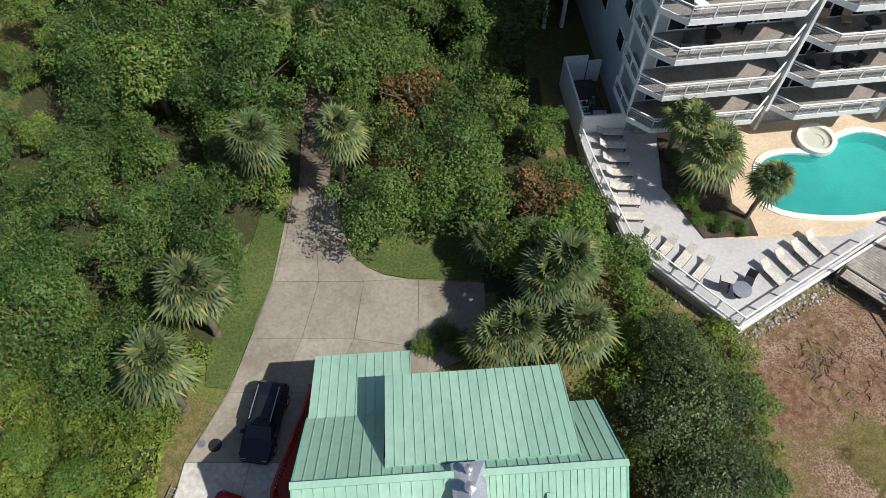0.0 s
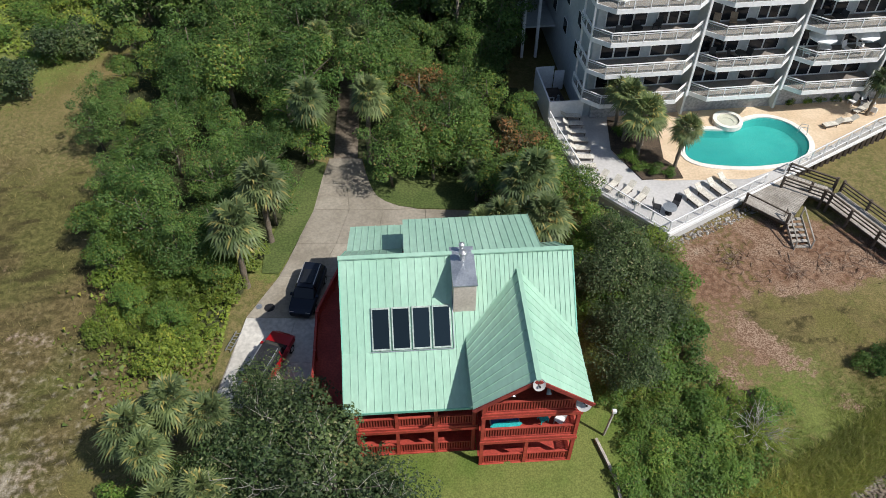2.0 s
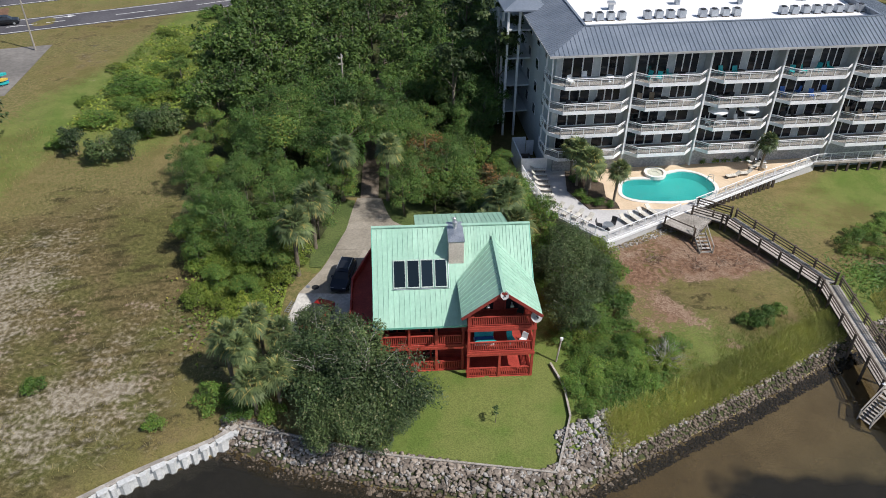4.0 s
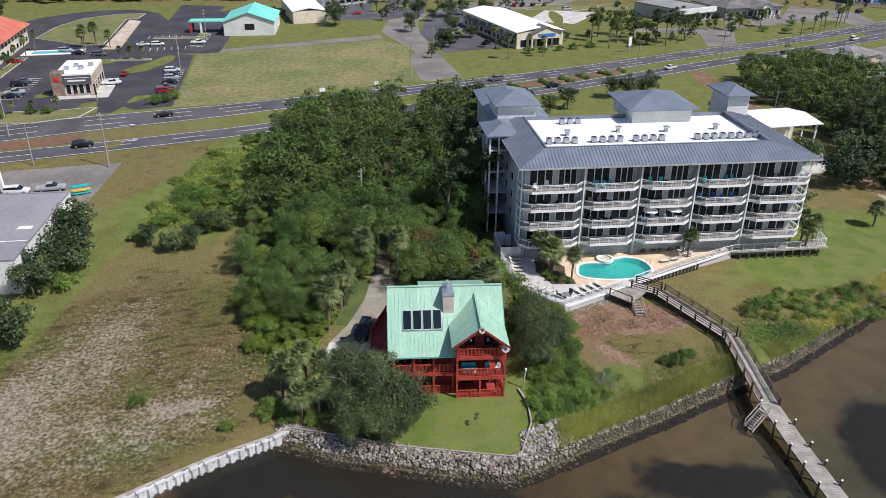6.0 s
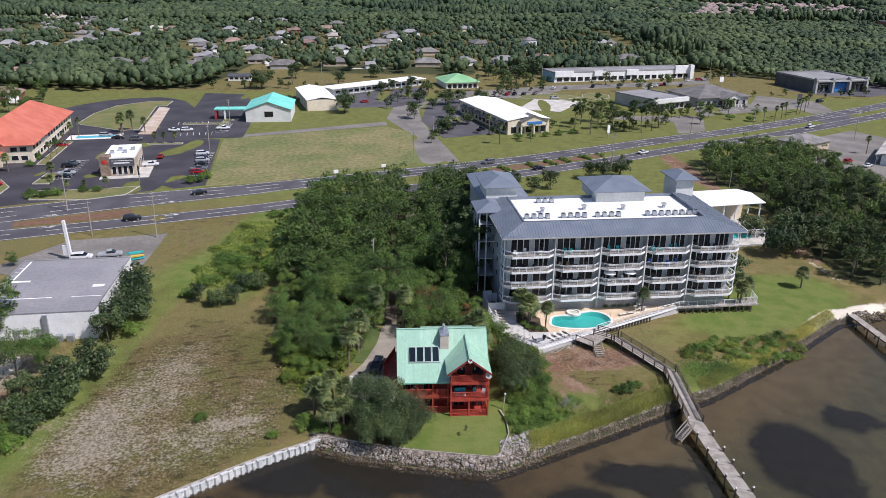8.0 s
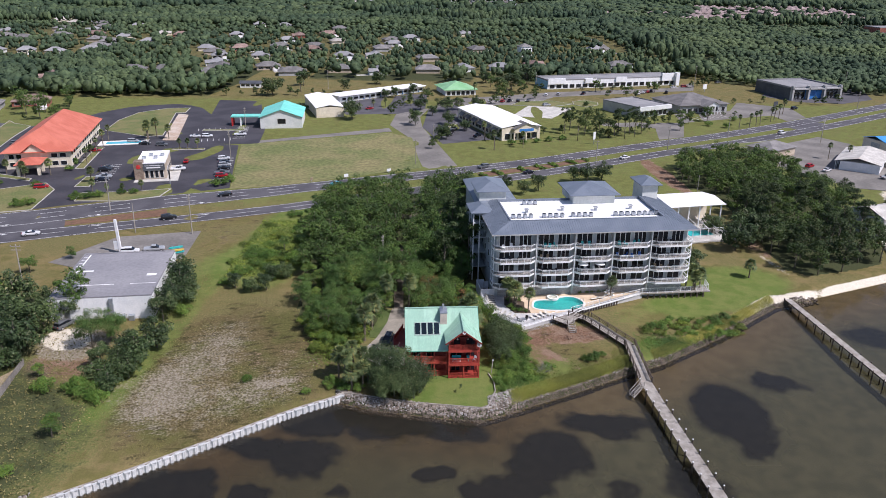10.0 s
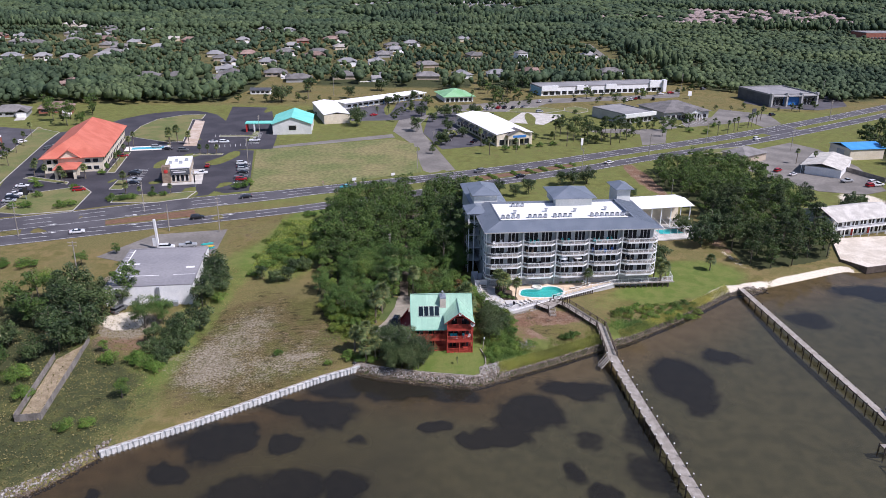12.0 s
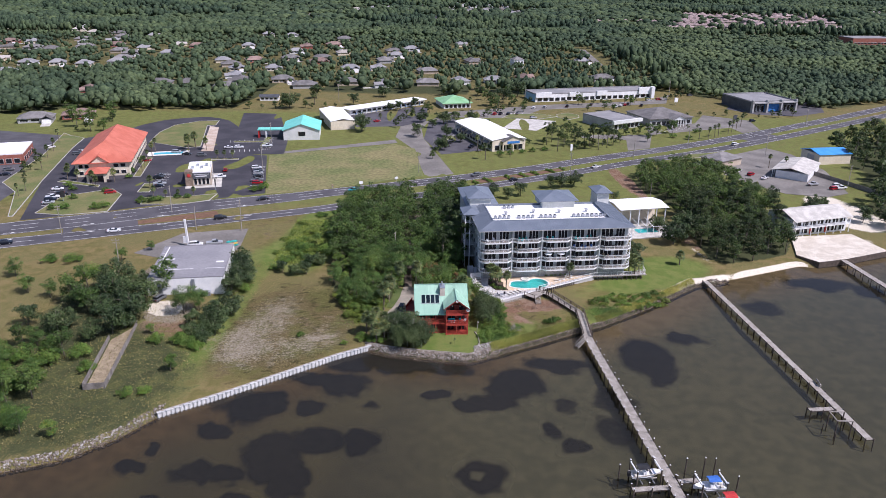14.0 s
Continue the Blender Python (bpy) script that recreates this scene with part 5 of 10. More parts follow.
for x, y, s in ((83.0, 72.5, 1.15), (63.5, 52.0, 0.7), (66.0, 56.0, 0.75), (90, 86, 1.1), (87, 76, 0.9), (96, 92, 1.1), (99, 102, 1.1), (93, 79, 1.0), (102, 112, 1.1), (81, 86, 0.85), (152, 114, 0.8), (148, 110, 0.7), (156, 117, 0.7), (164, 99, 0.8), (22, 127, 0.7), (28.5, 123.6, 0.6), (34, 128, 0.7), (53.3, 141, 0.8), (59, 143, 0.85), (48, 140, 0.7), (72, 122, 0.5), (172, 96, 0.8), (137, 122, 0.9), (133, 128, 0.8)):
    tree("spread", x, y, s * 1.1, "trees on the open ground", "spreading dark green tree")
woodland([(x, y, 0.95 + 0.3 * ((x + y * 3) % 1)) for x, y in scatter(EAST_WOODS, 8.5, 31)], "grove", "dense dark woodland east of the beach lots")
for x, y in scatter([(44, 19.5), (47, 23), (52, 27.5), (62, 28.5), (69, 30), (68, 24), (60, 20), (54, 17.5)], 1.9, 46):
    tree("bush" if (x + y) % 1 < 0.6 else "vine", x, y, 0.45 + 0.42 * ((x * 3 + y) % 1), "shrubs", "low green shrub overgrown with vines", None, 0.7)
palm(79.4, 52.6, 2, 0.95)
for x, y in ((61.6, 41.0), (63.4, 42.4), (62.6, 44.6), (61.0, 45.5)):
    palm(x, y, 0, 1.0, "feathery palm behind a white fence")

# ---- the red timber house ----
HOUSE_TURN = 4.0
HM = pose(0, 0, 0, 0, 0, HOUSE_TURN)
house = thing("house", HM, "red timber beach house with pale green metal roof and porches", "house")
GZ = 1.15


def seam_roof(parent, quads, name="roof", label="pale green standing-seam metal roof", pitch=0.46):
    """Slopes as separate metal panels. Each slope: eave left, eave right, ridge right, ridge left."""
    roof = part(name, Geo().tube((0, 0, 5), (0, 0, 5.01), 0.01), M_GREEN_TRIM, parent, label)
    under = Geo()
    for a, b, c, d in quads:
        a, b, c, d = map(Vector, (a, b, c, d))
        n = max(1, round((b - a).length / pitch))
        up = (b - a).cross(d - a).normalized()
        under.sheet(a - up * 0.05, b - up * 0.05, c - up * 0.05, d - up * 0.05, 0.12)
        for i in range(n):
            p0, p1 = a.lerp(b, i / n), a.lerp(b, (i + 1) / n)
            q0, q1 = d.lerp(c, i / n), d.lerp(c, (i + 1) / n)
            g = Geo().sheet(p0, p1, q1, q0, 0.03)
            if (q0 - p0).length > 0.3:
                g.add([p0, p0 + (p1 - p0).normalized() * 0.035, q0 + (p1 - p0).normalized() * 0.035, q0, p0 + up * 0.035, p0 + up * 0.035 + (p1 - p0).normalized() * 0.035,
                       q0 + up * 0.035 + (p1 - p0).normalized() * 0.035, q0 + up * 0.035], [(4, 5, 6, 7), (0, 4, 7, 3), (1, 2, 6, 5), (0, 1, 5, 4)])
            part("panel", g, M_GREEN_ROOF, roof)
    part("roof_deck", under, M_GREEN_TRIM, roof, "green roof edge")
    return roof


XL, XR = -5.8, 8.5
RY, RZ_ = 8.65, 12.25          # main ridge
BY, BZ = 4.35, 8.45            # break of the front slope
EY, EZ = 1.25, 6.75            # front eave
CX, CZ, CE = 5.1, 11.5, 8.85   # cross gable: ridge, height, eave
GX0, GX1, GY = 1.66, 8.5, -0.32


def front_z(y):
    return RZ_ + (y - RY) * (RZ_ - BZ) / (RY - BY)


yv = RY + (CZ - RZ_) * (RY - BY) / (RZ_ - BZ)      # where the cross ridge meets the main slope
ye = RY + (CE - RZ_) * (RY - BY) / (RZ_ - BZ)      # where its eaves do
seam_roof(house, [
    ((XL, BY, BZ), (GX0 + 0.35, BY, BZ), (GX0 + 0.35, RY, RZ_), (XL, RY, RZ_)),
    ((GX0 + 0.35, ye + 0.15, front_z(ye + 0.15)), (CX, yv, CZ - 0.02), (CX, RY, RZ_), (GX0 + 0.35, RY, RZ_)),
    ((CX, yv, CZ - 0.02), (XR, ye, CE), (XR, RY, RZ_), (CX, RY, RZ_)),
    ((XL, EY, EZ), (GX0 + 0.8, EY, EZ), (GX0 + 0.8, BY, BZ), (XL, BY, BZ)),
])
# cross gable, its panels run down to the eaves
seam_roof(house, [((GX0, ye, CE), (GX0, GY, CE), (CX, GY, CZ), (CX, yv, CZ)), ((GX1, GY, CE), (GX1, ye, CE), (CX, yv, CZ), (CX, GY, CZ))], "gable_roof")
# rear slope, the low western roof beyond it and the wide rear dormer
BKY, BKZ = 12.9, 8.5
seam_roof(house, [
    ((-1.95, BKY, BKZ), (XL, BKY, BKZ), (XL, RY, RZ_), (-1.95, RY, RZ_)),
    ((XR, BKY, BKZ), (6.6, BKY, BKZ), (6.6, RY, RZ_), (XR, RY, RZ_)),
    ((6.6, 9.9, 11.147), (-1.95, 9.9, 11.147), (-1.95, RY, RZ_), (6.6, RY, RZ_)),
    ((-0.6, 16.95, 6.85), (XL + 0.1, 16.95, 6.85), (XL + 0.05, BKY, BKZ), (-0.6, BKY, BKZ)),
], "rear_roof")
seam_roof(house, [((6.75, 14.35, 9.85), (-1.85, 14.35, 9.85), (-1.85, 9.35, 11.75), (6.75, 9.35, 11.75))], "dormer_roof")
rdg = Geo()
rdg.bar((XL - 0.05, RY, RZ_ + 0.05), (XR + 0.05, RY, RZ_ + 0.05), 0.3, 0.1)
rdg.bar((CX, GY, CZ + 0.05), (CX, yv, CZ + 0.05), 0.26, 0.1)
part("ridge_cap", rdg, M_GREEN_ROOF, house)
for x in (XL, XR):
    part("rake_trim", Geo().bar((x, RY, RZ_ - 0.1), (x, BY if x < 0 else ye, (BZ if x < 0 else CE) - 0.1), 0.08, 0.22).bar((x, RY, RZ_ - 0.1), (x, BKY, BKZ - 0.1), 0.08, 0.22), M_GREEN_TRIM, house)
part("rake_trim", Geo().bar((XL, BY, BZ - 0.1), (XL, EY, EZ - 0.1), 0.08, 0.22).bar((XL, EY, EZ - 0.1), (GX0 + 0.6, EY, EZ - 0.1), 0.08, 0.2), M_GREEN_TRIM, house)

# walls: three storeys of siding under the roofs
w = Geo()
w.box(XL + 0.5, 3.2, GZ, XR - 0.3, 12.6, 6.9)
w.add([(XL + 0.5, 3.2, 6.9), (XL + 0.5, 12.6, 6.9), (XL + 0.5, 12.6, 8.55), (XL + 0.5, RY, 12.0), (XL + 0.5, BY, 8.25), (XL + 0.5, 3.2, 7.6)], [(0, 5, 4, 3, 2, 1)])
w.add([(XR - 0.3, 3.2, 6.9), (XR - 0.3, 12.6, 6.9), (XR - 0.3, 12.6, 8.55), (XR - 0.3, RY, 12.0), (XR - 0.3, ye, 8.7), (XR - 0.3, 3.2, 8.6)], [(0, 1, 2, 3, 4, 5)])
w.box(2.3, 2.6, 6.9, 8.2, 3.4, 8.9)
w.box(-1.7, 12.4, 6.9, 6.6, 13.9, 9.75)
part("wall", w, M_RED_DARK, house, "dark red board siding")
w2 = Geo().box(XL + 0.6, 12.6, GZ, -0.9, 16.4, 6.7)
part("rear_wing_wall", w2, M_RED_DARK, house, "dark red board siding")
bw = Geo()
for i in range(12):
    bw.box(XL + 0.49, 3.18, GZ + 0.45 * i, XR - 0.29, 3.2, GZ + 0.45 * i + 0.04)
part("siding_boards", bw, M_RED, house)

# gable front with its louvre and brackets
gf = Geo()
gf.add([(2.2, 0.42, CE - 0.1), (8.25, 0.42, CE - 0.1), (8.25, 0.42, CE + 0.02), (CX, 0.42, CZ - 0.25), (2.2, 0.42, CE + 0.02), (2.2, 0.55, CE - 0.1), (8.25, 0.55, CE - 0.1), (8.25, 0.55, CE + 0.02), (CX, 0.55, CZ - 0.25), (2.2, 0.55, CE + 0.02)],
       [(0, 1, 2, 3, 4), (9, 8, 7, 6, 5), (0, 5, 6, 1)])
gf2 = Geo()
gf2.add([(3.75, 0.30, 10.35), (6.45, 0.30, 10.35), (CX, 0.30, CZ - 0.12), (3.75, 0.42, 10.35), (6.45, 0.42, 10.35), (CX, 0.42, CZ - 0.12)], [(0, 1, 2), (5, 4, 3), (0, 3, 4, 1)])
part("gable_panel", gf2, M_RED, house, "red boarded gable peak")
fas = Geo()
fas.bar((GX0, GY, CE - 0.08), (CX, GY, CZ - 0.08), 0.08, 0.26).bar((GX1, GY, CE - 0.08), (CX, GY, CZ - 0.08), 0.08, 0.26)
part("gable_fascia", fas, M_RED_DARK, house, "dark red gable fascia")


def porch_level(x0, x1, y, z, posts, deep=2.6, top=None, rail=True):
    part("porch_floor", Geo().box(x0, y, z - 0.22, x1, y + deep, z), M_RED, house, "red painted porch floor")
    for x in posts:
        part("post", Geo().box(x - 0.11, y + 0.02, z, x + 0.11, y + 0.24, top), M_RED, house)
    if not rail:
        return
    for a, b in zip(posts[:-1], posts[1:]):
        r = part("railing", Geo().box(a + 0.11, y + 0.06, z + 0.98, b - 0.11, y + 0.2, z + 1.06).box(a + 0.11, y + 0.08, z + 0.1, b - 0.11, y + 0.18, z + 0.17), M_RED, house)
        bl = Geo()
        n = int((b - a - 0.22) / 0.16)
        for i in range(n):
            xx = a + 0.11 + (i + 0.5) * (b - a - 0.22) / n
            bl.box(xx - 0.04, y + 0.1, z + 0.17, xx + 0.04, y + 0.16, z + 0.98)
        tagged(part("baluster_infill", bl, M_RED, r), kind="stuff")


for z, top in ((GZ + 0.05, 4.05), (4.3, 6.95), (7.2, 8.85)):
    porch_level(2.3, 8.22, 0.4, z, (2.41, 5.2, 8.11) if z < 4 else (2.41, 8.11), 2.8, top)
    # side rails of the projecting porch
    r = part("railing", Geo().box(8.04, 0.5, z + 0.98, 8.16, 3.1, z + 1.06).box(8.06, 0.5, z + 0.1, 8.14, 3.1, z + 0.17), M_RED, house)
    bl = Geo()
    for i in range(15):
        bl.box(8.07, 0.62 + 0.165 * i, z + 0.17, 8.13, 0.7 + 0.165 * i, z + 0.98)
    tagged(part("baluster_infill", bl, M_RED, r), kind="stuff")
for z, top in ((GZ + 0.05, 4.05), (4.3, 6.75)):
    porch_level(-5.3, 2.25, 1.5, z, (-5.19, -2.75, -0.35, 2.0), 1.8, top)
for z in (4.3, 7.2):
    part("beam", Geo().box(2.25, 0.36, z - 0.5, 8.27, 0.5, z - 0.22), M_RED, house)
part("beam", Geo().box(-5.3, 1.46, 3.8, 2.25, 1.6, 4.08), M_RED, house)
# windows and doors behind the porches
for x0, z0, ww, hh in ((-4.6, 4.5, 1.6, 2.0), (-1.8, 4.4, 1.8, 2.1), (-4.4, 1.3, 1.5, 2.0), (-1.6, 1.3, 1.6, 2.0), (2.9, 4.4, 2.2, 2.1), (5.8, 4.4, 1.8, 2.1), (3.0, 1.3, 1.7, 2.0), (5.9, 1.3, 1.7, 2.0)):
    wn_ = part("window", Geo().box(x0, 3.12, z0, x0 + ww, 3.2, z0 + hh), M_WHITE if z0 < 1.2 else M_RED, house, "red-framed porch door")
    for i in range(2):
        part("pane", Geo().box(x0 + 0.08 + i * ww / 2, 3.08, z0 + 0.1, x0 + (i + 1) * ww / 2 - 0.06, 3.13, z0 + hh - 0.1), M_DARK_GLASS, wn_)
for x0 in (3.3, 5.7):
    wn_ = part("window", Geo().box(x0, 2.52, 7.3, x0 + 1.5, 2.6, 8.8), M_RED, house, "upper porch door")
    part("pane", Geo().box(x0 + 0.1, 2.49, 7.4, x0 + 1.4, 2.53, 8.7), M_DARK_GLASS, wn_)
for x in (3.9, 5.9):
    fl = part("flood_lamp", Geo().box(x - 0.05, 0.2, 9.75, x + 0.05, 0.42, 9.85).tube((x, 0.2, 9.8), (x, 0.0, 9.62), 0.09, 0.16, 8), M_GALV, house, "pale metal flood lamp")

# chimney with a metal cap
ch = part("chimney", Geo().box(1.0, 6.0, 9.0, 2.35, 9.1, 12.25), M_CHIM, house, "tall beige stucco chimney with a metal cap")
part("cap", Geo().add([(0.95, 5.95, 12.25), (2.4, 5.95, 12.25), (2.4, 9.15, 12.25), (0.95, 9.15, 12.25), (0.95, 5.95, 12.32), (2.4, 5.95, 12.32), (2.4, 9.15, 12.32), (0.95, 9.15, 12.32), (1.67, 7.6, 12.5)],
                          [(0, 1, 5, 4), (1, 2, 6, 5), (2, 3, 7, 6), (3, 0, 4, 7), (4, 5, 8), (5, 6, 8), (6, 7, 8), (7, 4, 8)]), M_GALV, ch, "grey galvanised cap")
for yy, r, hh in ((7.9, 0.2, 0.55), (8.7, 0.15, 0.4)):
    part("flue", Geo().tube((1.67, yy, 12.3), (1.67, yy, 12.5 + hh), r * 0.8, n=12).tube((1.67, yy, 12.5 + hh), (1.67, yy, 12.6 + hh), r * 1.25, n=12).tube((1.67, yy, 12.6 + hh), (1.67, yy, 12.72 + hh), r * 1.25, 0.02, 12), M_STEEL, ch, "bright metal flue")

# four solar collectors
upn = Vector((0, -(RZ_ - BZ), RY - BY)).normalized()
for i in range(4):
    x0 = -3.98 + i * 1.225
    y0, y1 = 4.42, 6.35
    a, b = Vector((x0, y0, front_z(y0))) + upn * 0.14, Vector((x0 + 1.12, y0, front_z(y0))) + upn * 0.14
    c, d = Vector((x0 + 1.12, y1, front_z(y1))) + upn * 0.14, Vector((x0, y1, front_z(y1))) + upn * 0.14
    sp = part("solar_panel", Geo().sheet(a, b, c, d, 0.13), M_SOLAR_FRAME, house, "dark glazed solar collector in a pale frame")
    i0, i1 = 0.08, 0.94
    def q(u, t):
        return a.lerp(b, u).lerp(d.lerp(c, u), t) + upn * 0.008
    part("glass", Geo().sheet(q(0.07, 0.04), q(0.93, 0.04), q(0.93, 0.96), q(0.07, 0.96), 0.02), M_SOLAR, sp)
pipe = Geo().tube((-4.1, 4.3, front_z(4.3) + 0.12), (0.95, 4.3, front_z(4.3) + 0.12), 0.03).tube((0.95, 4.3, front_z(4.3) + 0.12), (0.95, 6.9, front_z(6.9) + 0.12), 0.03)
part("pipe", pipe, M_GALV, house)


def dish(x, y, z, r, aim):
    ob = part("satellite_dish", Geo().tube((x, y, z - 0.5), (x, y, z), 0.04).tube((x, y, z), (x, y - 0.25, z + 0.05), 0.03), M_GALV, house, "grey satellite dish")
    g = Geo()
    d = Vector(aim).normalized()
    s = d.orthogonal().normalized()
    u = d.cross(s)
    c = Vector((x, y, z)) + d * 0.1
    ring = lambda rr, k: [c + d * k + rr * (math.cos(t) * s + math.sin(t) * u) for t in [2 * math.pi * i / 16 for i in range(16)]]
    p = [c] + ring(r * 0.55, 0.05) + ring(r, 0.17) + [c - d * 0.02] + ring(r, 0.15)
    f = [(0, 1 + i, 1 + (i + 1) % 16) for i in range(16)] + [(1 + i, 17 + i, 17 + (i + 1) % 16, 1 + (i + 1) % 16) for i in range(16)]
    f += [(33, 34 + (i + 1) % 16, 34 + i) for i in range(16)] + [(17 + i, 34 + i, 34 + (i + 1) % 16, 17 + (i + 1) % 16) for i in range(16)]
    g.add(p, f)
    part("reflector", g, M_GREYWALL, ob)
    part("feed_arm", Geo().tube(c, c + d * r * 0.9 + Vector((0, 0, -0.1)), 0.02).box(c.x + d.x * r * 0.9 - 0.05, c.y + d.y * r * 0.9 - 0.05, c.z + d.z * r * 0.9 - 0.16, c.x + d.x * r * 0.9 + 0.05, c.y + d.y * r * 0.9 + 0.05, c.z + d.z * r * 0.9 - 0.04), M_DARK, ob)


dish(8.0, 0.2, 8.35, 0.52, (0.2, -0.8, 0.6))
dish(5.1, -0.25, 11.15, 0.36, (0.1, -0.8, 0.6))
# red deck and stair along the west wall
part("side_deck", Geo().slab([(-8.1, 3.6), (-5.3, 3.6), (-5.3, 16.2), (-6.1, 16.2), (-8.1, 10.6)], 3.85, 4.1), M_RED, house, "red painted side deck with a railing")
rl = part("deck_railing", Geo().bar((-8.05, 3.7, 5.1), (-8.05, 10.6, 5.1), 0.14, 0.08).bar((-8.05, 10.6, 5.1), (-6.1, 16.1, 5.1), 0.14, 0.08).bar((-8.05, 3.7, 4.25), (-8.05, 10.6, 4.25), 0.08, 0.08).bar((-8.05, 10.6, 4.25), (-6.1, 16.1, 4.25), 0.08, 0.08), M_RED, house)
bl = Geo()
for i in range(40):
    bl.box(-8.09, 3.75 + 0.17 * i, 4.25, -8.01, 3.82 + 0.17 * i, 5.06)
for i in range(34):
    p = Vector((-8.05, 10.6, 0)).lerp(Vector((-6.1, 16.1, 0)), (i + 0.5) / 34)
    bl.box(p.x - 0.04, p.y - 0.04, 4.25, p.x + 0.04, p.y + 0.04, 5.06)
tagged(part("baluster_infill", bl, M_RED, rl), kind="stuff")
for x, y in ((-8.0, 3.8), (-8.0, 7.2), (-8.0, 10.5), (-7.1, 13.3), (-6.2, 16.0)):
    part("post", Geo().box(x - 0.1, y - 0.1, GZ, x + 0.1, y + 0.1, 5.2), M_RED, house)
skirt = Geo().box(-8.0, 3.7, GZ, -7.92, 10.5, 3.85)
part("lattice_skirt", skirt, M_RED_DARK, house, "dark red slatted skirt")
st = part("outside_stair", Geo().bar((-8.1, 3.6, 4.0), (-10.6, 0.2, 1.25), 0.08, 0.3).bar((-6.9, 3.0, 4.0), (-9.4, -0.4, 1.25), 0.08, 0.3), M_RED, house, "red outside stair")
for i in range(15):
    t = (i + 0.5) / 15
    p = Vector((-8.1, 3.6, 4.05)).lerp(Vector((-10.6, 0.2, 1.25)), t)
    part("step", Geo().bar(p + Vector((0, 0, 0)), p + Vector((1.2, -0.6, 0)), 0.28, 0.05), M_RED, st)
part("stair_rail", Geo().bar((-8.1, 3.6, 5.0), (-10.6, 0.2, 2.25), 0.08, 0.1), M_RED, st)

# furniture on the middle porch
def porch_chair(x, y, z, rz, mat_, label):
    c = thing("porch_chair", HM @ pose(x, y, z, 0, 0, rz), label, "chair", "porch chairs")
    part("seat", Geo().box(-0.28, -0.28, 0.38, 0.28, 0.28, 0.45), mat_, c)
    part("backrest", Geo().sheet((-0.28, 0.26, 0.42), (0.28, 0.26, 0.42), (0.28, 0.45, 1.0), (-0.28, 0.45, 1.0), 0.05), mat_, c)
    for a in (-0.24, 0.24):
        for b in (-0.24, 0.24):
            part("leg", Geo().box(a - 0.025, b - 0.025, 0, a + 0.025, b + 0.025, 0.4), mat_, c)


sofa = thing("outdoor_sofa", HM @ pose(3.9, 1.6, 4.3, 0, 0, 0), "outdoor sofa with bright blue cushions on the porch", "sofa")
part("base", Geo().box(-0.9, -0.4, 0, 0.9, 0.4, 0.35), M_WHITE, sofa)
part("seat_cushion", Geo().box(-0.85, -0.42, 0.35, 0.85, 0.3, 0.5), M_BLUE, sofa, "blue seat cushion")
part("back_cushion", Geo().sheet((-0.85, 0.25, 0.45), (0.85, 0.25, 0.45), (0.85, 0.45, 0.95), (-0.85, 0.45, 0.95), 0.12), M_TEAL, sofa, "blue back cushion")
porch_chair(6.3, 1.5, 4.3, 20, M_TEAL, "teal chair on the middle porch")
porch_chair(7.3, 1.3, 4.3, -40, M_WHITE, "pale chair on the middle porch")
porch_chair(7.0, 1.9, 7.2, -20, M_DARK, "dark chair on the upper porch")
kay = thing("paddle_board", HM @ pose(3.9, 0.9, 5.0, 0, 0, 4), "turquoise board lying along the porch rail", "paddle board")
part("board", Geo().slab([(-1.0, 0), (-0.7, -0.22), (0.7, -0.22), (1.0, 0), (0.7, 0.22), (-0.7, 0.22)], 0, 0.1), M_TEAL, kay)

# ---- the apartment building ----
CM = pose(11.95, 33.4, 0, 0, 0, 6.85)
condo = thing("apartment_building", CM, "four-storey apartment block with white balconies and a blue-grey metal roof", "apartment building")
CW, CD, YW = 48.6, 27.0, 2.6
FLOORS = [5.5, 8.6, 11.7, 14.8]
EAVE, RIDGE, FLAT = 18.7, 20.5, 19.8
DZ = 2.6                        # pool deck level
BAY = 9.12
B0 = 1.5
B1 = B0 + 5 * BAY
part("wall", Geo().box(B0, YW, DZ - 1.2, B1, CD - 1.5, EAVE - 0.1), M_CONDO_WALL, condo, "pale blue-grey stucco walls")
part("ground_floor_front", Geo().box(B0 + 0.6, 2.1, 1.2, B1 - 0.6, YW - 0.01, FLOORS[0] - 0.3), M_SHADE, condo, "plain ground floor wall, its grey darkened for shade")


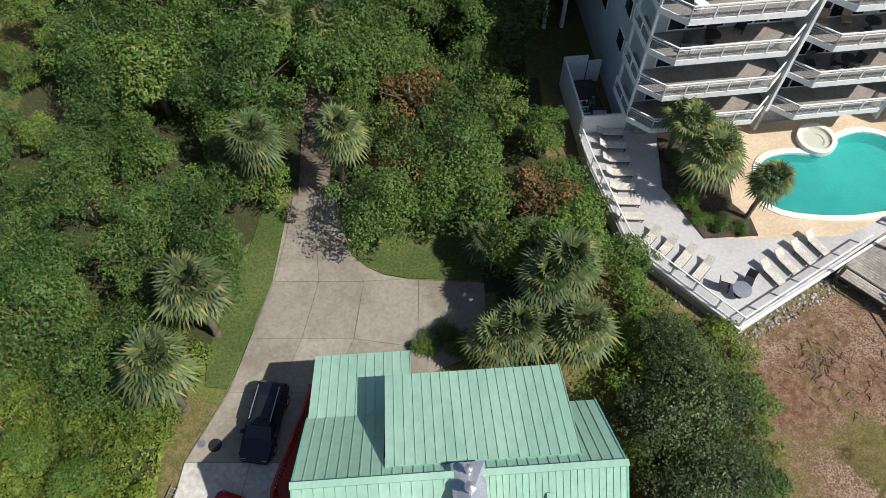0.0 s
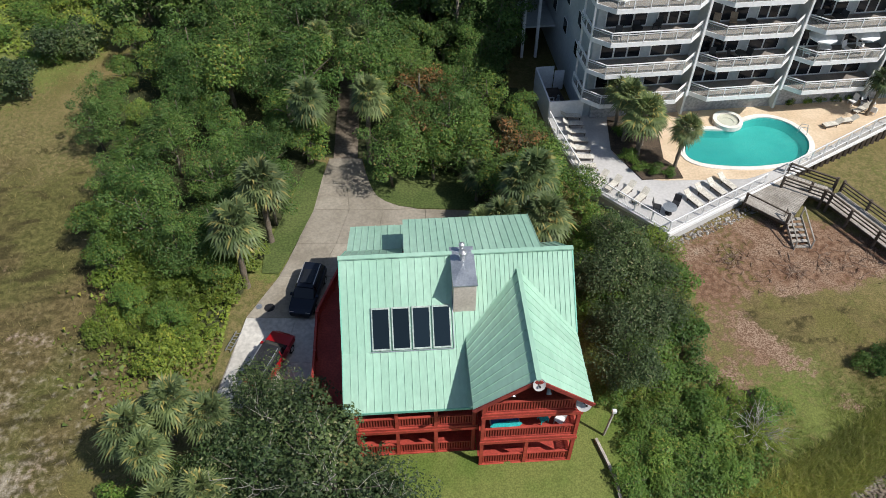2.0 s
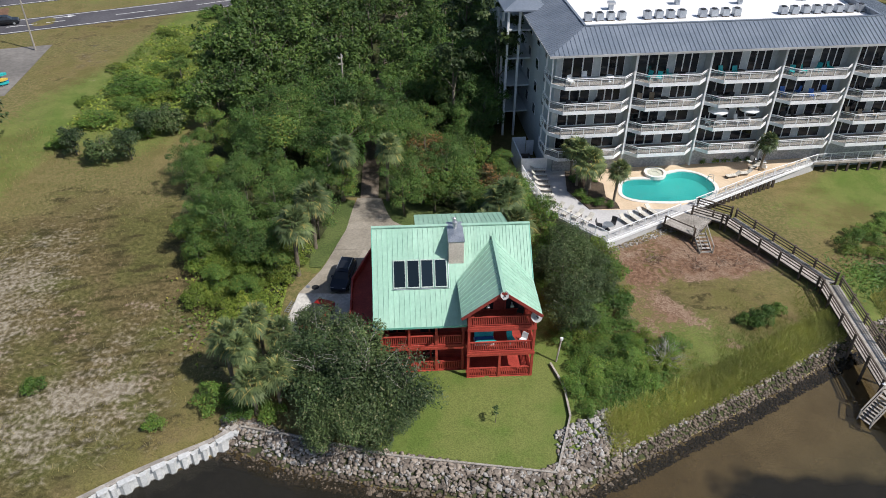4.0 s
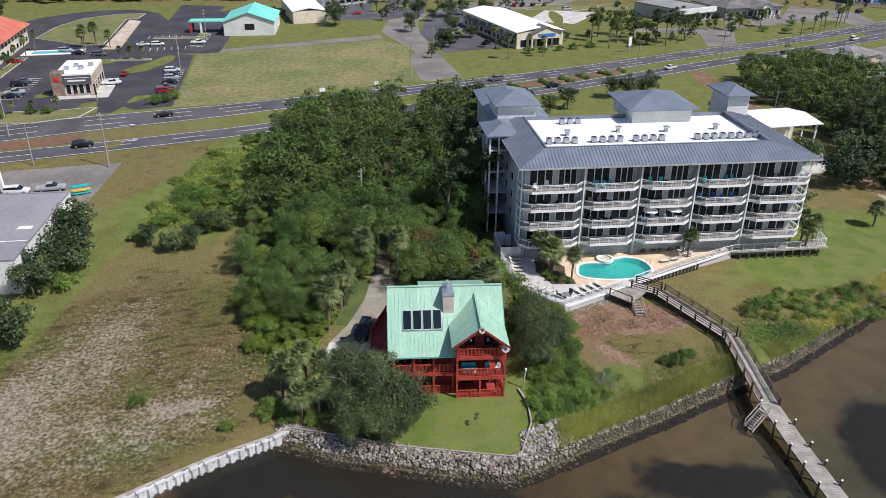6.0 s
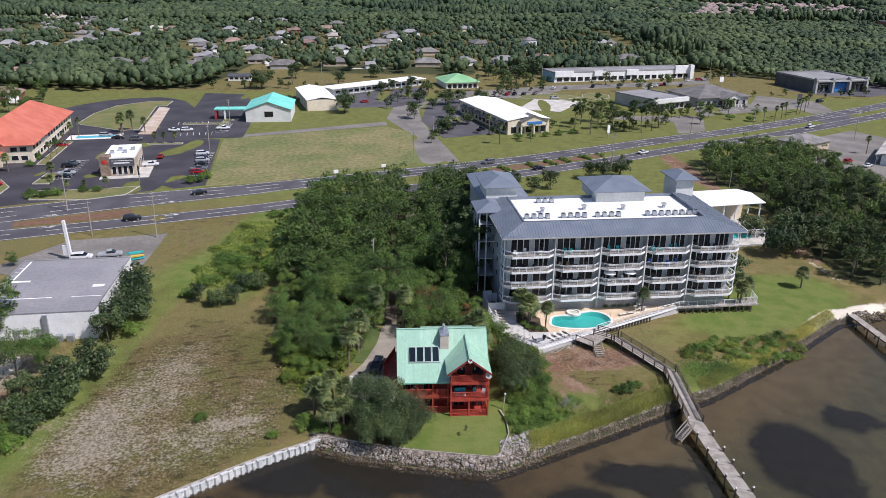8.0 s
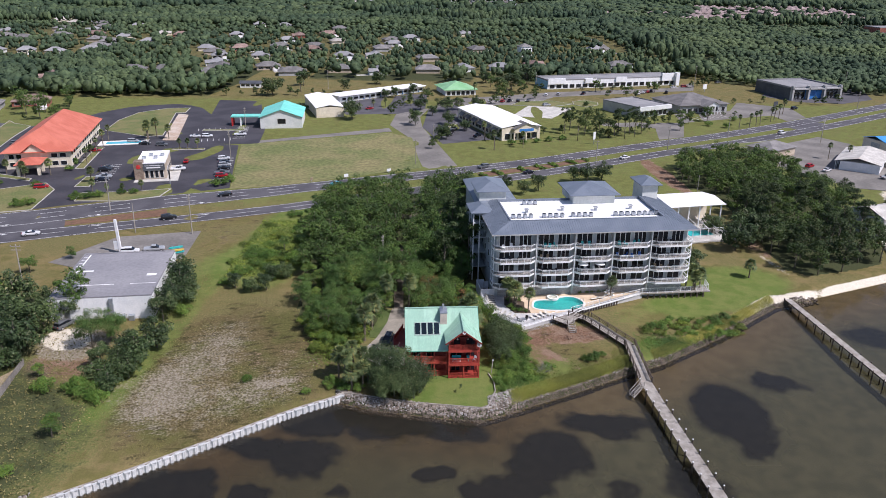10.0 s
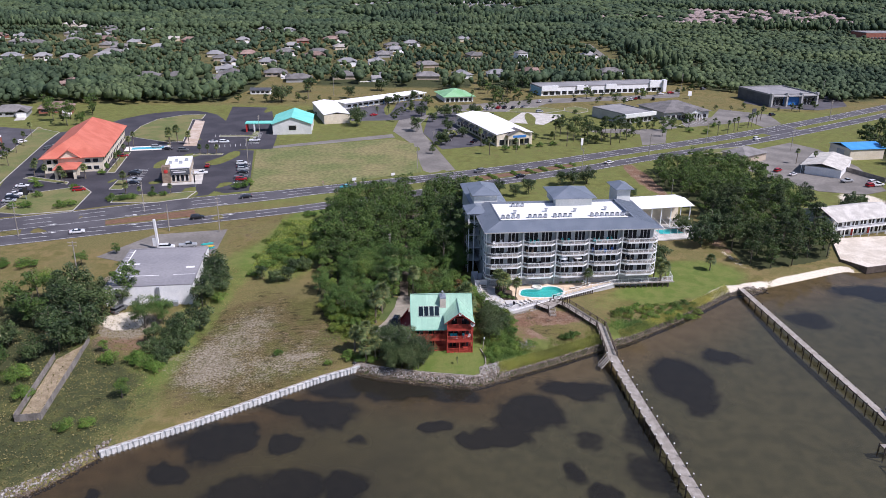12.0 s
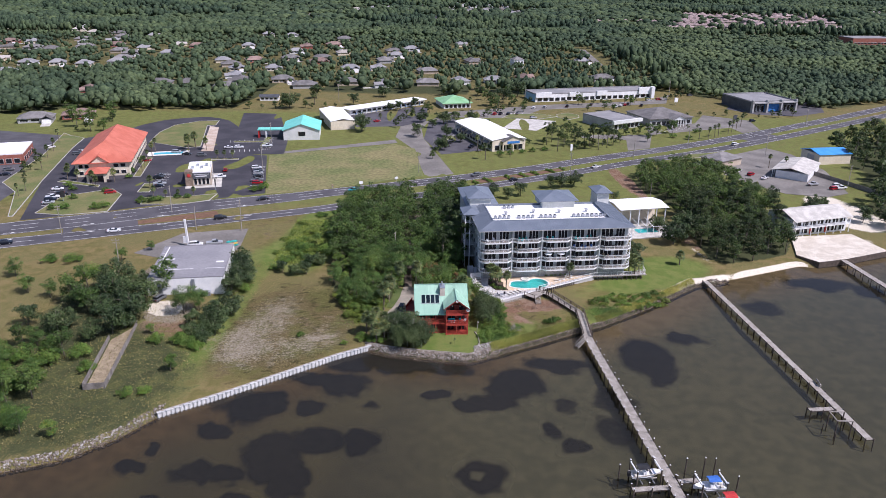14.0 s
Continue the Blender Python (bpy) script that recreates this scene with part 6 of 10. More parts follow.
def balcony(i, f):
    z = FLOORS[f]
    x0, x1 = B0 + i * BAY, B0 + (i + 1) * BAY
    first, last = i == 0, i == 4
    a, b = x0 + (0.0 if not first else -0.9), x1 + (0.0 if not last else 1.0)
    ring = [(a + 0.12, 1.3), (a + 1.5, 0.0), (b - 1.5, 0.0), (b - 0.12, 1.3)]
    back = [(x1 - 0.02 if not last else x1 + 0.9, YW), (x0 + 0.02 if not first else x0 - 0.9, YW)]
    if first:
        ring = [(x0 - 0.9, YW + 1.6)] + ring
        back = [(x1 - 0.02, YW), (x0 - 0.01, YW), (x0 - 0.01, YW + 1.6)]
    if last:
        ring = ring + [(x1 + 0.9, YW + 1.6)]
        back = [(x1 + 0.01, YW + 1.6), (x1 + 0.01, YW), (x0 + 0.02, YW)]
    bal = part("balcony", Geo().slab(ring + back, z - 0.28, z), M_WHITE, condo, "white balcony with a rail and angled ends")
    part("floor_finish", Geo().slab([(p[0] * 0.985 + 0.015 * (a + b) / 2, p[1] + 0.07) for p in ring] + [(p[0], p[1] - 0.01) for p in back], z - 0.01, z + 0.015), M_CONDO_FLOOR, bal, "grey-brown balcony floor")
    fascia, rails = Geo(), Geo()
    for p, q in zip(ring[:-1], ring[1:]):
        fascia.bar((*p, z - 0.1), (*q, z - 0.1), 0.07, 0.42)
        rails.bar((*p, z + 1.06), (*q, z + 1.06), 0.09, 0.08).bar((*p, z + 0.86), (*q, z + 0.86), 0.04, 0.05)
        ln = math.dist(p, q)
        n = max(1, round(ln / 1.55))
        for k in range(n + 1):
            m_ = Vector((*p, 0)).lerp(Vector((*q, 0)), k / n)
            rails.box(m_.x - 0.035, m_.y - 0.035, z, m_.x + 0.035, m_.y + 0.035, z + 1.05)
        part("pane", Geo().bar((*p, z + 0.5), (*q, z + 0.5), 0.015, 0.68), M_PANE, bal, "clear rail pane")
    part("fascia", fascia, M_WHITE, bal)
    part("rail", rails, M_WHITE, bal, "white rail")
    return bal


def glazed(x0, z0, w, h, n, y=YW, name="window"):
    wi = part(name, Geo().box(x0, y - 0.06, z0, x0 + w, y + 0.02, z0 + h), M_WHITE, condo, "white-framed sliding glass door")
    for k in range(n):
        part("pane", Geo().box(x0 + 0.09 + k * w / n, y - 0.10, z0 + 0.12, x0 + (k + 1) * w / n - 0.08, y - 0.055, z0 + h - 0.12), M_DARK_GLASS, wi)
    return wi


for f in range(4):
    for i in range(5):
        balcony(i, f)
        x0 = B0 + i * BAY
        hh = 2.25 if f < 3 else 2.7
        glazed(x0 + 0.7, FLOORS[f] + 0.12, 3.7, hh, 3)
        glazed(x0 + 5.3, FLOORS[f] + 0.12, 2.9, hh, 2 if f < 2 else 3)
for i in range(1, 5):
    x = B0 + i * BAY
    part("party_wall", Geo().box(x - 0.11, 1.15, 3.0, x + 0.11, YW - 0.02, EAVE - 0.15), M_CONDO_WALL, condo, "pale dividing wall between balconies")
    part("column", Geo().box(x - 0.1, 0.95, FLOORS[0] - 0.3, x + 0.1, 1.15, EAVE - 0.12), M_WHITE, condo)
for x in (B0 - 0.75, B1 + 0.75):
    for y in (1.35, YW + 1.5):
        part("column", Geo().box(x - 0.08, y - 0.08, 6.0, x + 0.08, y + 0.08, EAVE - 0.12), M_WHITE, condo)
# side windows
for f in range(4):
    for y in (6.5, 11.0, 15.5, 20.0):
        for x, s in ((B0, -1), (B1, 1)):
            wi = part("window", Geo().box(min(x, x + s * 0.05), y, FLOORS[f] + 0.8, max(x, x + s * 0.05), y + 1.3, FLOORS[f] + 2.2), M_WHITE, condo, "small white-framed side window")
            part("pane", Geo().box(min(x, x + s * 0.08), y + 0.08, FLOORS[f] + 0.88, max(x, x + s * 0.08), y + 1.22, FLOORS[f] + 2.12), M_DARK_GLASS, wi)

# hipped metal roof round a flat white roof
IX0, IX1, IY0, IY1 = 5.0, 41.8, 4.4, 21.2
roof = part("roof", Geo().add([(0, 0, EAVE), (CW, 0, EAVE), (CW, CD, EAVE), (0, CD, EAVE), (IX0, IY0, RIDGE), (IX1, IY0, RIDGE), (IX1, IY1, RIDGE), (IX0, IY1, RIDGE),
                                   (0, 0, EAVE - 0.25), (CW, 0, EAVE - 0.25), (CW, CD, EAVE - 0.25), (0, CD, EAVE - 0.25), (IX0, IY0, FLAT - 0.1), (IX1, IY0, FLAT - 0.1), (IX1, IY1, FLAT - 0.1), (IX0, IY1, FLAT - 0.1)],
                                  [(0, 1, 5, 4), (1, 2, 6, 5), (2, 3, 7, 6), (3, 0, 4, 7), (8, 9, 1, 0), (9, 10, 2, 1), (10, 11, 3, 2), (11, 8, 0, 3), (12, 13, 9, 8), (13, 14, 10, 9), (14, 15, 11, 10), (15, 12, 8, 11),
                                   (4, 5, 13, 12), (5, 6, 14, 13), (6, 7, 15, 14), (7, 4, 12, 15)]), M_CONDO_ROOF, condo, "blue-grey standing-seam metal roof ring")
sm = Geo()
def seams(p0, p1, r0, r1, n):
    p0, p1, r0, r1 = map(Vector, (p0, p1, r0, r1))
    along = (p1 - p0).normalized()
    up = (r0 - p0) - along * (r0 - p0).dot(along)
    L = (p1 - p0).length
    a0, a1 = (r0 - p0).dot(along), (r1 - p0).dot(along)
    for k in range(1, n):
        s = L * k / n
        t = 1.0 if a0 <= s <= a1 else (s / a0 if s < a0 else (L - s) / (L - a1))
        if t > 0.06:
            e = p0 + along * s
            sm.bar(e + Vector((0, 0, 0.03)), e + up * t + Vector((0, 0, 0.03)), 0.05, 0.07)
seams((0, 0, EAVE), (CW, 0, EAVE), (IX0, IY0, RIDGE), (IX1, IY0, RIDGE), 88)
seams((0, CD, EAVE), (0, 0, EAVE), (IX0, IY1, RIDGE), (IX0, IY0, RIDGE), 52)
seams((CW, 0, EAVE), (CW, CD, EAVE), (IX1, IY0, RIDGE), (IX1, IY1, RIDGE), 52)
part("seams", sm, M_CONDO_ROOF, roof)
part("fascia", Geo().box(-0.06, -0.06, EAVE - 0.27, CW + 0.06, 0.02, EAVE - 0.02).box(-0.06, 0.02, EAVE - 0.27, 0.02, CD, EAVE - 0.02).box(CW - 0.02, 0.02, EAVE - 0.27, CW + 0.06, CD, EAVE - 0.02), M_GREYWALL, roof, "grey roof fascia")
part("gutter_edge", Geo().bar((IX0, IY0, RIDGE + 0.04), (IX1, IY0, RIDGE + 0.04), 0.3, 0.1).bar((IX1, IY0, RIDGE + 0.04), (IX1, IY1, RIDGE + 0.04), 0.3, 0.1).bar((IX0, IY1, RIDGE + 0.04), (IX0, IY0, RIDGE + 0.04), 0.3, 0.1), M_CONDO_ROOF, roof)
part("flat_roof", Geo().box(IX0, IY0, FLAT - 0.3, IX1, IY1, FLAT), M_WHITE_ROOF, condo, "bright white flat roof membrane")


def penthouse(x0, y0, x1, y1, zb, ze, zp, over=0.9):
    ph = part("penthouse", Geo().box(x0, y0, zb, x1, y1, ze), M_CONDO_CREAM, condo, "pale stucco rooftop tower")
    part("penthouse_roof", Geo().hip(x0, y0, x1, y1, ze, zp, over), M_CONDO_ROOF, ph, "hipped blue-grey metal roof")
    return ph


penthouse(23.6, 18.0, 34.2, 28.5, 19.5, 22.3, 24.3, 1.1)
penthouse(43.4, 23.2, 47.4, 30.0, 2.0, 23.0, 24.3, 0.9)
# rear wing beyond the north-west corner
part("wing_wall", Geo().box(0.4, 25.0, 1.4, 9.6, 44.0, 19.3), M_CONDO_WALL, condo, "pale blue-grey stucco wing")
part("wing_roof", Geo().hip(0.4, 22.0, 9.6, 44.0, 19.4, 21.6, 0.9), M_CONDO_ROOF, condo, "blue-grey metal roof of the rear wing")
penthouse(0.6, 22.4, 7.4, 30.5, 19.5, 22.4, 24.0, 0.8)
for z in (5.0, 8.8, 12.6, 16.4):
    part("stair_landing", Geo().box(-2.0, 15.0, z, 1.4, 22.0, z + 0.2), M_CONDO_WALL, condo, "open stair landing")
for x, y in ((-1.9, 15.1), (-1.9, 18.5), (-1.9, 21.8), (-0.4, 15.1)):
    part("stair_column", Geo().box(x - 0.14, y - 0.14, 1.4, x + 0.14, y + 0.14, 19.1), M_WHITE, condo)
part("stair_roof", Geo().hip(-2.2, 14.8, 3.0, 22.2, 19.3, 20.6, 0.5), M_CONDO_ROOF, condo, "blue-grey stair roof")

# air conditioners and vents on the flat roof
ac_proto = thing("air_conditioner", CM @ pose(6.4, 8.2, FLAT), "grey rooftop air-conditioning unit on the white roof", "air conditioner", "rooftop units")
part("casing", Geo().box(-0.42, -0.42, 0.12, 0.42, 0.42, 0.95), M_GALV, ac_proto)
part("fan_grille", Geo().tube((0, 0, 0.95), (0, 0, 1.02), 0.34, n=12), M_DARK, ac_proto, "dark fan grille")
part("base_frame", Geo().box(-0.45, -0.4, 0, 0.45, -0.25, 0.12).box(-0.45, 0.25, 0, 0.45, 0.4, 0.12), M_WOOD_DARK, ac_proto)
for x, y in [(6.4 + 1.4 * k, 8.2) for k in range(1, 4)] + [(13.8 + 1.45 * k, 8.2) for k in range(4)] + [(20.8 + 1.45 * k, 8.2) for k in range(4)] + [(31.2 + 1.45 * k, 8.2) for k in range(8)] + [(11.2 + 1.4 * k, 18.6) for k in range(3)]:
    copy_thing(ac_proto, CM @ pose(x, y, FLAT, 0, 0, (x * 7) % 5))
for x, y in ((10.4, 12.0), (19.5, 13.2), (27.6, 12.6), (36.6, 13.2)):
    v = thing("roof_vent", CM @ pose(x, y, FLAT), "small metal roof vent with a hood", "vent", "roof vents")
    part("duct", Geo().box(-0.28, -0.28, 0, 0.28, 0.28, 0.7), M_GALV, v)
    part("hood", Geo().box(-0.45, -0.45, 0.75, 0.45, 0.45, 1.0), M_STEEL, v)


# balcony furniture
def balcony_chair(mat_, label):
    c = thing("balcony_chair", Matrix(), label, "chair", "balcony chairs")
    part("seat", Geo().box(-0.3, -0.3, 0.36, 0.3, 0.3, 0.44), mat_, c)
    part("backrest", Geo().sheet((-0.3, 0.28, 0.42), (0.3, 0.28, 0.42), (0.3, 0.46, 1.02), (-0.3, 0.46, 1.02), 0.05), mat_, c)
    for a in (-0.26, 0.26):
        for b in (-0.26, 0.26):
            part("leg", Geo().box(a - 0.025, b - 0.025, 0, a + 0.025, b + 0.025, 0.38), mat_, c)
    return c


def balcony_table(mat_, label):
    t = thing("balcony_table", Matrix(), label, "table", "balcony tables")
    part("tabletop", Geo().tube((0, 0, 0.68), (0, 0, 0.72), 0.5, n=14), mat_, t)
    part("pedestal", Geo().tube((0, 0, 0), (0, 0, 0.68), 0.05).tube((0, 0, 0), (0, 0, 0.03), 0.25, n=10), mat_, t)
    return t


chairs = [balcony_chair(M_DARK, "dark metal chair on a balcony"), balcony_chair(M_WHITE, "white plastic chair on a balcony"), balcony_chair(M_TEAL, "teal plastic chair on a balcony"), balcony_chair(M_BLUE, "blue plastic chair on a balcony"), balcony_chair(M_WOOD_TAN, "tan wicker chair on a balcony")]
tables = [balcony_table(M_DARK, "round dark balcony table"), balcony_table(M_WHITE, "round white balcony table")]
rr = random.Random(8)
used_c, used_t = set(), set()
for f in range(4):
    for i in range(5):
        k = rr.choice([0, 0, 0, 1, 2, 4, 1])
        if (i, f) == (3, 2):
            k = 3
        if (f, i) in ((0, 0), (1, 0), (0, 1)) or (f == 0 and rr.random() < 0.3):
            continue
        x0 = B0 + i * BAY
        for j in range(rr.choice([2, 3, 4])):
            m_ = CM @ pose(x0 + 1.6 + 1.7 * j + rr.uniform(-0.4, 0.4), rr.uniform(0.8, 2.3), FLOORS[f] + 0.016, 0, 0, rr.uniform(-60, 60))
            if k not in used_c:
                chairs[k].matrix_basis = m_
                used_c.add(k)
            else:
                copy_thing(chairs[k], m_)
        if rr.random() < 0.7:
            q = 0 if k != 1 else 1
            m_ = CM @ pose(x0 + rr.uniform(2.5, 6.5), 1.3, FLOORS[f] + 0.016)
            if q not in used_t:
                tables[q].matrix_basis = m_
                used_t.add(q)
            else:
                copy_thing(tables[q], m_)
for x in (B0 + 2 * BAY + 2.2, B0 + 2 * BAY + 6.2):
    u = thing("patio_umbrella", CM @ pose(x, 1.1, FLOORS[1] + 0.016), "open white patio umbrella on a balcony", "umbrella", "balcony umbrellas")
    part("pole", Geo().tube((0, 0, 0), (0, 0, 2.35), 0.03), M_STEEL, u)
    cn = Geo()
    cn.add([(0, 0, 2.4)] + [(1.25 * math.cos(a), 1.25 * math.sin(a), 1.95) for a in [math.pi / 4 * k for k in range(8)]] + [(1.23 * math.cos(a), 1.23 * math.sin(a), 1.83) for a in [math.pi / 4 * k for k in range(8)]],
           [(0, 1 + k, 1 + (k + 1) % 8) for k in range(8)] + [(1 + k, 9 + k, 9 + (k + 1) % 8, 1 + (k + 1) % 8) for k in range(8)])
    part("canopy", cn, M_WHITE, u, "white fabric canopy")
    part("base", Geo().tube((0, 0, 0), (0, 0, 0.08), 0.28, n=10), M_DARK, u)

# ---- pool terrace ----
deck_poly = [(9.85, 35.8), (10.2, 32.9), (12.0, 26.4), (18.2, 20.2), (25.6, 24.9), (32.2, 29.2), (40.0, 34.2), (48.6, 38.9), (48.0, 42.0), (28.0, 39.2), (14.8, 37.4), (14.8, 36.3)]
POOL = smooth_line([(21.7, 30.7), (22.4, 33.2), (24.3, 34.0), (26.7, 34.0), (28.2, 35.3), (30.4, 36.0), (32.6, 34.9), (33.5, 32.2), (31.9, 29.7), (27.8, 28.6), (23.6, 28.8), (21.9, 29.7), (21.7, 30.7)], 0.5)[:-1]
PC = POOL.mean(axis=0)
if np.sum(POOL[:, 0] * np.roll(POOL[:, 1], -1) - POOL[:, 1] * np.roll(POOL[:, 0], -1)) < 0:
    POOL = POOL[::-1]


def ring_band(inner, outer, z, low):
    g = Geo()
    n = len(inner)
    p = [(*a, z) for a in inner] + [(*a, z) for a in outer] + [(*a, low) for a in inner] + [(*a, low) for a in outer]
    f = [(i, n + i, n + (i + 1) % n, (i + 1) % n) for i in range(n)]
    f += [(i, (i + 1) % n, 2 * n + (i + 1) % n, 2 * n + i) for i in range(n)] + [(n + i, 3 * n + i, 3 * n + (i + 1) % n, n + (i + 1) % n) for i in range(n)]
    return g.add(p, f)


deck_pts = [(x, y) for x, y in deck_poly] + [tuple(p) for p in POOL]
n_d, n_all = len(deck_poly), len(deck_poly) + len(POOL)
tops = tessellate_polygon([[Vector((x, y, 0)) for x, y in deck_poly], [Vector((*p, 0)) for p in POOL]])
deck_g = Geo().add([(*p, DZ) for p in deck_pts] + [(*p, 0.9) for p in deck_pts],
                   [tuple(t) for t in tops] + [(i, n_all + i, n_all + (i + 1) % n_d, (i + 1) % n_d) for i in range(n_d)])
deck = single("terrace", deck_g, M_DECK, "pale grey concrete pool terrace", "terrace", kind="structure")
part("edge_band", Geo().bar((12.0, 26.4, DZ - 0.12), (18.2, 20.2, DZ - 0.12), 0.16, 0.3).bar((18.2, 20.2, DZ - 0.12), (48.6, 38.9, DZ - 0.12), 0.16, 0.3), M_WHITE, deck, "white terrace edge")
tang = np.roll(POOL, -1, 0) - np.roll(POOL, 1, 0)
out = np.stack([tang[:, 1], -tang[:, 0]], -1) / np.linalg.norm(tang, axis=1)[:, None]
# tan paving round the pool, laid with the basin left open
TAN = [(15.6, 36.9), (15.2, 33.0), (15.2, 30.6), (17.4, 26.7), (20.8, 26.8), (26.5, 27.0), (32.0, 29.6), (39.8, 34.6), (47.6, 39.2), (47.4, 41.6), (28.0, 38.9)]
n_p = len(POOL)
angs = np.arctan2(POOL[:, 1] - PC[1], POOL[:, 0] - PC[0])
outer = []
for a in angs:
    ray = np.array([math.cos(a), math.sin(a)])
    best = 3.0
    for p, q in zip(TAN, TAN[1:] + TAN[:1]):
        e = np.array(q) - np.array(p)
        det = ray[0] * -e[1] + ray[1] * e[0]
        if abs(det) > 1e-9:
            r_ = np.array(p) - PC
            t = (r_[0] * -e[1] + r_[1] * e[0]) / det
            s = (ray[0] * r_[1] - ray[1] * r_[0]) / det
            if t > 0 and -1e-6 <= s <= 1 + 1e-6:
                best = max(best, t) if best == 3.0 else best
    outer.append(PC + ray * best)
paving = single("paving", ring_band(POOL + out * 0.02, np.array(outer), DZ + 0.02, DZ - 0.4), M_DECK_TAN, "tan textured paving round the pool", "paving", kind="structure")
pool = thing("swimming_pool", pose(0, 0, 0), "kidney-shaped turquoise swimming pool with pale coping", "swimming pool")
part("coping", ring_band(POOL - out * 0.05, POOL + out * 0.42, DZ + 0.1, DZ - 0.5), M_COPING, pool, "pale rounded coping")
rim, sole = POOL - out * 0.02, PC + (POOL - PC) * 0.93
basin = Geo().add([(*p, DZ + 0.06) for p in rim] + [(*p, DZ - 0.8) for p in sole], [(i, (i + 1) % n_p, n_p + (i + 1) % n_p, n_p + i) for i in range(n_p)] + [tuple(range(n_p, 2 * n_p))])
part("basin", basin, M_POOL_TILE, pool, "turquoise plaster basin")
part("water", Geo().add([(*p, DZ - 0.06) for p in POOL - out * 0.03], [tuple(range(n_p))]), M_POOL_WATER, pool, "clear turquoise water")
spa = thing("spa", pose(26.7, 35.1, DZ), "round raised spa with pale coping beside the pool", "spa")
circ = lambda r: np.array([[r * math.cos(2 * math.pi * i / 24), r * math.sin(2 * math.pi * i / 24)] for i in range(24)])
part("wall", ring_band(circ(1.05), circ(1.4), 0.42, 0.0), M_COPING, spa, "pale round rim")
part("seat", ring_band(circ(0.6), circ(1.05), 0.2, 0.0), M_COPING, spa)
part("water", Geo().add([(*p, 0.28) for p in circ(1.05)], [tuple(range(24))]), clear("spa_water", (0.92, 0.95, 0.9), (0.6, 0.6, 0.52), 0.3), spa, "shallow clear water")
part("floor", Geo().add([(*p, 0.1) for p in circ(1.05)], [tuple(range(24))]), M_COPING, spa)
# ladder rails at the deep end
ld = thing("pool_ladder", pose(33.2, 33.6, DZ, 0, 0, -20), "bright metal pool ladder rails", "pool ladder")
for yy in (-0.25, 0.25):
    part("rail", Geo().tube((0.5, yy, 0), (0.4, yy, 0.8), 0.03).tube((0.4, yy, 0.8), (-0.2, yy, 0.8), 0.03).tube((-0.2, yy, 0.8), (-0.35, yy, 0.05), 0.03), M_STEEL, ld)
# planting bed with palms
BED = [(15.4, 35.4), (15.1, 31.0), (17.2, 26.8), (20.8, 27.0), (20.6, 28.4), (19.6, 29.6), (19.8, 32.6), (18.0, 34.6)]
single("planting_bed", Geo().slab(BED, DZ - 0.1, DZ + 0.1), surf("dark_mulch", (0.05, 0.038, 0.026), (0.085, 0.062, 0.042), 1.0, 0.95, grain=0.3), "dark mulched planting bed in the terrace", "planting bed", kind="structure")
for x, y, k, s in ((16.4, 32.2, 0, 0.95), (17.3, 30.2, 2, 1.15), (20.3, 28.4, 0, 0.85), (15.9, 34.0, 0, 0.9), (17.9, 31.6, 2, 1.0)):
    palm(x, y, k, s, "cabbage palm in the terrace planting bed", "terrace palms", DZ + 0.05)
for x, y, s in ((16.6, 29.4, 0.5), (18.4, 27.9, 0.45), (16.2, 33.2, 0.4), (18.6, 33.6, 0.4), (19.6, 27.5, 0.35), (17.2, 28.2, 0.42)):
    tree("bush", x, y, s, "terrace shrubs", "low clipped shrub in a mulched bed", DZ)
for k in range(5):
    tree("bush", 33.5 + 1.5 * k, 38.2 + 0.15 * k, 0.33, "terrace shrubs", "low leafy plants against the building", DZ)
palm(40.4, 36.4, 0, 0.8, "cabbage palm on the pool terrace", "terrace palms", DZ)


def rail_fence(pts, z, h, name, label, every=1.8, pane=True, zs=None):
    """A white rail fence on a line of points: posts, rails and clear panes, each section a part."""
    ob = thing(name, Matrix(), label, "fence")
    k0 = 0
    for (p, q) in zip(pts[:-1], pts[1:]):
        n = max(1, round(math.dist(p, q) / every))
        for k in range(n):
            a, b = Vector((*p, z)).lerp(Vector((*q, z)), k / n), Vector((*p, z)).lerp(Vector((*q, z)), (k + 1) / n)
            up = Vector((0, 0, 1))
            part("post", Geo().box(a.x - 0.05, a.y - 0.05, z - 0.3, a.x + 0.05, a.y + 0.05, z + h + 0.04), M_WHITE, ob)
            sec = part("top_rail", Geo().bar(a + up * h, b + up * h, 0.09, 0.07), M_WHITE, ob)
            part("bottom_rail", Geo().bar(a + up * 0.12, b + up * 0.12, 0.06, 0.06), M_WHITE, ob)
            pk = Geo()
            m_ = int((b - a).length / 0.14)
            for j in range(m_):
                c = a.lerp(b, (j + 0.5) / m_)
                pk.bar(c + up * 0.12, c + up * h, 0.014, 0.014)
            tagged(part("picket_infill", pk, M_WHITE, sec), kind="stuff")
    a = pts[-1]
    part("post", Geo().box(a[0] - 0.05, a[1] - 0.05, z - 0.3, a[0] + 0.05, a[1] + 0.05, z + h + 0.04), M_WHITE, ob)
    return ob


rail_fence([(9.9, 35.2), (10.4, 32.8), (12.15, 26.5), (18.2, 20.4), (27.6, 26.3)], DZ, 1.15, "terrace_fence", "white metal rail fence round the pool terrace")
rail_fence([(29.8, 27.7), (40.0, 34.1), (48.5, 38.7), (58.0, 40.0), (60.5, 40.3)], DZ, 1.15, "terrace_fence", "white metal rail fence along the terrace edge")
rail_fence([(62.0, 40.6), (65.0, 41.0), (65.2, 44.5)], DZ, 1.4, "terrace_fence", "white boarded fence at the terrace end")
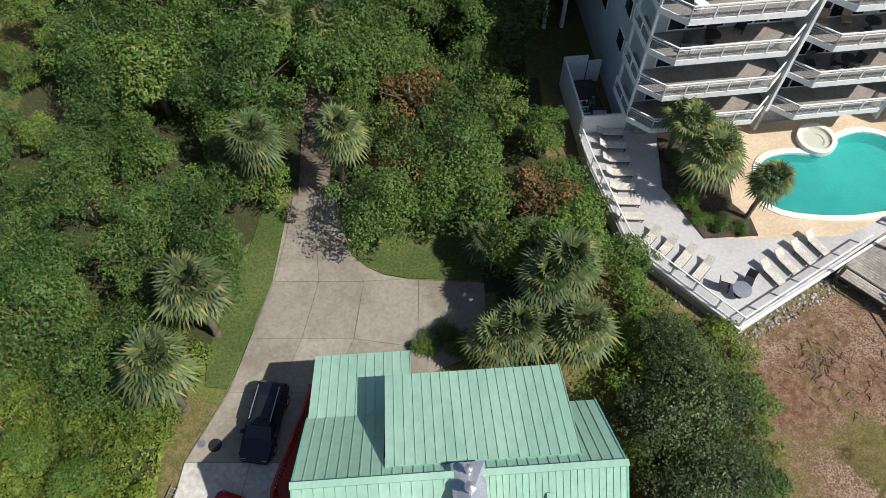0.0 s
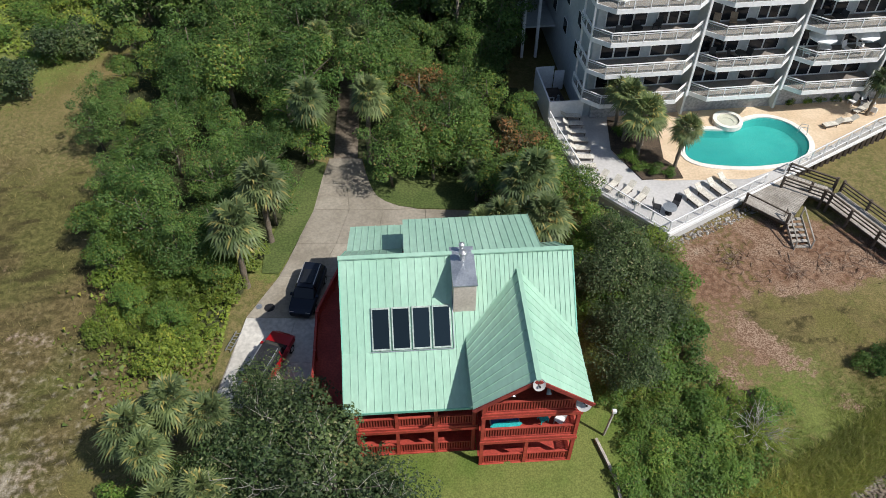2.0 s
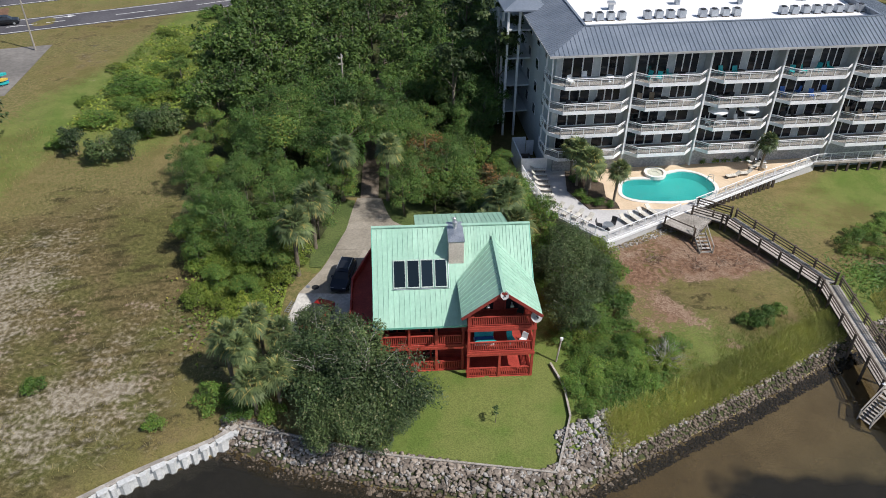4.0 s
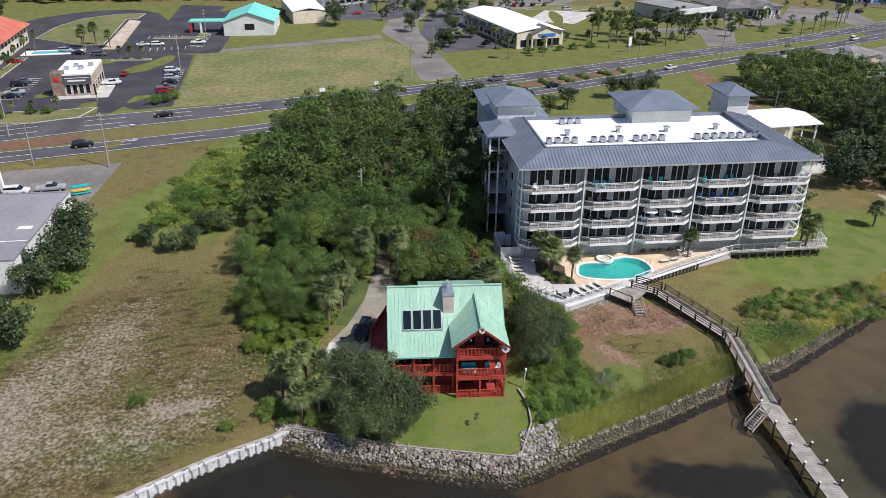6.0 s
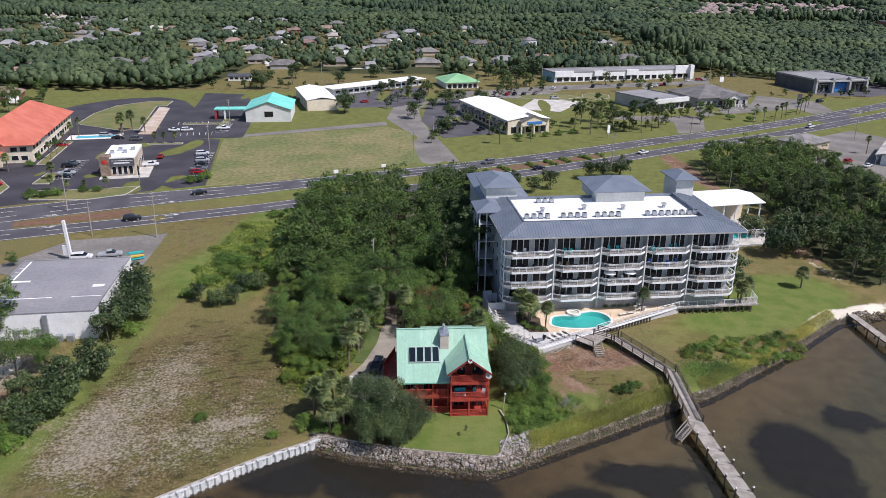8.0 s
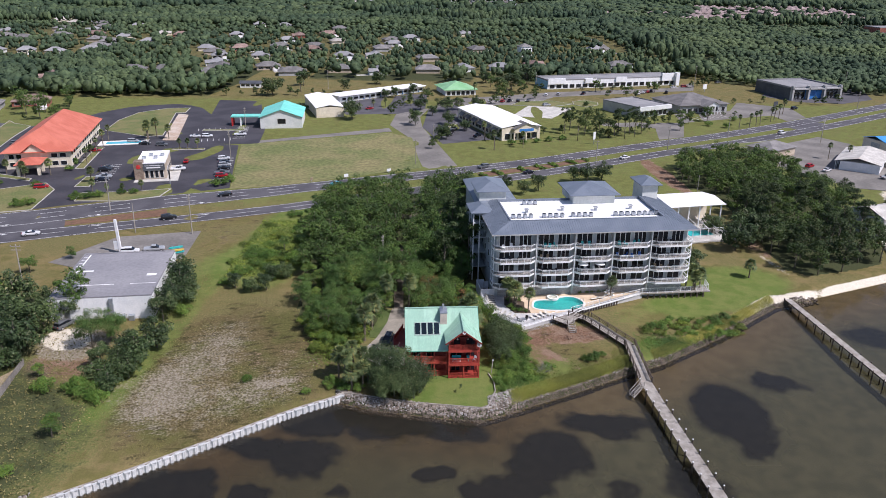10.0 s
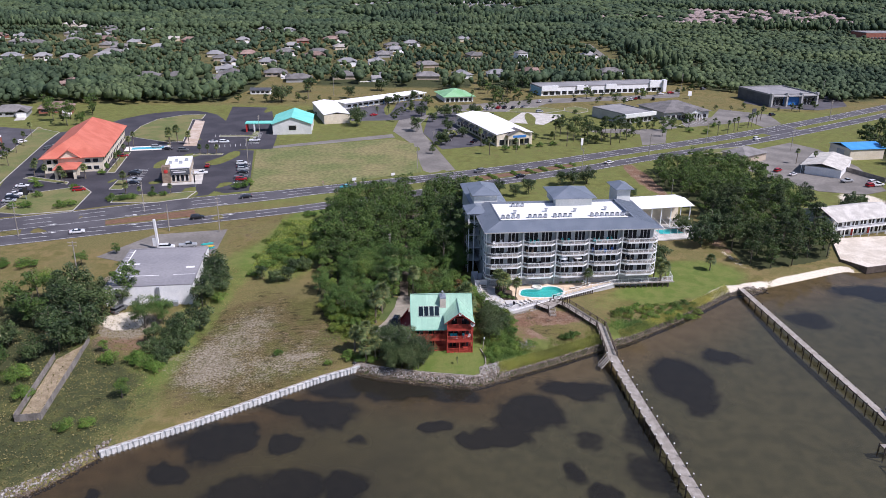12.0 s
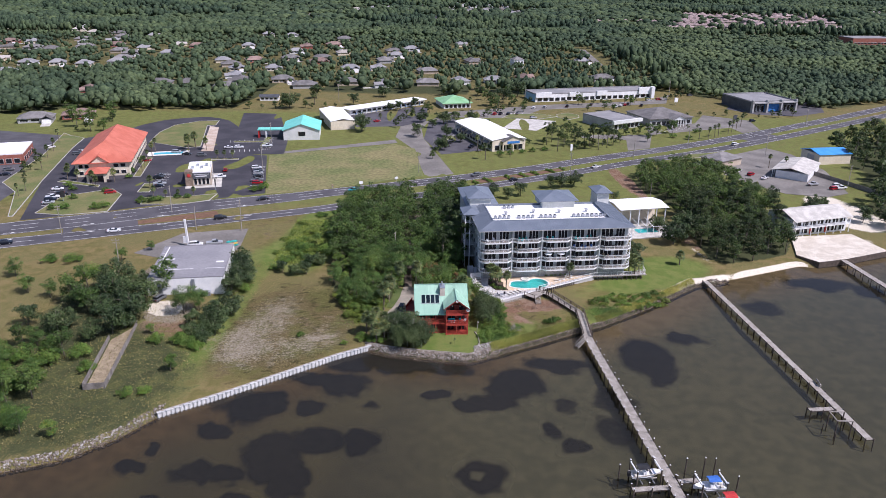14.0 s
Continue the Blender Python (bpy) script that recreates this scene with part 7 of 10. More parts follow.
# timber walk and retaining boards at the east end
walk_e = single("boardwalk", Geo().slab([(48.2, 38.4), (58.0, 39.6), (65.4, 40.6), (65.0, 43.6), (57.6, 42.6), (48.0, 41.6)], DZ - 0.25, DZ), M_WOOD, "grey timber walk along the building", "boardwalk", kind="structure")
for k in range(26):
    p = Vector((31.5, 28.6, 0)).lerp(Vector((48.4, 38.5, 0)), k / 25) if k < 16 else Vector((48.4, 38.5, 0)).lerp(Vector((65.2, 40.5, 0)), (k - 15) / 11)
    part("piling", Geo().box(p.x - 0.14, p.y - 0.2, 0.8, p.x + 0.14, p.y + 0.05, DZ - 0.25), M_WOOD_DARK, walk_e)
# walled yard with machinery at the corner of the building
yard = thing("utility_enclosure", pose(0, 0, 0), "white walled yard with pool machinery beside the building", "enclosure")
for a, b in (((9.9, 35.95), (14.7, 36.4)), ((9.9, 35.95), (9.1, 41.8)), ((9.1, 41.8), (10.9, 42.0))):
    part("wall", Geo().bar((*a, 2.85), (*b, 2.85), 0.15, 2.9), M_WHITE, yard)
part("gate", Geo().bar((11.0, 42.0, 2.7), (12.0, 42.1, 2.7), 0.08, 2.2), M_WHITE, yard, "white boarded gate")
part("slab", Geo().slab([(10.0, 36.1), (14.2, 36.5), (12.3, 37.9), (11.5, 41.9), (9.2, 41.7)], 1.4, 1.9), M_WOOD_DARK, yard, "dark stained floor")
part("cabinet", Geo().box(11.0, 36.9, 1.9, 12.0, 37.8, 2.9), M_CONC_LIGHT, yard, "pale grey pump cabinet")
for x, y, w_, h_ in ((10.4, 37.0, 0.5, 0.8), (10.3, 37.9, 0.6, 1.0), (10.2, 38.8, 0.5, 0.7), (11.2, 39.2, 0.4, 0.9)):
    part("pump", Geo().box(x - w_ / 2, y - w_ / 2, 1.9, x + w_ / 2, y + w_ / 2, 1.9 + h_ * 0.45).tube((x, y, 1.9), (x, y, 1.9 + h_), w_ * 0.32, n=8), M_GALV, yard)
for k in range(4):
    y0 = 36.7 + 0.75 * k
    part("pipe", Geo().tube((10.0, y0, 1.9), (10.0, y0, 3.0 - 0.12 * k), 0.05).tube((10.0, y0, 3.0 - 0.12 * k), (10.75, y0 + 0.1, 3.0 - 0.12 * k), 0.05).tube((10.75, y0 + 0.1, 3.0 - 0.12 * k), (10.75, y0 + 0.1, 2.3), 0.05), M_WHITE, yard)


def lounger(label):
    """A reclined sun lounger, 1.9 m long along its x."""
    ob = thing("sun_lounger", Matrix(), label, "sun lounger", "pool loungers")
    part("frame", Geo().bar((-0.95, -0.3, 0.3), (0.4, -0.3, 0.3), 0.05, 0.05).bar((-0.95, 0.3, 0.3), (0.4, 0.3, 0.3), 0.05, 0.05), M_WOOD_DARK, ob)
    part("mattress", Geo().box(-0.95, -0.29, 0.31, 0.4, 0.29, 0.38), M_CUSHION, ob, "pale sling seat")
    part("backrest", Geo().sheet((0.38, -0.29, 0.36), (0.95, -0.29, 0.75), (0.95, 0.29, 0.75), (0.38, 0.29, 0.36), 0.05), M_CUSHION, ob, "raised backrest")
    for a in (-0.85, 0.3):
        for b in (-0.28, 0.28):
            part("leg", Geo().box(a - 0.025, b - 0.025, 0, a + 0.025, b + 0.025, 0.3), M_WOOD_DARK, ob)
    return ob


lg = lounger("dark-framed sun lounger with a pale sling on the terrace")
spots = [(11.95 + 0.08 * k, 35.7 - 1.22 * k, 178) for k in range(7)] + [(13.5, 26.6, 48), (14.5, 25.9, 48), (15.6, 25.2, 48), (16.6, 24.3, 48), (20.9, 24.0, 122), (22.0, 24.8, 122), (23.2, 25.5, 122), (24.3, 26.2, 122),
                                                                (36.4, 34.6, 15), (38.0, 35.2, 10), (40.0, 37.0, 30)]
lg.matrix_basis = pose(spots[0][0], spots[0][1], DZ, 0, 0, spots[0][2])
for x, y, r in spots[1:]:
    copy_thing(lg, pose(x, y, DZ, 0, 0, r))
tb = thing("terrace_table", pose(18.6, 22.6, DZ), "round glass terrace table at the fence corner", "table")
part("tabletop", Geo().tube((0, 0, 0.7), (0, 0, 0.73), 0.6, n=18), M_GALV, tb)
part("pedestal", Geo().tube((0, 0, 0), (0, 0, 0.7), 0.05).tube((0, 0, 0), (0, 0, 0.03), 0.3, n=10), M_DARK, tb)
for x, y, r in ((17.7, 23.0, 70), (19.3, 23.4, -30), (40.6, 37.6, 20), (41.4, 38.0, 80), (39.6, 38.2, -60), (41.0, 36.6, 140)):
    copy_thing(chairs[1] if x > 30 else chairs[0], pose(x, y, DZ, 0, 0, r))
copy_thing(tables[0], pose(40.6, 38.0, DZ))

# ---- driveway ----
drive = single("driveway", Geo().slab([(-15.8, 4.6), (-8.0, 4.6), (-7.0, 16.8), (-1.4, 17.6), (2.6, 19.4), (2.6, 24.2), (-2.4, 24.5), (-3.9, 24.8), (-5.1, 25.4), (-5.9, 26.1), (-6.6, 27.4), (-7.6, 31.2), (-10.6, 31.2), (-12.1, 20), (-13.0, 16.6), (-14.8, 12.5), (-15.3, 8.5)], 0.8, 1.24),
               M_CONCRETE, "stained concrete driveway with slab joints", "driveway", kind="structure")
rows = [(4.6, -15.7, -8.0), (8.4, -15.2, -7.8), (12.4, -14.8, -7.3), (16.6, -12.9, -6.9), (20.2, -12.1, -5.6), (24.3, -11.1, -5.2), (27.7, -10.7, -6.6), (31.2, -10.6, -7.7)]
for (y0, l0, r0), (y1, l1, r1) in zip(rows[:-1], rows[1:]):
    for u0, u1 in ((0, 0.5), (0.5, 1)):
        g_ = 0.012
        part("slab", Geo().slab([(l0 + (r0 - l0) * u0 + g_, y0 + g_), (l0 + (r0 - l0) * u1 - g_, y0 + g_), (l1 + (r1 - l1) * u1 - g_, y1 - g_), (l1 + (r1 - l1) * u0 + g_, y1 - g_)], 1.05, 1.30), M_CONC_LIGHT if y0 < 9 else M_CONCRETE, drive)
for poly in ([(-5.57, 20.2), (-1.6, 19.6), (-1.6, 24.4), (-5.2, 24.3)], [(-1.57, 19.6), (2.7, 19.5), (2.7, 24.2), (-1.57, 24.4)], [(-5.2, 24.33), (-2.4, 24.5), (-3.9, 24.8), (-5.1, 25.4), (-5.9, 26.1), (-6.5, 27.3)], [(-6.88, 16.63), (-1.5, 17.6), (-1.6, 19.57), (-5.6, 20.17)]):
    part("slab", Geo().slab(poly, 1.05, 1.30), M_CONCRETE, drive)
part("drain_cover", Geo().tube((-13.2, 13.4, 1.24), (-13.2, 13.4, 1.32), 0.4, n=16), M_DARK, drive, "round dark drain cover")
part("drain_cover", Geo().tube((-14.0, 13.5, 1.24), (-14.0, 13.5, 1.32), 0.24, n=12), M_GALV, drive, "small grey valve cover")
# side lawns: the trees' shade is put into a darker grass colour
M_LAWN_SHADED = surf("tree_shaded_lawn", (0.062, 0.092, 0.022), (0.092, 0.120, 0.034), 0.35, 0.95, bump=0.3, fine=16, grain=0.3)
for poly in ([(-7.4, 31.0), (-6.8, 27.8), (-6.1, 26.3), (-5.2, 25.5), (-4.0, 24.9), (-2.4, 24.6), (2.4, 24.4), (3.4, 26.2), (0.6, 29.2), (-3.6, 30.6)],
             [(-12.2, 20.0), (-11.2, 24.3), (-10.8, 30.6), (-12.4, 31.0), (-13.4, 25.0), (-14.6, 19.4), (-14.4, 17.0), (-13.1, 16.9)]):
    single("lawn", Geo().slab(poly, 0.9, 1.275), M_LAWN_SHADED, "mown lawn with tree shade in its colour, beside the drive", "lawn", kind="structure")
lane = Geo()
ys_ = list(range(31, 113, 3))
for a, b in zip(ys_[:-1], ys_[1:]):
    xa, xb = drive_x(a), drive_x(b)
    za, zb = [max(1.26, float(height(np.array(q), np.array(c))) + 0.12) for q, c in ((xa, a), (xb, b))]
    lane.sheet((xa - 1.1, a, za), (xa + 1.1, a, za), (xb + 1.1, b, zb), (xb - 1.1, b, zb), 0.3)
single("lane", lane, surf("sandy_lane", (0.12, 0.095, 0.068), (0.20, 0.165, 0.125), 0.4, 0.95, grain=0.25, fine=10), "narrow sandy lane through the woods", "lane", kind="structure")
sl = thing("stepladder", pose(-15.3, 10.2, 1.24, 0, 0, 75), "aluminium ladder lying beside the drive", "ladder")
part("stile", Geo().bar((-0.9, -0.2, 0.1), (0.9, -0.2, 0.1), 0.05, 0.08), M_STEEL, sl)
part("stile", Geo().bar((-0.9, 0.2, 0.1), (0.9, 0.2, 0.1), 0.05, 0.08), M_STEEL, sl)
for k in range(6):
    part("rung", Geo().bar((-0.75 + 0.3 * k, -0.2, 0.1), (-0.75 + 0.3 * k, 0.2, 0.1), 0.05, 0.04), M_STEEL, sl)

# ---- shoreline ----
def stone_mesh(seed, mat_):
    """An angular broken stone: the hull of a dozen scattered corners."""
    rr_ = random.Random(seed)
    bm = bmesh.new()
    for k in range(12):
        v = Vector((rr_.gauss(0, 1), rr_.gauss(0, 1), rr_.gauss(0, 1))).normalized() * rr_.uniform(0.46, 0.62)
        bm.verts.new((max(-0.46, min(0.46, v.x)), max(-0.4, min(0.4, v.y)), max(-0.3, min(0.3, v.z))))
    hull = bmesh.ops.convex_hull(bm, input=bm.verts)
    bmesh.ops.delete(bm, geom=[g for g in hull["geom_interior"] if isinstance(g, bmesh.types.BMVert)], context="VERTS")
    me = bpy.data.meshes.new("stone")
    bm.to_mesh(me)
    bm.free()
    me.materials.append(mat_)
    return me


STONES = {m_: [stone_mesh(300 + 10 * j + i, mm) for i in range(6)] for j, (m_, mm) in enumerate((("grey", M_ROCK), ("white", M_ROCK_WHITE), ("wet", M_ROCK_WET)))}


def stones_along(x0, x1, d0, d1, per_m, seed, size=(0.35, 0.8), white=0.3):
    rng = np.random.default_rng(seed)
    out = []
    for _ in range(int((x1 - x0) * per_m)):
        x, d = rng.uniform(x0, x1), rng.uniform(d0, d1)
        sl_ = (np.interp(x + 1, SX, SY) - np.interp(x - 1, SX, SY)) / 2
        y = float(np.interp(x, SX, SY)) + d * math.sqrt(1 + sl_ ** 2)
        z = float(height(np.array(x), np.array(y)))
        k = "wet" if z < (0.7 if x > 16 else 0.3) else ("white" if rng.random() < white else "grey")
        out.append((x, y, max(z, -0.2) + 0.05, rng.uniform(*size), rng.uniform(0, 360), k))
    return out


revet = thing("riprap_bank", Matrix(), "bank of tumbled grey and white riprap stones", "riprap")
near_stones = stones_along(-6, 15.5, -0.3, 3.3, 14, 5, (0.45, 0.85), 0.22)[:300]
for x, y, z, s, r, k in near_stones:
    ob = part("stone", STONES[k][int(r) % 6], None, revet)
    ob.matrix_basis = pose(x, y, z, r % 40, r % 30, r) @ Matrix.Diagonal((s, s * 0.85, s * 0.8, 1))


def joined_stones(items, name, label):
    for k in ("grey", "white", "wet"):
        pts, fac, base = [], [], 0
        for x, y, z, s, r, kk in items:
            if kk != k:
                continue
            me = STONES[k][int(r) % 6]
            co = np.array([v.co[:] for v in me.vertices]) if (k, int(r) % 6) not in CACHE else CACHE[(k, int(r) % 6)][0]
            if (k, int(r) % 6) not in CACHE:
                me.calc_loop_triangles()
                CACHE[(k, int(r) % 6)] = (co, np.array([t.vertices[:] for t in me.loop_triangles]))
            co, tri_ = CACHE[(k, int(r) % 6)]
            m3 = np.array((pose(0, 0, 0, r % 40, r % 30, r) @ Matrix.Diagonal((s, s * 0.85, s * 0.8, 1))).to_3x3())
            pts.append(co @ m3.T + np.array([x, y, z]))
            fac.append(tri_ + base)
            base += len(co)
        if pts:
            single(name, soup(name, np.concatenate(pts), np.concatenate(fac), {"grey": M_ROCK, "white": M_ROCK_WHITE, "wet": M_ROCK_WET}[k]), None, label, "riprap", "riprap banks", "stuff")


CACHE = {}
rest = stones_along(-18.5, -6, -0.4, 3.2, 90, 6, (0.3, 0.65), 0.3) + stones_along(-6, 15.5, -0.5, 3.3, 80, 16, (0.28, 0.62), 0.2) + stones_along(15, 46, -0.6, 1.9, 85, 7, (0.24, 0.5), 0.12) + stones_along(45, 84, -0.5, 1.6, 60, 8, (0.28, 0.58), 0.12)
rest += stones_along(-86, -60, -0.4, 2.6, 44, 9, (0.3, 0.75), 0.3) + stones_along(9.5, 14.5, 2.5, 6.0, 95, 10, (0.22, 0.55), 0.8) + stones_along(84, 92, -0.6, 2.2, 24, 19, (0.4, 0.9), 0.2)
joined_stones(rest, "riprap", "tumbled riprap stones along the waterline")
# rubble under the terrace corner
rng = np.random.default_rng(4)
rubble = []
for _ in range(1050):
    t = rng.uniform(0, 1)
    x, y = (12.4 + 6.2 * t, 26.0 - 6.4 * t) if rng.random() < 0.35 else (18.4 + 9.4 * t, 19.6 + 5.4 * t)
    x, y = x + rng.uniform(-0.8, 0.6), y - 0.1 + 3.4 * rng.random() ** 2
    rubble.append((x, y, float(height(np.array(x), np.array(y))) + 0.03, 0.10 + 0.32 * rng.random() ** 2, rng.uniform(0, 360), "white" if rng.random() < 0.65 else "grey"))
joined_stones(rubble, "rubble", "pale broken rubble below the terrace")
# brush debris on the bare earth
deb = Geo()
for k in range(330):
    cx, cy, sx, sy = ((33.2, 17.8, 1.5, 1.0), (27.6, 17.2, 0.6, 0.55), (23.0, 18.6, 0.6, 0.5), (31.6, 18.6, 2.0, 1.2), (25.5, 18.0, 3.2, 1.6))[k % 5]
    x, y = rng.normal(cx, sx), rng.normal(cy, sy)
    a = rng.uniform(0, 6.28)
    z = float(height(np.array(x), np.array(y)))
    ln = rng.uniform(0.2, 0.8)
    deb.bar((x, y, z + 0.03), (x + ln * math.cos(a), y + ln * math.sin(a), z + rng.uniform(0.03, 0.28)), 0.035, 0.03)
single("brush_debris", deb, surf("dead_brush", (0.16, 0.09, 0.06), (0.30, 0.22, 0.16), 1.2, 0.9, grain=0.3), "heaps of cut branches on bare red earth", "debris", kind="stuff")

# white sheet-pile bulkhead
bulk = thing("bulkhead", Matrix(), "white vinyl sheet-pile seawall with a grey timber cap", "seawall")
line = smooth_line([(-60.5, -38.0), (-48, -29.2), (-37, -20.6), (-25, -11.2), (-18.4, -7.0), (-16.8, -5.4)], 0.95)
for i, (a, b) in enumerate(zip(line[:-1], line[1:])):
    d = Vector((*(b - a), 0)).normalized()
    n_ = Vector((d.y, -d.x, 0))
    A, B = Vector((*a, 0)), Vector((*b, 0))
    p = [A, A.lerp(B, 0.2) + n_ * 0.28, A.lerp(B, 0.55) + n_ * 0.28, A.lerp(B, 0.75), B]
    g = Geo()
    g.add([(q.x, q.y, -1.6) for q in p] + [(q.x, q.y, 1.22) for q in p] + [(q.x - n_.x * 0.4, q.y - n_.y * 0.4, 1.22) for q in p], [(k, k + 1, 6 + k, 5 + k) for k in range(4)] + [(5 + k, 6 + k, 11 + k, 10 + k) for k in range(4)])
    part("wall_panel", g, M_VINYL, bulk)
    if i % 2 == 0:
        part("cap_block", Geo().bar((a[0] + n_.x * 0.1, a[1] + n_.y * 0.1, 1.3), (b[0] + n_.x * 0.1, b[1] + n_.y * 0.1, 1.3), 0.5, 0.14), M_VINYL, bulk)
    part("cap_board", Geo().bar((a[0] - n_.x * 0.35, a[1] - n_.y * 0.35, 1.3), (b[0] - n_.x * 0.35, b[1] - n_.y * 0.35, 1.3), 0.4, 0.1), M_WOOD, bulk)
# timber edging of the lawn
wallr = thing("retaining_wall", Matrix(), "low weathered timber wall round the lawn", "retaining wall")
lawn_line = [(-16.8, -5.4), (-12.0, -6.4), (-4.0, -8.3), (9.2, -9.9), (11.0, -4.0), (10.9, -0.5), (10.0, 2.4)]
for a, b in zip(lawn_line[:-1], lawn_line[1:]):
    n = max(1, round(math.dist(a, b) / 2.4))
    for k in range(n):
        p, q = Vector((*a, 1.12)).lerp(Vector((*b, 1.12)), k / n), Vector((*a, 1.12)).lerp(Vector((*b, 1.12)), (k + 1) / n)
        part("board", Geo().bar(p, q, 0.12, 0.5), M_WOOD, wallr)
        part("cap_board", Geo().bar(p + Vector((0, 0, 0.28)), q + Vector((0, 0, 0.28)), 0.17, 0.06), M_WOOD, wallr)
pl = thing("lamp_post", pose(10.6, 2.8, 1.15), "short leaning wooden post with a lamp at the lawn edge", "lamp post")
part("post", Geo().bar((0, 0, 0), (0.25, 0.1, 2.6), 0.12, 0.12), M_WOOD, pl)
part("lamp", Geo().box(0.15, 0, 2.6, 0.4, 0.2, 2.85), M_WHITE, pl)
sap = thing("sapling", pose(4.6, -4.6, 1.15), "thin bare sapling on the lawn", "sapling")
part("stem", Geo().tube((0, 0, 0), (0.05, 0, 1.5), 0.03, 0.015), M_BARK, sap)
part("leaves", crown_mesh("leaves", M_OAK_DARK, 77, 1.9, 0.55, 0.7, 160, 0.08, 5), None, sap)

# marsh grass along the eastern bank, and weeds on the meadow
def blades(name, n, place, hgt, mat_, label, seed):
    rg = np.random.default_rng(seed)
    P = []
    while len(P) < n:
        x, y = place(rg)
        z = float(height(np.array(x), np.array(y)))
        if z > 0.3:
            P.append((x, y, z))
    P = np.array(P)
    h_ = hgt * rg.uniform(0.55, 1.3, (n, 1))
    a = rg.uniform(0, 6.28, (n, 1))
    side = np.concatenate([np.cos(a), np.sin(a), np.zeros_like(a)], 1)
    tip = P + np.concatenate([rg.normal(0, 0.6, (n, 2)) * h_, h_], 1)
    w_ = side * (0.014 + 0.02 * h_)
    pts = np.stack([P - w_, P + w_, tip], 1).reshape(-1, 3)
    single(name, soup(name, pts, np.arange(3 * n).reshape(n, 3), mat_), None, label, "grass", kind="stuff")


def bank_place(x0, x1, d0, d1):
    def f(rg):
        x = rg.uniform(x0, x1)
        return x, float(np.interp(x, SX, SY)) + 1.15 * rg.uniform(d0, d1) ** 1.0
    return f


def bank_fringe(rg):
    x = rg.uniform(13.5, 41)
    reach = 4.8 + 1.6 * math.sin(x * 0.7) + 1.2 * math.sin(x * 1.9 + 1)
    return x, float(np.interp(x, SX, SY)) + 1.7 + abs(rg.normal(0, 1)) * reach * 0.62 + 2.0 * rg.random()


blades("marsh_grass", 26000, bank_place(14, 39, 1.7, 5.2), 0.6, M_MARSH, "tall tawny marsh grass above the riprap", 1)
blades("marsh_grass", 18000, bank_place(44, 80, 1.6, 4.6), 0.5, M_MARSH, "marsh grass along the bank", 2)
blades("meadow_weeds", 24000, lambda rg: (rg.uniform(-60, -18), rg.uniform(-24, 50)), 0.34, M_WEED, "dry weeds scattered over the sandy meadow", 3)
def tufts(name, n, place, hgt, size, mat_, label, seed):
    """Low leafy growth: sprays that lie over the ground."""
    rg = np.random.default_rng(seed)
    P = []
    while len(P) < n:
        x, y = place(rg)
        z = float(height(np.array(x), np.array(y)))
        if z > 0.6:
            P.append((x, y, z + hgt * rg.random() ** 2 + 0.05))
    p, f = leaves_on(np.array(P), np.tile([0.0, -0.25, 1.0], (n, 1)), size, rg, 0.45)
    single(name, soup(name, p, f, mat_), None, label, "weeds", kind="stuff")


tufts("bank_weeds", 11000, lambda rg: (16.4 + 5.2 * rg.uniform(-1, 1) * rg.random() ** 0.3, 1.0 + 4.8 * rg.uniform(-1, 1) * rg.random() ** 0.3), 0.4, 0.10, M_BUSH, "rank green weeds on the bank", 4)
blades("bank_weeds", 26000, bank_fringe, 0.28, M_BANK, "olive and yellow-green grass on the bank", 24)
tufts("bank_weeds", 4000, lambda rg: (rg.normal(49, 4), rg.normal(15.5, 2.0)), 0.4, 0.14, M_BUSH, "green brush on the bank", 15)
tufts("drive_weeds", 4500, lambda rg: (min(rg.normal(-20.5, 2.6), -16.2), rg.normal(13.5, 4)), 0.5, 0.17, M_VINE, "yellow-green weeds beside the drive", 16)
tufts("meadow_weeds", 7000, lambda rg: (rg.uniform(-54, -37), rg.uniform(48, 92)), 0.7, 0.24, M_VINE, "rank yellow-green brush on the meadow", 6)
tufts("meadow_weeds", 16000, lambda rg: (rg.uniform(-115, -60), rg.uniform(-50, 30)), 0.45, 0.19, M_WEED, "rank green weeds on the western meadow", 5)


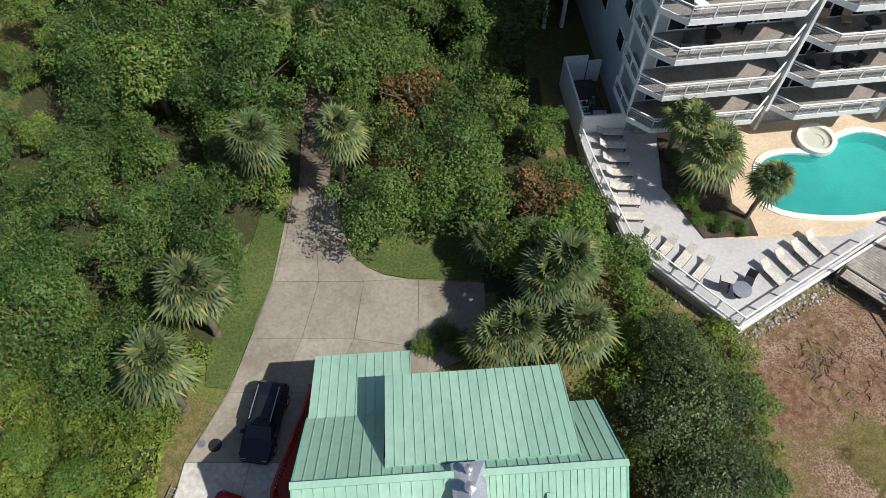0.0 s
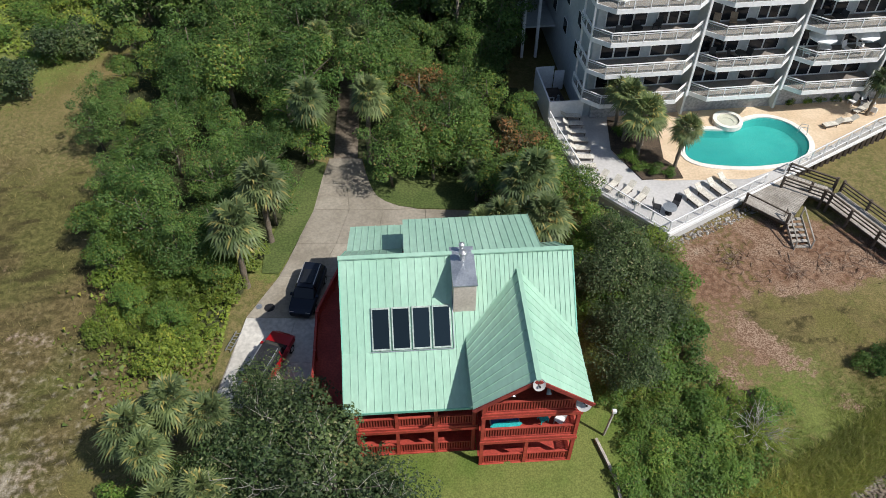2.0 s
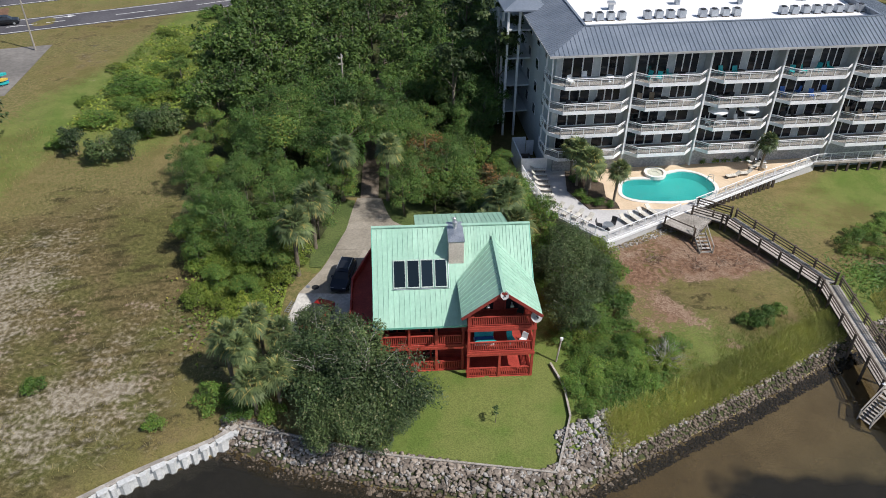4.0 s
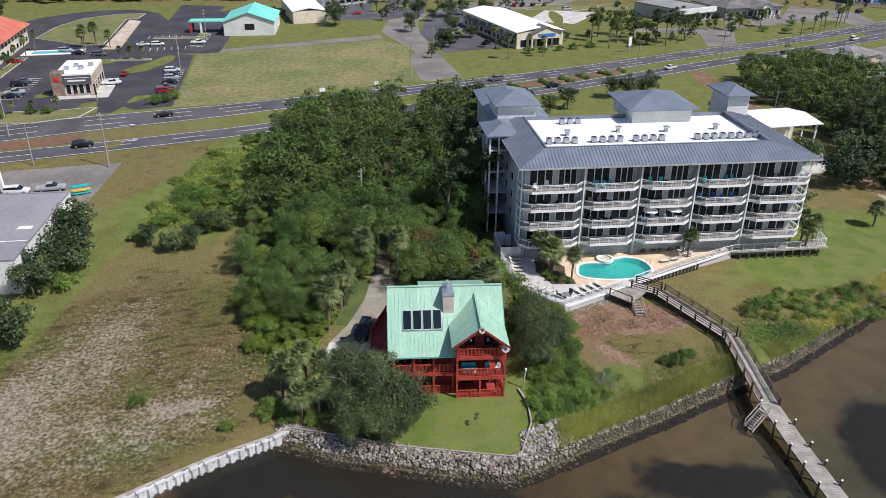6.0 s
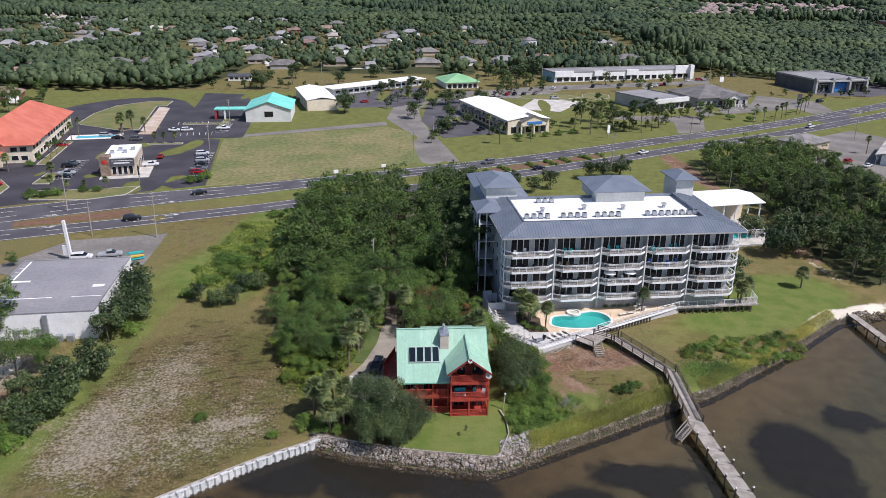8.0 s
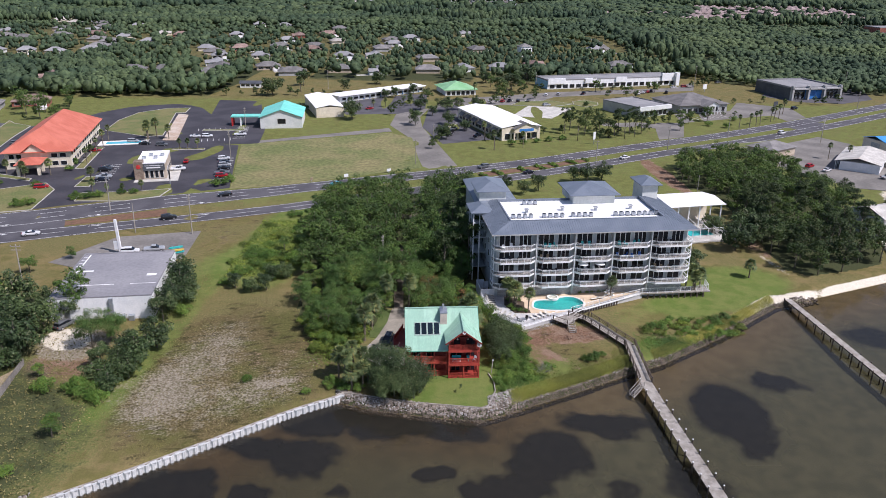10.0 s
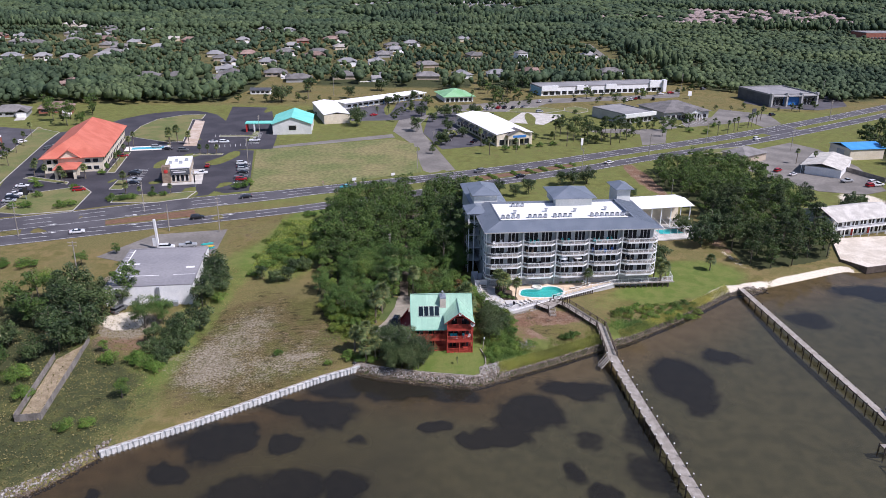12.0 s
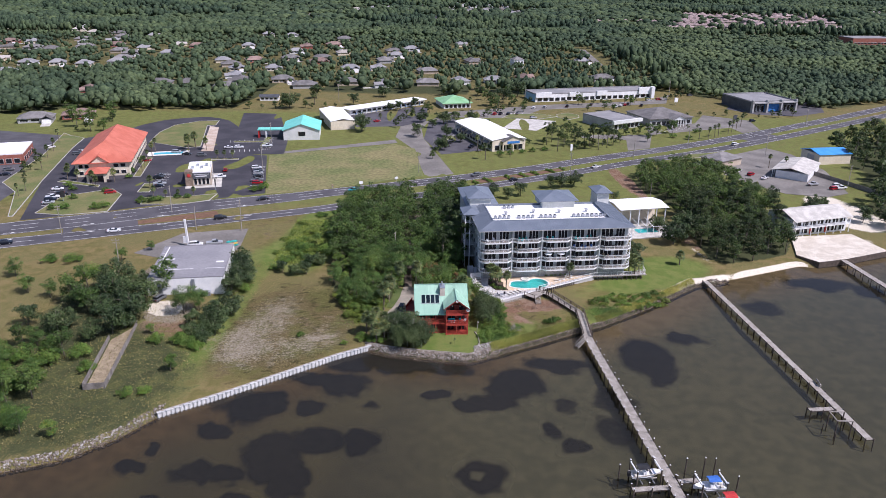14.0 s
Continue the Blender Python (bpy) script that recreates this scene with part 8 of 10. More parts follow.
# ---- piers ----
def pier(name, pts, width, label, rail=None, caps=True, both=True, z_end=None, pile_every=3.0):
    """A timber pier along points (x, y, z): planks, stringers and piles."""
    ob = thing(name, Matrix(), label, "pier")
    planks, stringers = Geo(), Geo()
    dist = 0.0
    for a, b in zip(pts[:-1], pts[1:]):
        a, b = Vector(a), Vector(b)
        d = (b - a).normalized()
        s = Vector((d.y, -d.x, 0)).normalized()
        n = int((b - a).length / 0.32)
        for k in range(n):
            p, q = a.lerp(b, (k + 0.03) / n), a.lerp(b, (k + 0.95) / n)
            planks.sheet(p - s * width / 2, p + s * width / 2, q + s * width / 2, q - s * width / 2, 0.05)
        for o in (-0.42, 0.0, 0.42):
            stringers.bar(a + s * width * o + Vector((0, 0, -0.2)), b + s * width * o + Vector((0, 0, -0.2)), 0.1, 0.26)
        m_ = max(1, round((b - a).length / pile_every))
        for k in range(m_ + 1):
            for o in ((-1, 1) if both else (1,)):
                p = a.lerp(b, k / m_) + s * (width / 2 + 0.12) * o
                top = 0.75 if caps else (1.15 if rail else 0.3)
                zb = min(float(height(np.array(p.x), np.array(p.y))), 0.6) - 0.8
                pi = part("piling", Geo().tube((p.x, p.y, zb), (p.x, p.y, p.z + top), 0.13, n=7), M_WOOD_DARK, ob)
                if caps:
                    part("cap", Geo().tube((p.x, p.y, p.z + top), (p.x, p.y, p.z + top + 0.16), 0.16, 0.03, 8), M_WHITE, pi, "white pile cap")
        if rail:
            for o in rail:
                for hz in (0.35, 0.7, 1.05):
                    part("rail", Geo().bar(a + s * width / 2 * o + Vector((0, 0, hz)), b + s * width / 2 * o + Vector((0, 0, hz)), 0.06 if hz < 1 else 0.16, 0.1), M_WOOD_DARK, ob)
    tagged(part("planking", planks, M_WOOD, ob, "weathered grey planks"), kind="stuff")
    part("stringer", stringers, M_WOOD_DARK, ob)
    return ob


pier("boardwalk_pier", [(29.6, 27.0, DZ - 0.02), (33.0, 25.0, DZ - 0.1), (39.9, 13.4, 2.1), (39.6, -1.2, 2.0)], 2.1, "weathered timber boardwalk with dark rails", rail=(-1, 1), caps=False)
pier("fishing_pier", [(39.6, -1.2, 2.0), (40.5, -8.0, 1.35), (45.6, -61.0, 1.25), (47.0, -78.0, 1.25)], 2.2, "long weathered timber pier with white-capped piles", caps=True)
pier("fishing_pier", [(83.6, 38.8, 1.4), (89.3, -22.3, 1.25), (91.0, -44.6, 1.25)], 1.6, "long narrow timber pier over the bay", caps=False, pile_every=3.5)
pier("fishing_pier", [(135.8, 57.0, 1.9), (141.0, 8.0, 1.9)], 2.0, "timber pier off the sandy seawall", caps=False, pile_every=4)
pier("side_platform", [(89.0, -32.8, 1.2), (83.4, -33.4, 1.2)], 1.4, "small timber side platform of the pier", caps=False)
# stairs off the boardwalk: to the bare earth and to the water
def stair(name, a, b, width, label):
    ob = thing(name, Matrix(), label, "stairs")
    a, b = Vector(a), Vector(b)
    d = b - a
    s = Vector((d.y, -d.x, 0)).normalized() * width / 2
    n = max(3, round(abs(d.z) / 0.18))
    for k in range(n):
        p = a + d * ((k + 0.5) / n)
        part("step", Geo().bar(p - s, p + s, 0.3, 0.05), M_WOOD, ob)
    for o in (-1, 1):
        part("stringer", Geo().bar(a + s * o, b + s * o, 0.06, 0.28), M_WOOD, ob)
        part("handrail", Geo().bar(a + s * o + Vector((0, 0, 0.95)), b + s * o + Vector((0, 0, 0.95)), 0.1, 0.08), M_WOOD, ob)
        for q in (a, b):
            part("post", Geo().bar(q + s * o + Vector((0, 0, -0.3)), q + s * o + Vector((0, 0, 1.0)), 0.1, 0.1), M_WOOD, ob)


landing = thing("stair_landing", Matrix(), "grey timber landing below the terrace fence", "deck")
part("joist_frame", Geo().slab([(25.2, 24.2), (28.2, 21.4), (31.6, 25.6), (29.4, 27.4)], DZ - 0.3, DZ - 0.12), M_WOOD_DARK, landing)
la, lb, lc, ld = Vector((25.2, 24.2, DZ - 0.07)), Vector((28.2, 21.4, DZ - 0.07)), Vector((31.6, 25.6, DZ - 0.07)), Vector((29.4, 27.4, DZ - 0.07))
for k in range(26):
    part("plank", Geo().bar(la.lerp(ld, (k + 0.5) / 26), lb.lerp(lc, (k + 0.5) / 26), 0.18, 0.05), M_WOOD, landing)
for x, y in ((25.4, 24.1), (28.1, 21.6), (31.3, 25.5)):
    part("post", Geo().box(x - 0.08, y - 0.08, 0.9, x + 0.08, y + 0.08, DZ + 0.95), M_WOOD_DARK, landing)
part("rail", Geo().bar((25.4, 24.1, DZ + 0.9), (28.1, 21.6, DZ + 0.9), 0.1, 0.1), M_WOOD_DARK, landing)
stair("garden_stair", (28.9, 22.4, DZ - 0.1), (29.1, 19.6, 1.5), 1.4, "timber stair down to bare earth")
stair("water_stair", (38.6, -2.2, 1.9), (36.6, -3.4, 0.2), 1.2, "timber steps down to the water")
# boat lift frame and bench on the far pier
lift = thing("boat_hoist", pose(88.3, -39.0, 0), "empty timber boat lift frame beside the pier", "boat lift")
for x, y in ((-2.6, -1.8), (-2.6, 1.8), (0.6, -1.8), (0.6, 1.8), (-4.2, 0.4), (-3.4, -3.4)):
    part("piling", Geo().tube((x, y, -1.6), (x + 0.1, y, 3.2 if x > -3 else 1.0), 0.13, n=7), M_WOOD_DARK, lift)
part("beam", Geo().bar((-2.6, -1.8, 3.2), (0.6, -1.8, 3.2), 0.18, 0.22), M_WOOD, lift)
part("beam", Geo().bar((-2.6, 1.8, 3.2), (0.6, 1.8, 3.2), 0.18, 0.22), M_WOOD, lift)
part("beam", Geo().bar((-2.6, -1.8, 3.2), (-2.6, 1.8, 3.2), 0.18, 0.22), M_WOOD, lift)
bn = thing("bench", pose(90.5, -22.5, 1.27, 0, 0, 84), "timber bench on the pier", "bench")
part("seat", Geo().box(-1.3, -0.2, 0.42, 1.3, 0.2, 0.48), M_WOOD, bn)
part("backrest", Geo().box(-1.3, 0.2, 0.5, 1.3, 0.26, 0.95), M_WOOD, bn)
for x in (-1.2, 1.2):
    part("leg", Geo().box(x - 0.05, -0.2, 0, x + 0.05, 0.2, 0.42), M_WOOD, bn)


def boat(m, hull_c, cover_c, label, cabin=False):
    """A small open motor boat: hull, deck, windscreen, canopy and engine."""
    ob = thing("motor_boat", m, label, "boat")
    st = [(-3.0, 1.05, 0.15), (-1.0, 1.15, 0.12), (1.2, 1.0, 0.1), (2.5, 0.55, 0.25), (3.3, 0.05, 0.45)]
    g = Geo()
    p = []
    for x, w_, kz in st:
        p += [(x, -w_, 1.0 + 0.06 * x), (x, -w_ * 0.8, 0.45 + kz), (x, 0, kz), (x, w_ * 0.8, 0.45 + kz), (x, w_, 1.0 + 0.06 * x)]
    f = [(5 * i + j, 5 * i + j + 1, 5 * i + 6 + j, 5 * i + 5 + j) for i in range(4) for j in range(4)] + [(0, 4, 3, 2, 1)]
    part("hull", g.add(p, f), hull_c, ob)
    dk_ = Geo()
    dk_.add([(x, s * w_ * 0.98, 0.97 + 0.06 * x) for x, w_, _ in st for s in (-1, 1)], [(2 * i, 2 * i + 2, 2 * i + 3, 2 * i + 1) for i in range(2, 4)])
    dk_.box(-2.9, -1.0, 0.5, 1.25, 1.0, 0.6)
    part("deck", dk_, M_WHITE, ob)
    part("gunwale", Geo().bar((-3, -1.05, 0.84), (1.2, -1.0, 1.08), 0.1, 0.1).bar((-3, 1.05, 0.84), (1.2, 1.0, 1.08), 0.1, 0.1), hull_c, ob)
    part("console", Geo().box(-0.5, -0.5, 0.6, 0.1, 0.5, 1.4), M_WHITE, ob)
    part("windscreen", Geo().sheet((0.1, -0.5, 1.4), (0.3, -0.5, 1.7), (0.3, 0.5, 1.7), (0.1, 0.5, 1.4), 0.03), M_DARK_GLASS, ob)
    part("canopy", Geo().sheet((-1.7, -0.95, 2.35), (0.6, -0.95, 2.35), (0.6, 0, 2.55), (-1.7, 0, 2.55), 0.05).sheet((0.6, 0.95, 2.35), (-1.7, 0.95, 2.35), (-1.7, 0, 2.55), (0.6, 0, 2.55), 0.05), cover_c, ob, "fabric canopy")
    for x in (-1.5, 0.4):
        for y in (-0.9, 0.9):
            part("canopy_pole", Geo().tube((x, y, 0.7), (x, y, 2.36), 0.025), M_STEEL, ob)
    part("engine", Geo().box(-3.6, -0.22, 0.5, -3.0, 0.22, 1.35), M_DARK, ob)
    for y in (-0.5, 0.5):
        part("seat", Geo().box(-2.4, y - 0.3, 0.6, -1.8, y + 0.3, 1.0), M_CUSHION, ob)
    return ob


def boat_lift(x, y, rz):
    ob = thing("boat_lift", pose(x, y, 0, 0, 0, rz), "timber boat lift with pale beams and capped piles", "boat lift", "boat lifts")
    for a in (-2.4, 2.4):
        for b in (-1.9, 1.9):
            pi = part("piling", Geo().tube((a, b, -1.6), (a, b, 4.0), 0.15, n=7), M_WOOD_DARK, ob)
            part("cap", Geo().tube((a, b, 4.0), (a, b, 4.2), 0.18, 0.03, 8), M_WHITE, pi, "white pile cap")
        part("beam", Geo().bar((a, -2.0, 3.6), (a, 2.0, 3.6), 0.2, 0.26), M_WHITE, ob)
        part("cradle_beam", Geo().bar((a * 0.5, -1.9, 1.0), (a * 0.5, 1.9, 1.0), 0.16, 0.2), M_STEEL, ob)
    part("bunk", Geo().bar((-2.2, -0.6, 1.2), (2.2, -0.6, 1.2), 0.2, 0.14).bar((-2.2, 0.6, 1.2), (2.2, 0.6, 1.2), 0.2, 0.14), M_WOOD, ob)


boat_lift(40.7, -57.6, 8)
boat(pose(40.7, -57.6, 1.25, 0, 0, 8), surf("cream_hull", (0.55, 0.5, 0.42), (0.62, 0.57, 0.5), 1, 0.35), M_DARK, "cream motor boat with a dark canopy on a lift")
boat_lift(52.0, -61.2, 6)
boat(pose(52.0, -61.2, 1.25, 0, 0, 186), M_WHITE, M_BLUE, "white motor boat with a blue canopy on a lift")
boat(pose(53.6, -65.4, 1.0, 0, 0, 186), M_WHITE, M_SIGNRED, "white motor boat with a red canopy")
pier("side_platform", [(44.4, -60.8, 1.3), (37.4, -61.6, 1.3)], 1.3, "narrow timber finger pier between lifts", caps=True)
pier("side_platform", [(46.8, -59.0, 1.3), (50.6, -58.6, 1.3)], 1.3, "narrow timber finger pier between lifts", caps=True)
for x, y in ((35.8, -56.9), (49.4, -54.7), (53.1, -54.4), (55.1, -54.6), (57.6, -60.0)):
    mp_ = thing("mooring_pile", pose(x, y, 0), "lone timber mooring pile with a white cap", "pile", "mooring piles")
    part("shaft", Geo().tube((0, 0, -1.7), (0.1, 0, 3.4), 0.14, n=7), M_WOOD_DARK, mp_)
    part("cap", Geo().tube((0.1, 0, 3.4), (0.1, 0, 3.6), 0.17, 0.03, 8), M_WHITE, mp_)
# long grey fence run on the western plot
fen = thing("board_fence", Matrix(), "tall silvered board fence round a narrow strip", "fence")
for a, b in (((-80.7, -28.9), (-75.9, -28.1)), ((-75.9, -28.1), (-80.6, 3.6)), ((-80.7, -28.9), (-84.7, -4.4))):
    n = max(2, round(math.dist(a, b) / 1.2))
    for k in range(n):
        p, q = Vector((*a, 1.9)).lerp(Vector((*b, 1.9)), k / n), Vector((*a, 1.9)).lerp(Vector((*b, 1.9)), (k + 0.97) / n)
        part("panel", Geo().bar(p, q, 0.06, 1.7), M_FENCE_GREY, fen)
        part("post", Geo().box(p.x - 0.06, p.y - 0.06, 0.8, p.x + 0.06, p.y + 0.06, 2.85), M_FENCE_GREY, fen)
single("path", Geo().slab([(-84.2, -5.0), (-80.3, -28.0), (-76.4, -27.6), (-80.9, 3.0)], 0.9, 1.36), surf("dry_strip", (0.24, 0.19, 0.12), (0.32, 0.26, 0.17), 0.6, 0.95, grain=0.25), "dry bare strip between fences", "path", kind="structure")

# ---- vehicles ----
PAINT = {}


def paint(name, c, metal=0.2):
    if name not in PAINT:
        PAINT[name] = surf("car_paint_" + name, c, tuple(v * 1.08 for v in c), 0.8, 0.28, metal, grain=0.02, spec=0.6, local=True)
    return PAINT[name]


M_LAMP = surf("headlamp_plastic", (0.6, 0.6, 0.6), (0.7, 0.7, 0.7), 3, 0.2)
M_TAIL = surf("tail_lamp", (0.4, 0.02, 0.02), (0.5, 0.03, 0.03), 3, 0.3)
# per kind: stations x, half width, sill, shoulder, roof height (0: none), roof half width
SHAPES = {
    "suv": ([(-2.35, 0.84, 0.55, 0.95, 0, 0), (-2.25, 0.92, 0.42, 1.08, 1.15, 0.7), (-2.0, 0.95, 0.36, 1.12, 1.62, 0.68), (-0.2, 0.97, 0.34, 1.1, 1.72, 0.68), (0.55, 0.97, 0.34, 1.08, 1.64, 0.66), (1.2, 0.96, 0.34, 1.06, 1.08, 0.74), (2.1, 0.92, 0.38, 0.94, 0, 0), (2.38, 0.78, 0.46, 0.74, 0, 0)], 1.45),
    "sedan": ([(-2.35, 0.8, 0.5, 0.88, 0, 0), (-2.1, 0.88, 0.38, 0.96, 0, 0), (-1.45, 0.91, 0.32, 0.98, 1.02, 0.72), (-0.75, 0.92, 0.3, 0.96, 1.4, 0.6), (0.3, 0.92, 0.3, 0.95, 1.42, 0.6), (1.1, 0.91, 0.3, 0.93, 0.98, 0.72), (2.0, 0.87, 0.34, 0.8, 0, 0), (2.32, 0.74, 0.42, 0.62, 0, 0)], 1.4),
    "pickup": ([(-2.75, 0.92, 0.55, 1.05, 0, 0), (-2.7, 0.95, 0.5, 1.08, 0, 0), (-0.75, 0.96, 0.45, 1.1, 0, 0), (-0.65, 0.96, 0.45, 1.12, 1.75, 0.7), (0.5, 0.97, 0.45, 1.12, 1.78, 0.7), (1.2, 0.97, 0.45, 1.1, 1.14, 0.78), (2.3, 0.95, 0.48, 1.05, 0, 0), (2.65, 0.86, 0.55, 0.85, 0, 0)], 1.75),
}


def car(kind, paint_mat, m, label, group="parked cars", roof_mat=None, near=True):
    """A car about its middle, nose to +x: lofted body, glass band, roof, wheels and lamps."""
    st, axle = SHAPES[kind]
    ob = thing("pickup_truck" if kind == "pickup" else "car", m, label, "car", group)
    body, glass, top = Geo(), Geo(), Geo()
    p = []
    for x, w, s0, s1, h, rw in st:
        p += [(x, -w * 0.93, s0), (x, -w, (s0 + s1) / 2), (x, -w * 0.93, s1), (x, w * 0.93, s1), (x, w, (s0 + s1) / 2), (x, w * 0.93, s0)]
    f = []
    for i in range(len(st) - 1):
        f += [(6 * i + j, 6 * i + 6 + j, 6 * i + 7 + j, 6 * i + 1 + j) for j in range(5)] + [(6 * i + 5, 6 * i + 11, 6 * i + 6, 6 * i)]
    n6 = 6 * (len(st) - 1)
    f += [(0, 1, 2, 3, 4, 5), tuple(n6 + j for j in (5, 4, 3, 2, 1, 0))]
    part("body", body.add(p, f), paint_mat, ob, smooth=False)
    cab = [q for q in st if q[4] > 0]
    gp, rp = [], []
    for x, w, s0, s1, h, rw in cab:
        hh = h - 0.1 if h > s1 + 0.3 else h
        gp += [(x, -w * 0.88, s1 - 0.01), (x, -rw - 0.03, hh), (x, rw + 0.03, hh), (x, w * 0.88, s1 - 0.01)]
    nf = len(cab)
    gf_ = []
    for i in range(nf - 1):
        gf_ += [(4 * i + j, 4 * i + 4 + j, 4 * i + 5 + j, 4 * i + 1 + j) for j in range(3)]
    gf_ += [(0, 1, 2, 3), tuple(4 * (nf - 1) + j for j in (3, 2, 1, 0))]
    part("glazing", glass.add(gp, gf_), M_DARK_GLASS, ob, "dark tinted car windows")
    hi = [q for q in cab if q[4] > q[3] + 0.3]
    for x, w, s0, s1, h, rw in hi:
        rp += [(x, -rw - 0.05, h - 0.11), (x, -rw * 0.9, h), (x, rw * 0.9, h), (x, rw + 0.05, h - 0.11)]
    rf = []
    for i in range(len(hi) - 1):
        rf += [(4 * i + j, 4 * i + 4 + j, 4 * i + 5 + j, 4 * i + 1 + j) for j in range(3)] + [(4 * i + 3, 4 * i + 7, 4 * i + 4, 4 * i)]
    e = 4 * (len(hi) - 1)
    part("roof", top.add(rp, rf + [(0, 1, 2, 3), (e + 3, e + 2, e + 1, e)]), roof_mat or paint_mat, ob)
    for i, q in enumerate(hi[:-1]):
        for sgn in (-1, 1):
            a, b = q, hi[i + 1]
            if near and (i == 1 or kind != "suv"):
                part("pillar", Geo().bar((b[0] - 0.3, sgn * b[1] * 0.885, b[3]), (b[0] - 0.3, sgn * (b[5] + 0.045), b[4] - 0.1), 0.09, 0.05), paint_mat, ob)
    for x in (-axle, axle):
        for y in (-0.84, 0.84):
            o = 0.11
            wh = part("tyre", Geo().tube((x, y - o, 0.34), (x, y + o, 0.34), 0.34, n=14), M_TYRE, ob)
            part("rim", Geo().tube((x, y - o - 0.01, 0.34), (x, y + o + 0.01, 0.34), 0.21, n=10), M_STEEL, wh)
    fx, rx = st[-1][0], st[0][0]
    for y in (-0.62, 0.62):
        part("headlight", Geo().box(fx - 0.25, y - 0.16, 0.66, fx - 0.06, y + 0.16, 0.8), M_LAMP, ob)
        part("tail_light", Geo().box(rx - 0.02, y - 0.14, 0.75, rx + 0.12, y + 0.14, 0.95), M_TAIL, ob)
    if not near:
        return ob
    part("bumper", Geo().box(fx - 0.12, -0.7, 0.36, fx + 0.03, 0.7, 0.52), M_DARK, ob)
    for sgn in (-1, 1):
        part("mirror", Geo().box(0.75, sgn * 1.0 - 0.09, 1.0, 0.95, sgn * 1.0 + 0.09, 1.14), paint_mat, ob)
    if kind == "pickup":
        part("bed", Geo().box(-2.6, -0.75, 0.95, -0.8, 0.75, 1.095), M_DARK, ob, "open dark load bed")
    if kind == "suv":
        for y in (-0.62, 0.62):
            part("roof_rail", Geo().bar((-1.8, y, 1.74), (0.3, y, 1.76), 0.05, 0.05), M_STEEL, ob)
    return ob


suv1 = car("suv", paint("navy", (0.012, 0.016, 0.028), 0.4), pose(-10.35, 14.6, 1.3, 0, 0, 262), "dark blue sport utility car parked on the concrete drive")
part("sunroof", Geo().box(-1.2, -0.45, 1.715, 0.2, 0.45, 1.735), M_DARK_GLASS, suv1)
car("suv", paint("red", (0.35, 0.008, 0.012)), pose(-12.2, 8.2, 1.3, 0, 0, 72), "red car with a black roof parked on the drive", roof_mat=M_DARK)
PROTO = {}
COLS = {"white": (0.72, 0.72, 0.72), "silver": (0.38, 0.39, 0.40), "black": (0.012, 0.012, 0.014), "navy": (0.012, 0.016, 0.028), "red": (0.35, 0.008, 0.012), "teal": (0.01, 0.30, 0.36), "grey": (0.12, 0.125, 0.13)}


def park(kind, colour, x, y, rz, z=1.68, group="parked cars"):
    m = pose(x, y, z, 0, 0, rz)
    key = (kind, colour)
    if key not in PROTO:
        PROTO[key] = car(kind, paint(colour, COLS[colour]), m, "%s %s standing on asphalt" % (colour, {"suv": "sport utility car", "sedan": "saloon car", "pickup": "pickup truck"}[kind]), group, near=False)
        return PROTO[key]
    ob = copy_thing(PROTO[key], m)
    ob["group"] = group
    return ob


# lots of the hotel and the cafe
for i, (x, y, r) in enumerate([(-156.7, 120.6, 20), (-156.5, 108.8, 20), (-157.4, 112.4, 20), (-158.4, 116.2, 20), (-162.0, 128.0, 20), (-138, 123.8, 20), (-126.6, 151.2, 15), (-126.2, 147.6, 15), (-122.2, 137.5, 15), (-121.6, 134.2, 15), (-105.9, 208, 15),
                               (-111.2, 207.7, 15), (-80.6, 141.2, 15), (-81.6, 145.0, 15), (-82.8, 152.3, 15), (-84.0, 157.0, 15), (-85.4, 161.5, 15), (-87.0, 167.0, 15), (-99.5, 150, 15), (-100.4, 162, 100), (-120, 190, 5), (-128, 192, 5), (-134.5, 196, 5),
                               (-167, 186, 15), (-180, 196, 20), (-201.7, 202.7, 60), (-143, 178, 15), (-182, 190, 20)]):
    park(("suv", "sedan", "suv", "pickup", "sedan")[i % 5], ("black", "silver", "navy", "white", "white", "red", "grey")[i % 7], x, y, r)
# other lots
for i, (x, y, r) in enumerate([(26, 306, 70), (34, 310, 70), (38, 311, 70), (43, 311, 70), (49, 313, 70), (58, 299, 20), (120, 343, 70), (124, 347, 70), (128, 351, 70), (131, 355, 70), (139, 349, 70), (187, 396, 30), (172, 189, 40), (178, 148.5, 20), (178, 144.5, 20),
                               (174.5, 143.5, 20), (3, 217, 60), (4, 224, 60), (5, 230, 60), (10.5, 245, 70), (244, 363, 60), (252, 378, 60), (261, 389, 60), (197, 298, 30), (128.6, 181, 40), (-80.1, 19.3, 70), (-77.5, 65.2, 15), (-83.5, 63.5, 10), (150, 372, 20), (158, 376, 20), (86, 342, 70), (104, 350, 70)]):
    park(("sedan", "suv", "pickup", "suv")[i % 4], ("white", "silver", "black", "red", "white", "grey", "navy")[(i * 3) % 7], x, y, r)
for i, (x, y, r) in enumerate([(150, 160, 40), (146, 166, 40), (142, 172, 40), (168, 150, 20), (-196, 150, 20), (-199, 158, 20), (-186, 118, 20), (-92, 212, 15), (-40, 282, 40), (62, 334, 70), (70, 338, 70), (16, 216, 60), (232, 352, 60)]):
    park(("sedan", "suv", "suv", "pickup")[i % 4], ("white", "silver", "black", "white", "grey", "red", "navy")[(i * 5) % 7], x, y, r)
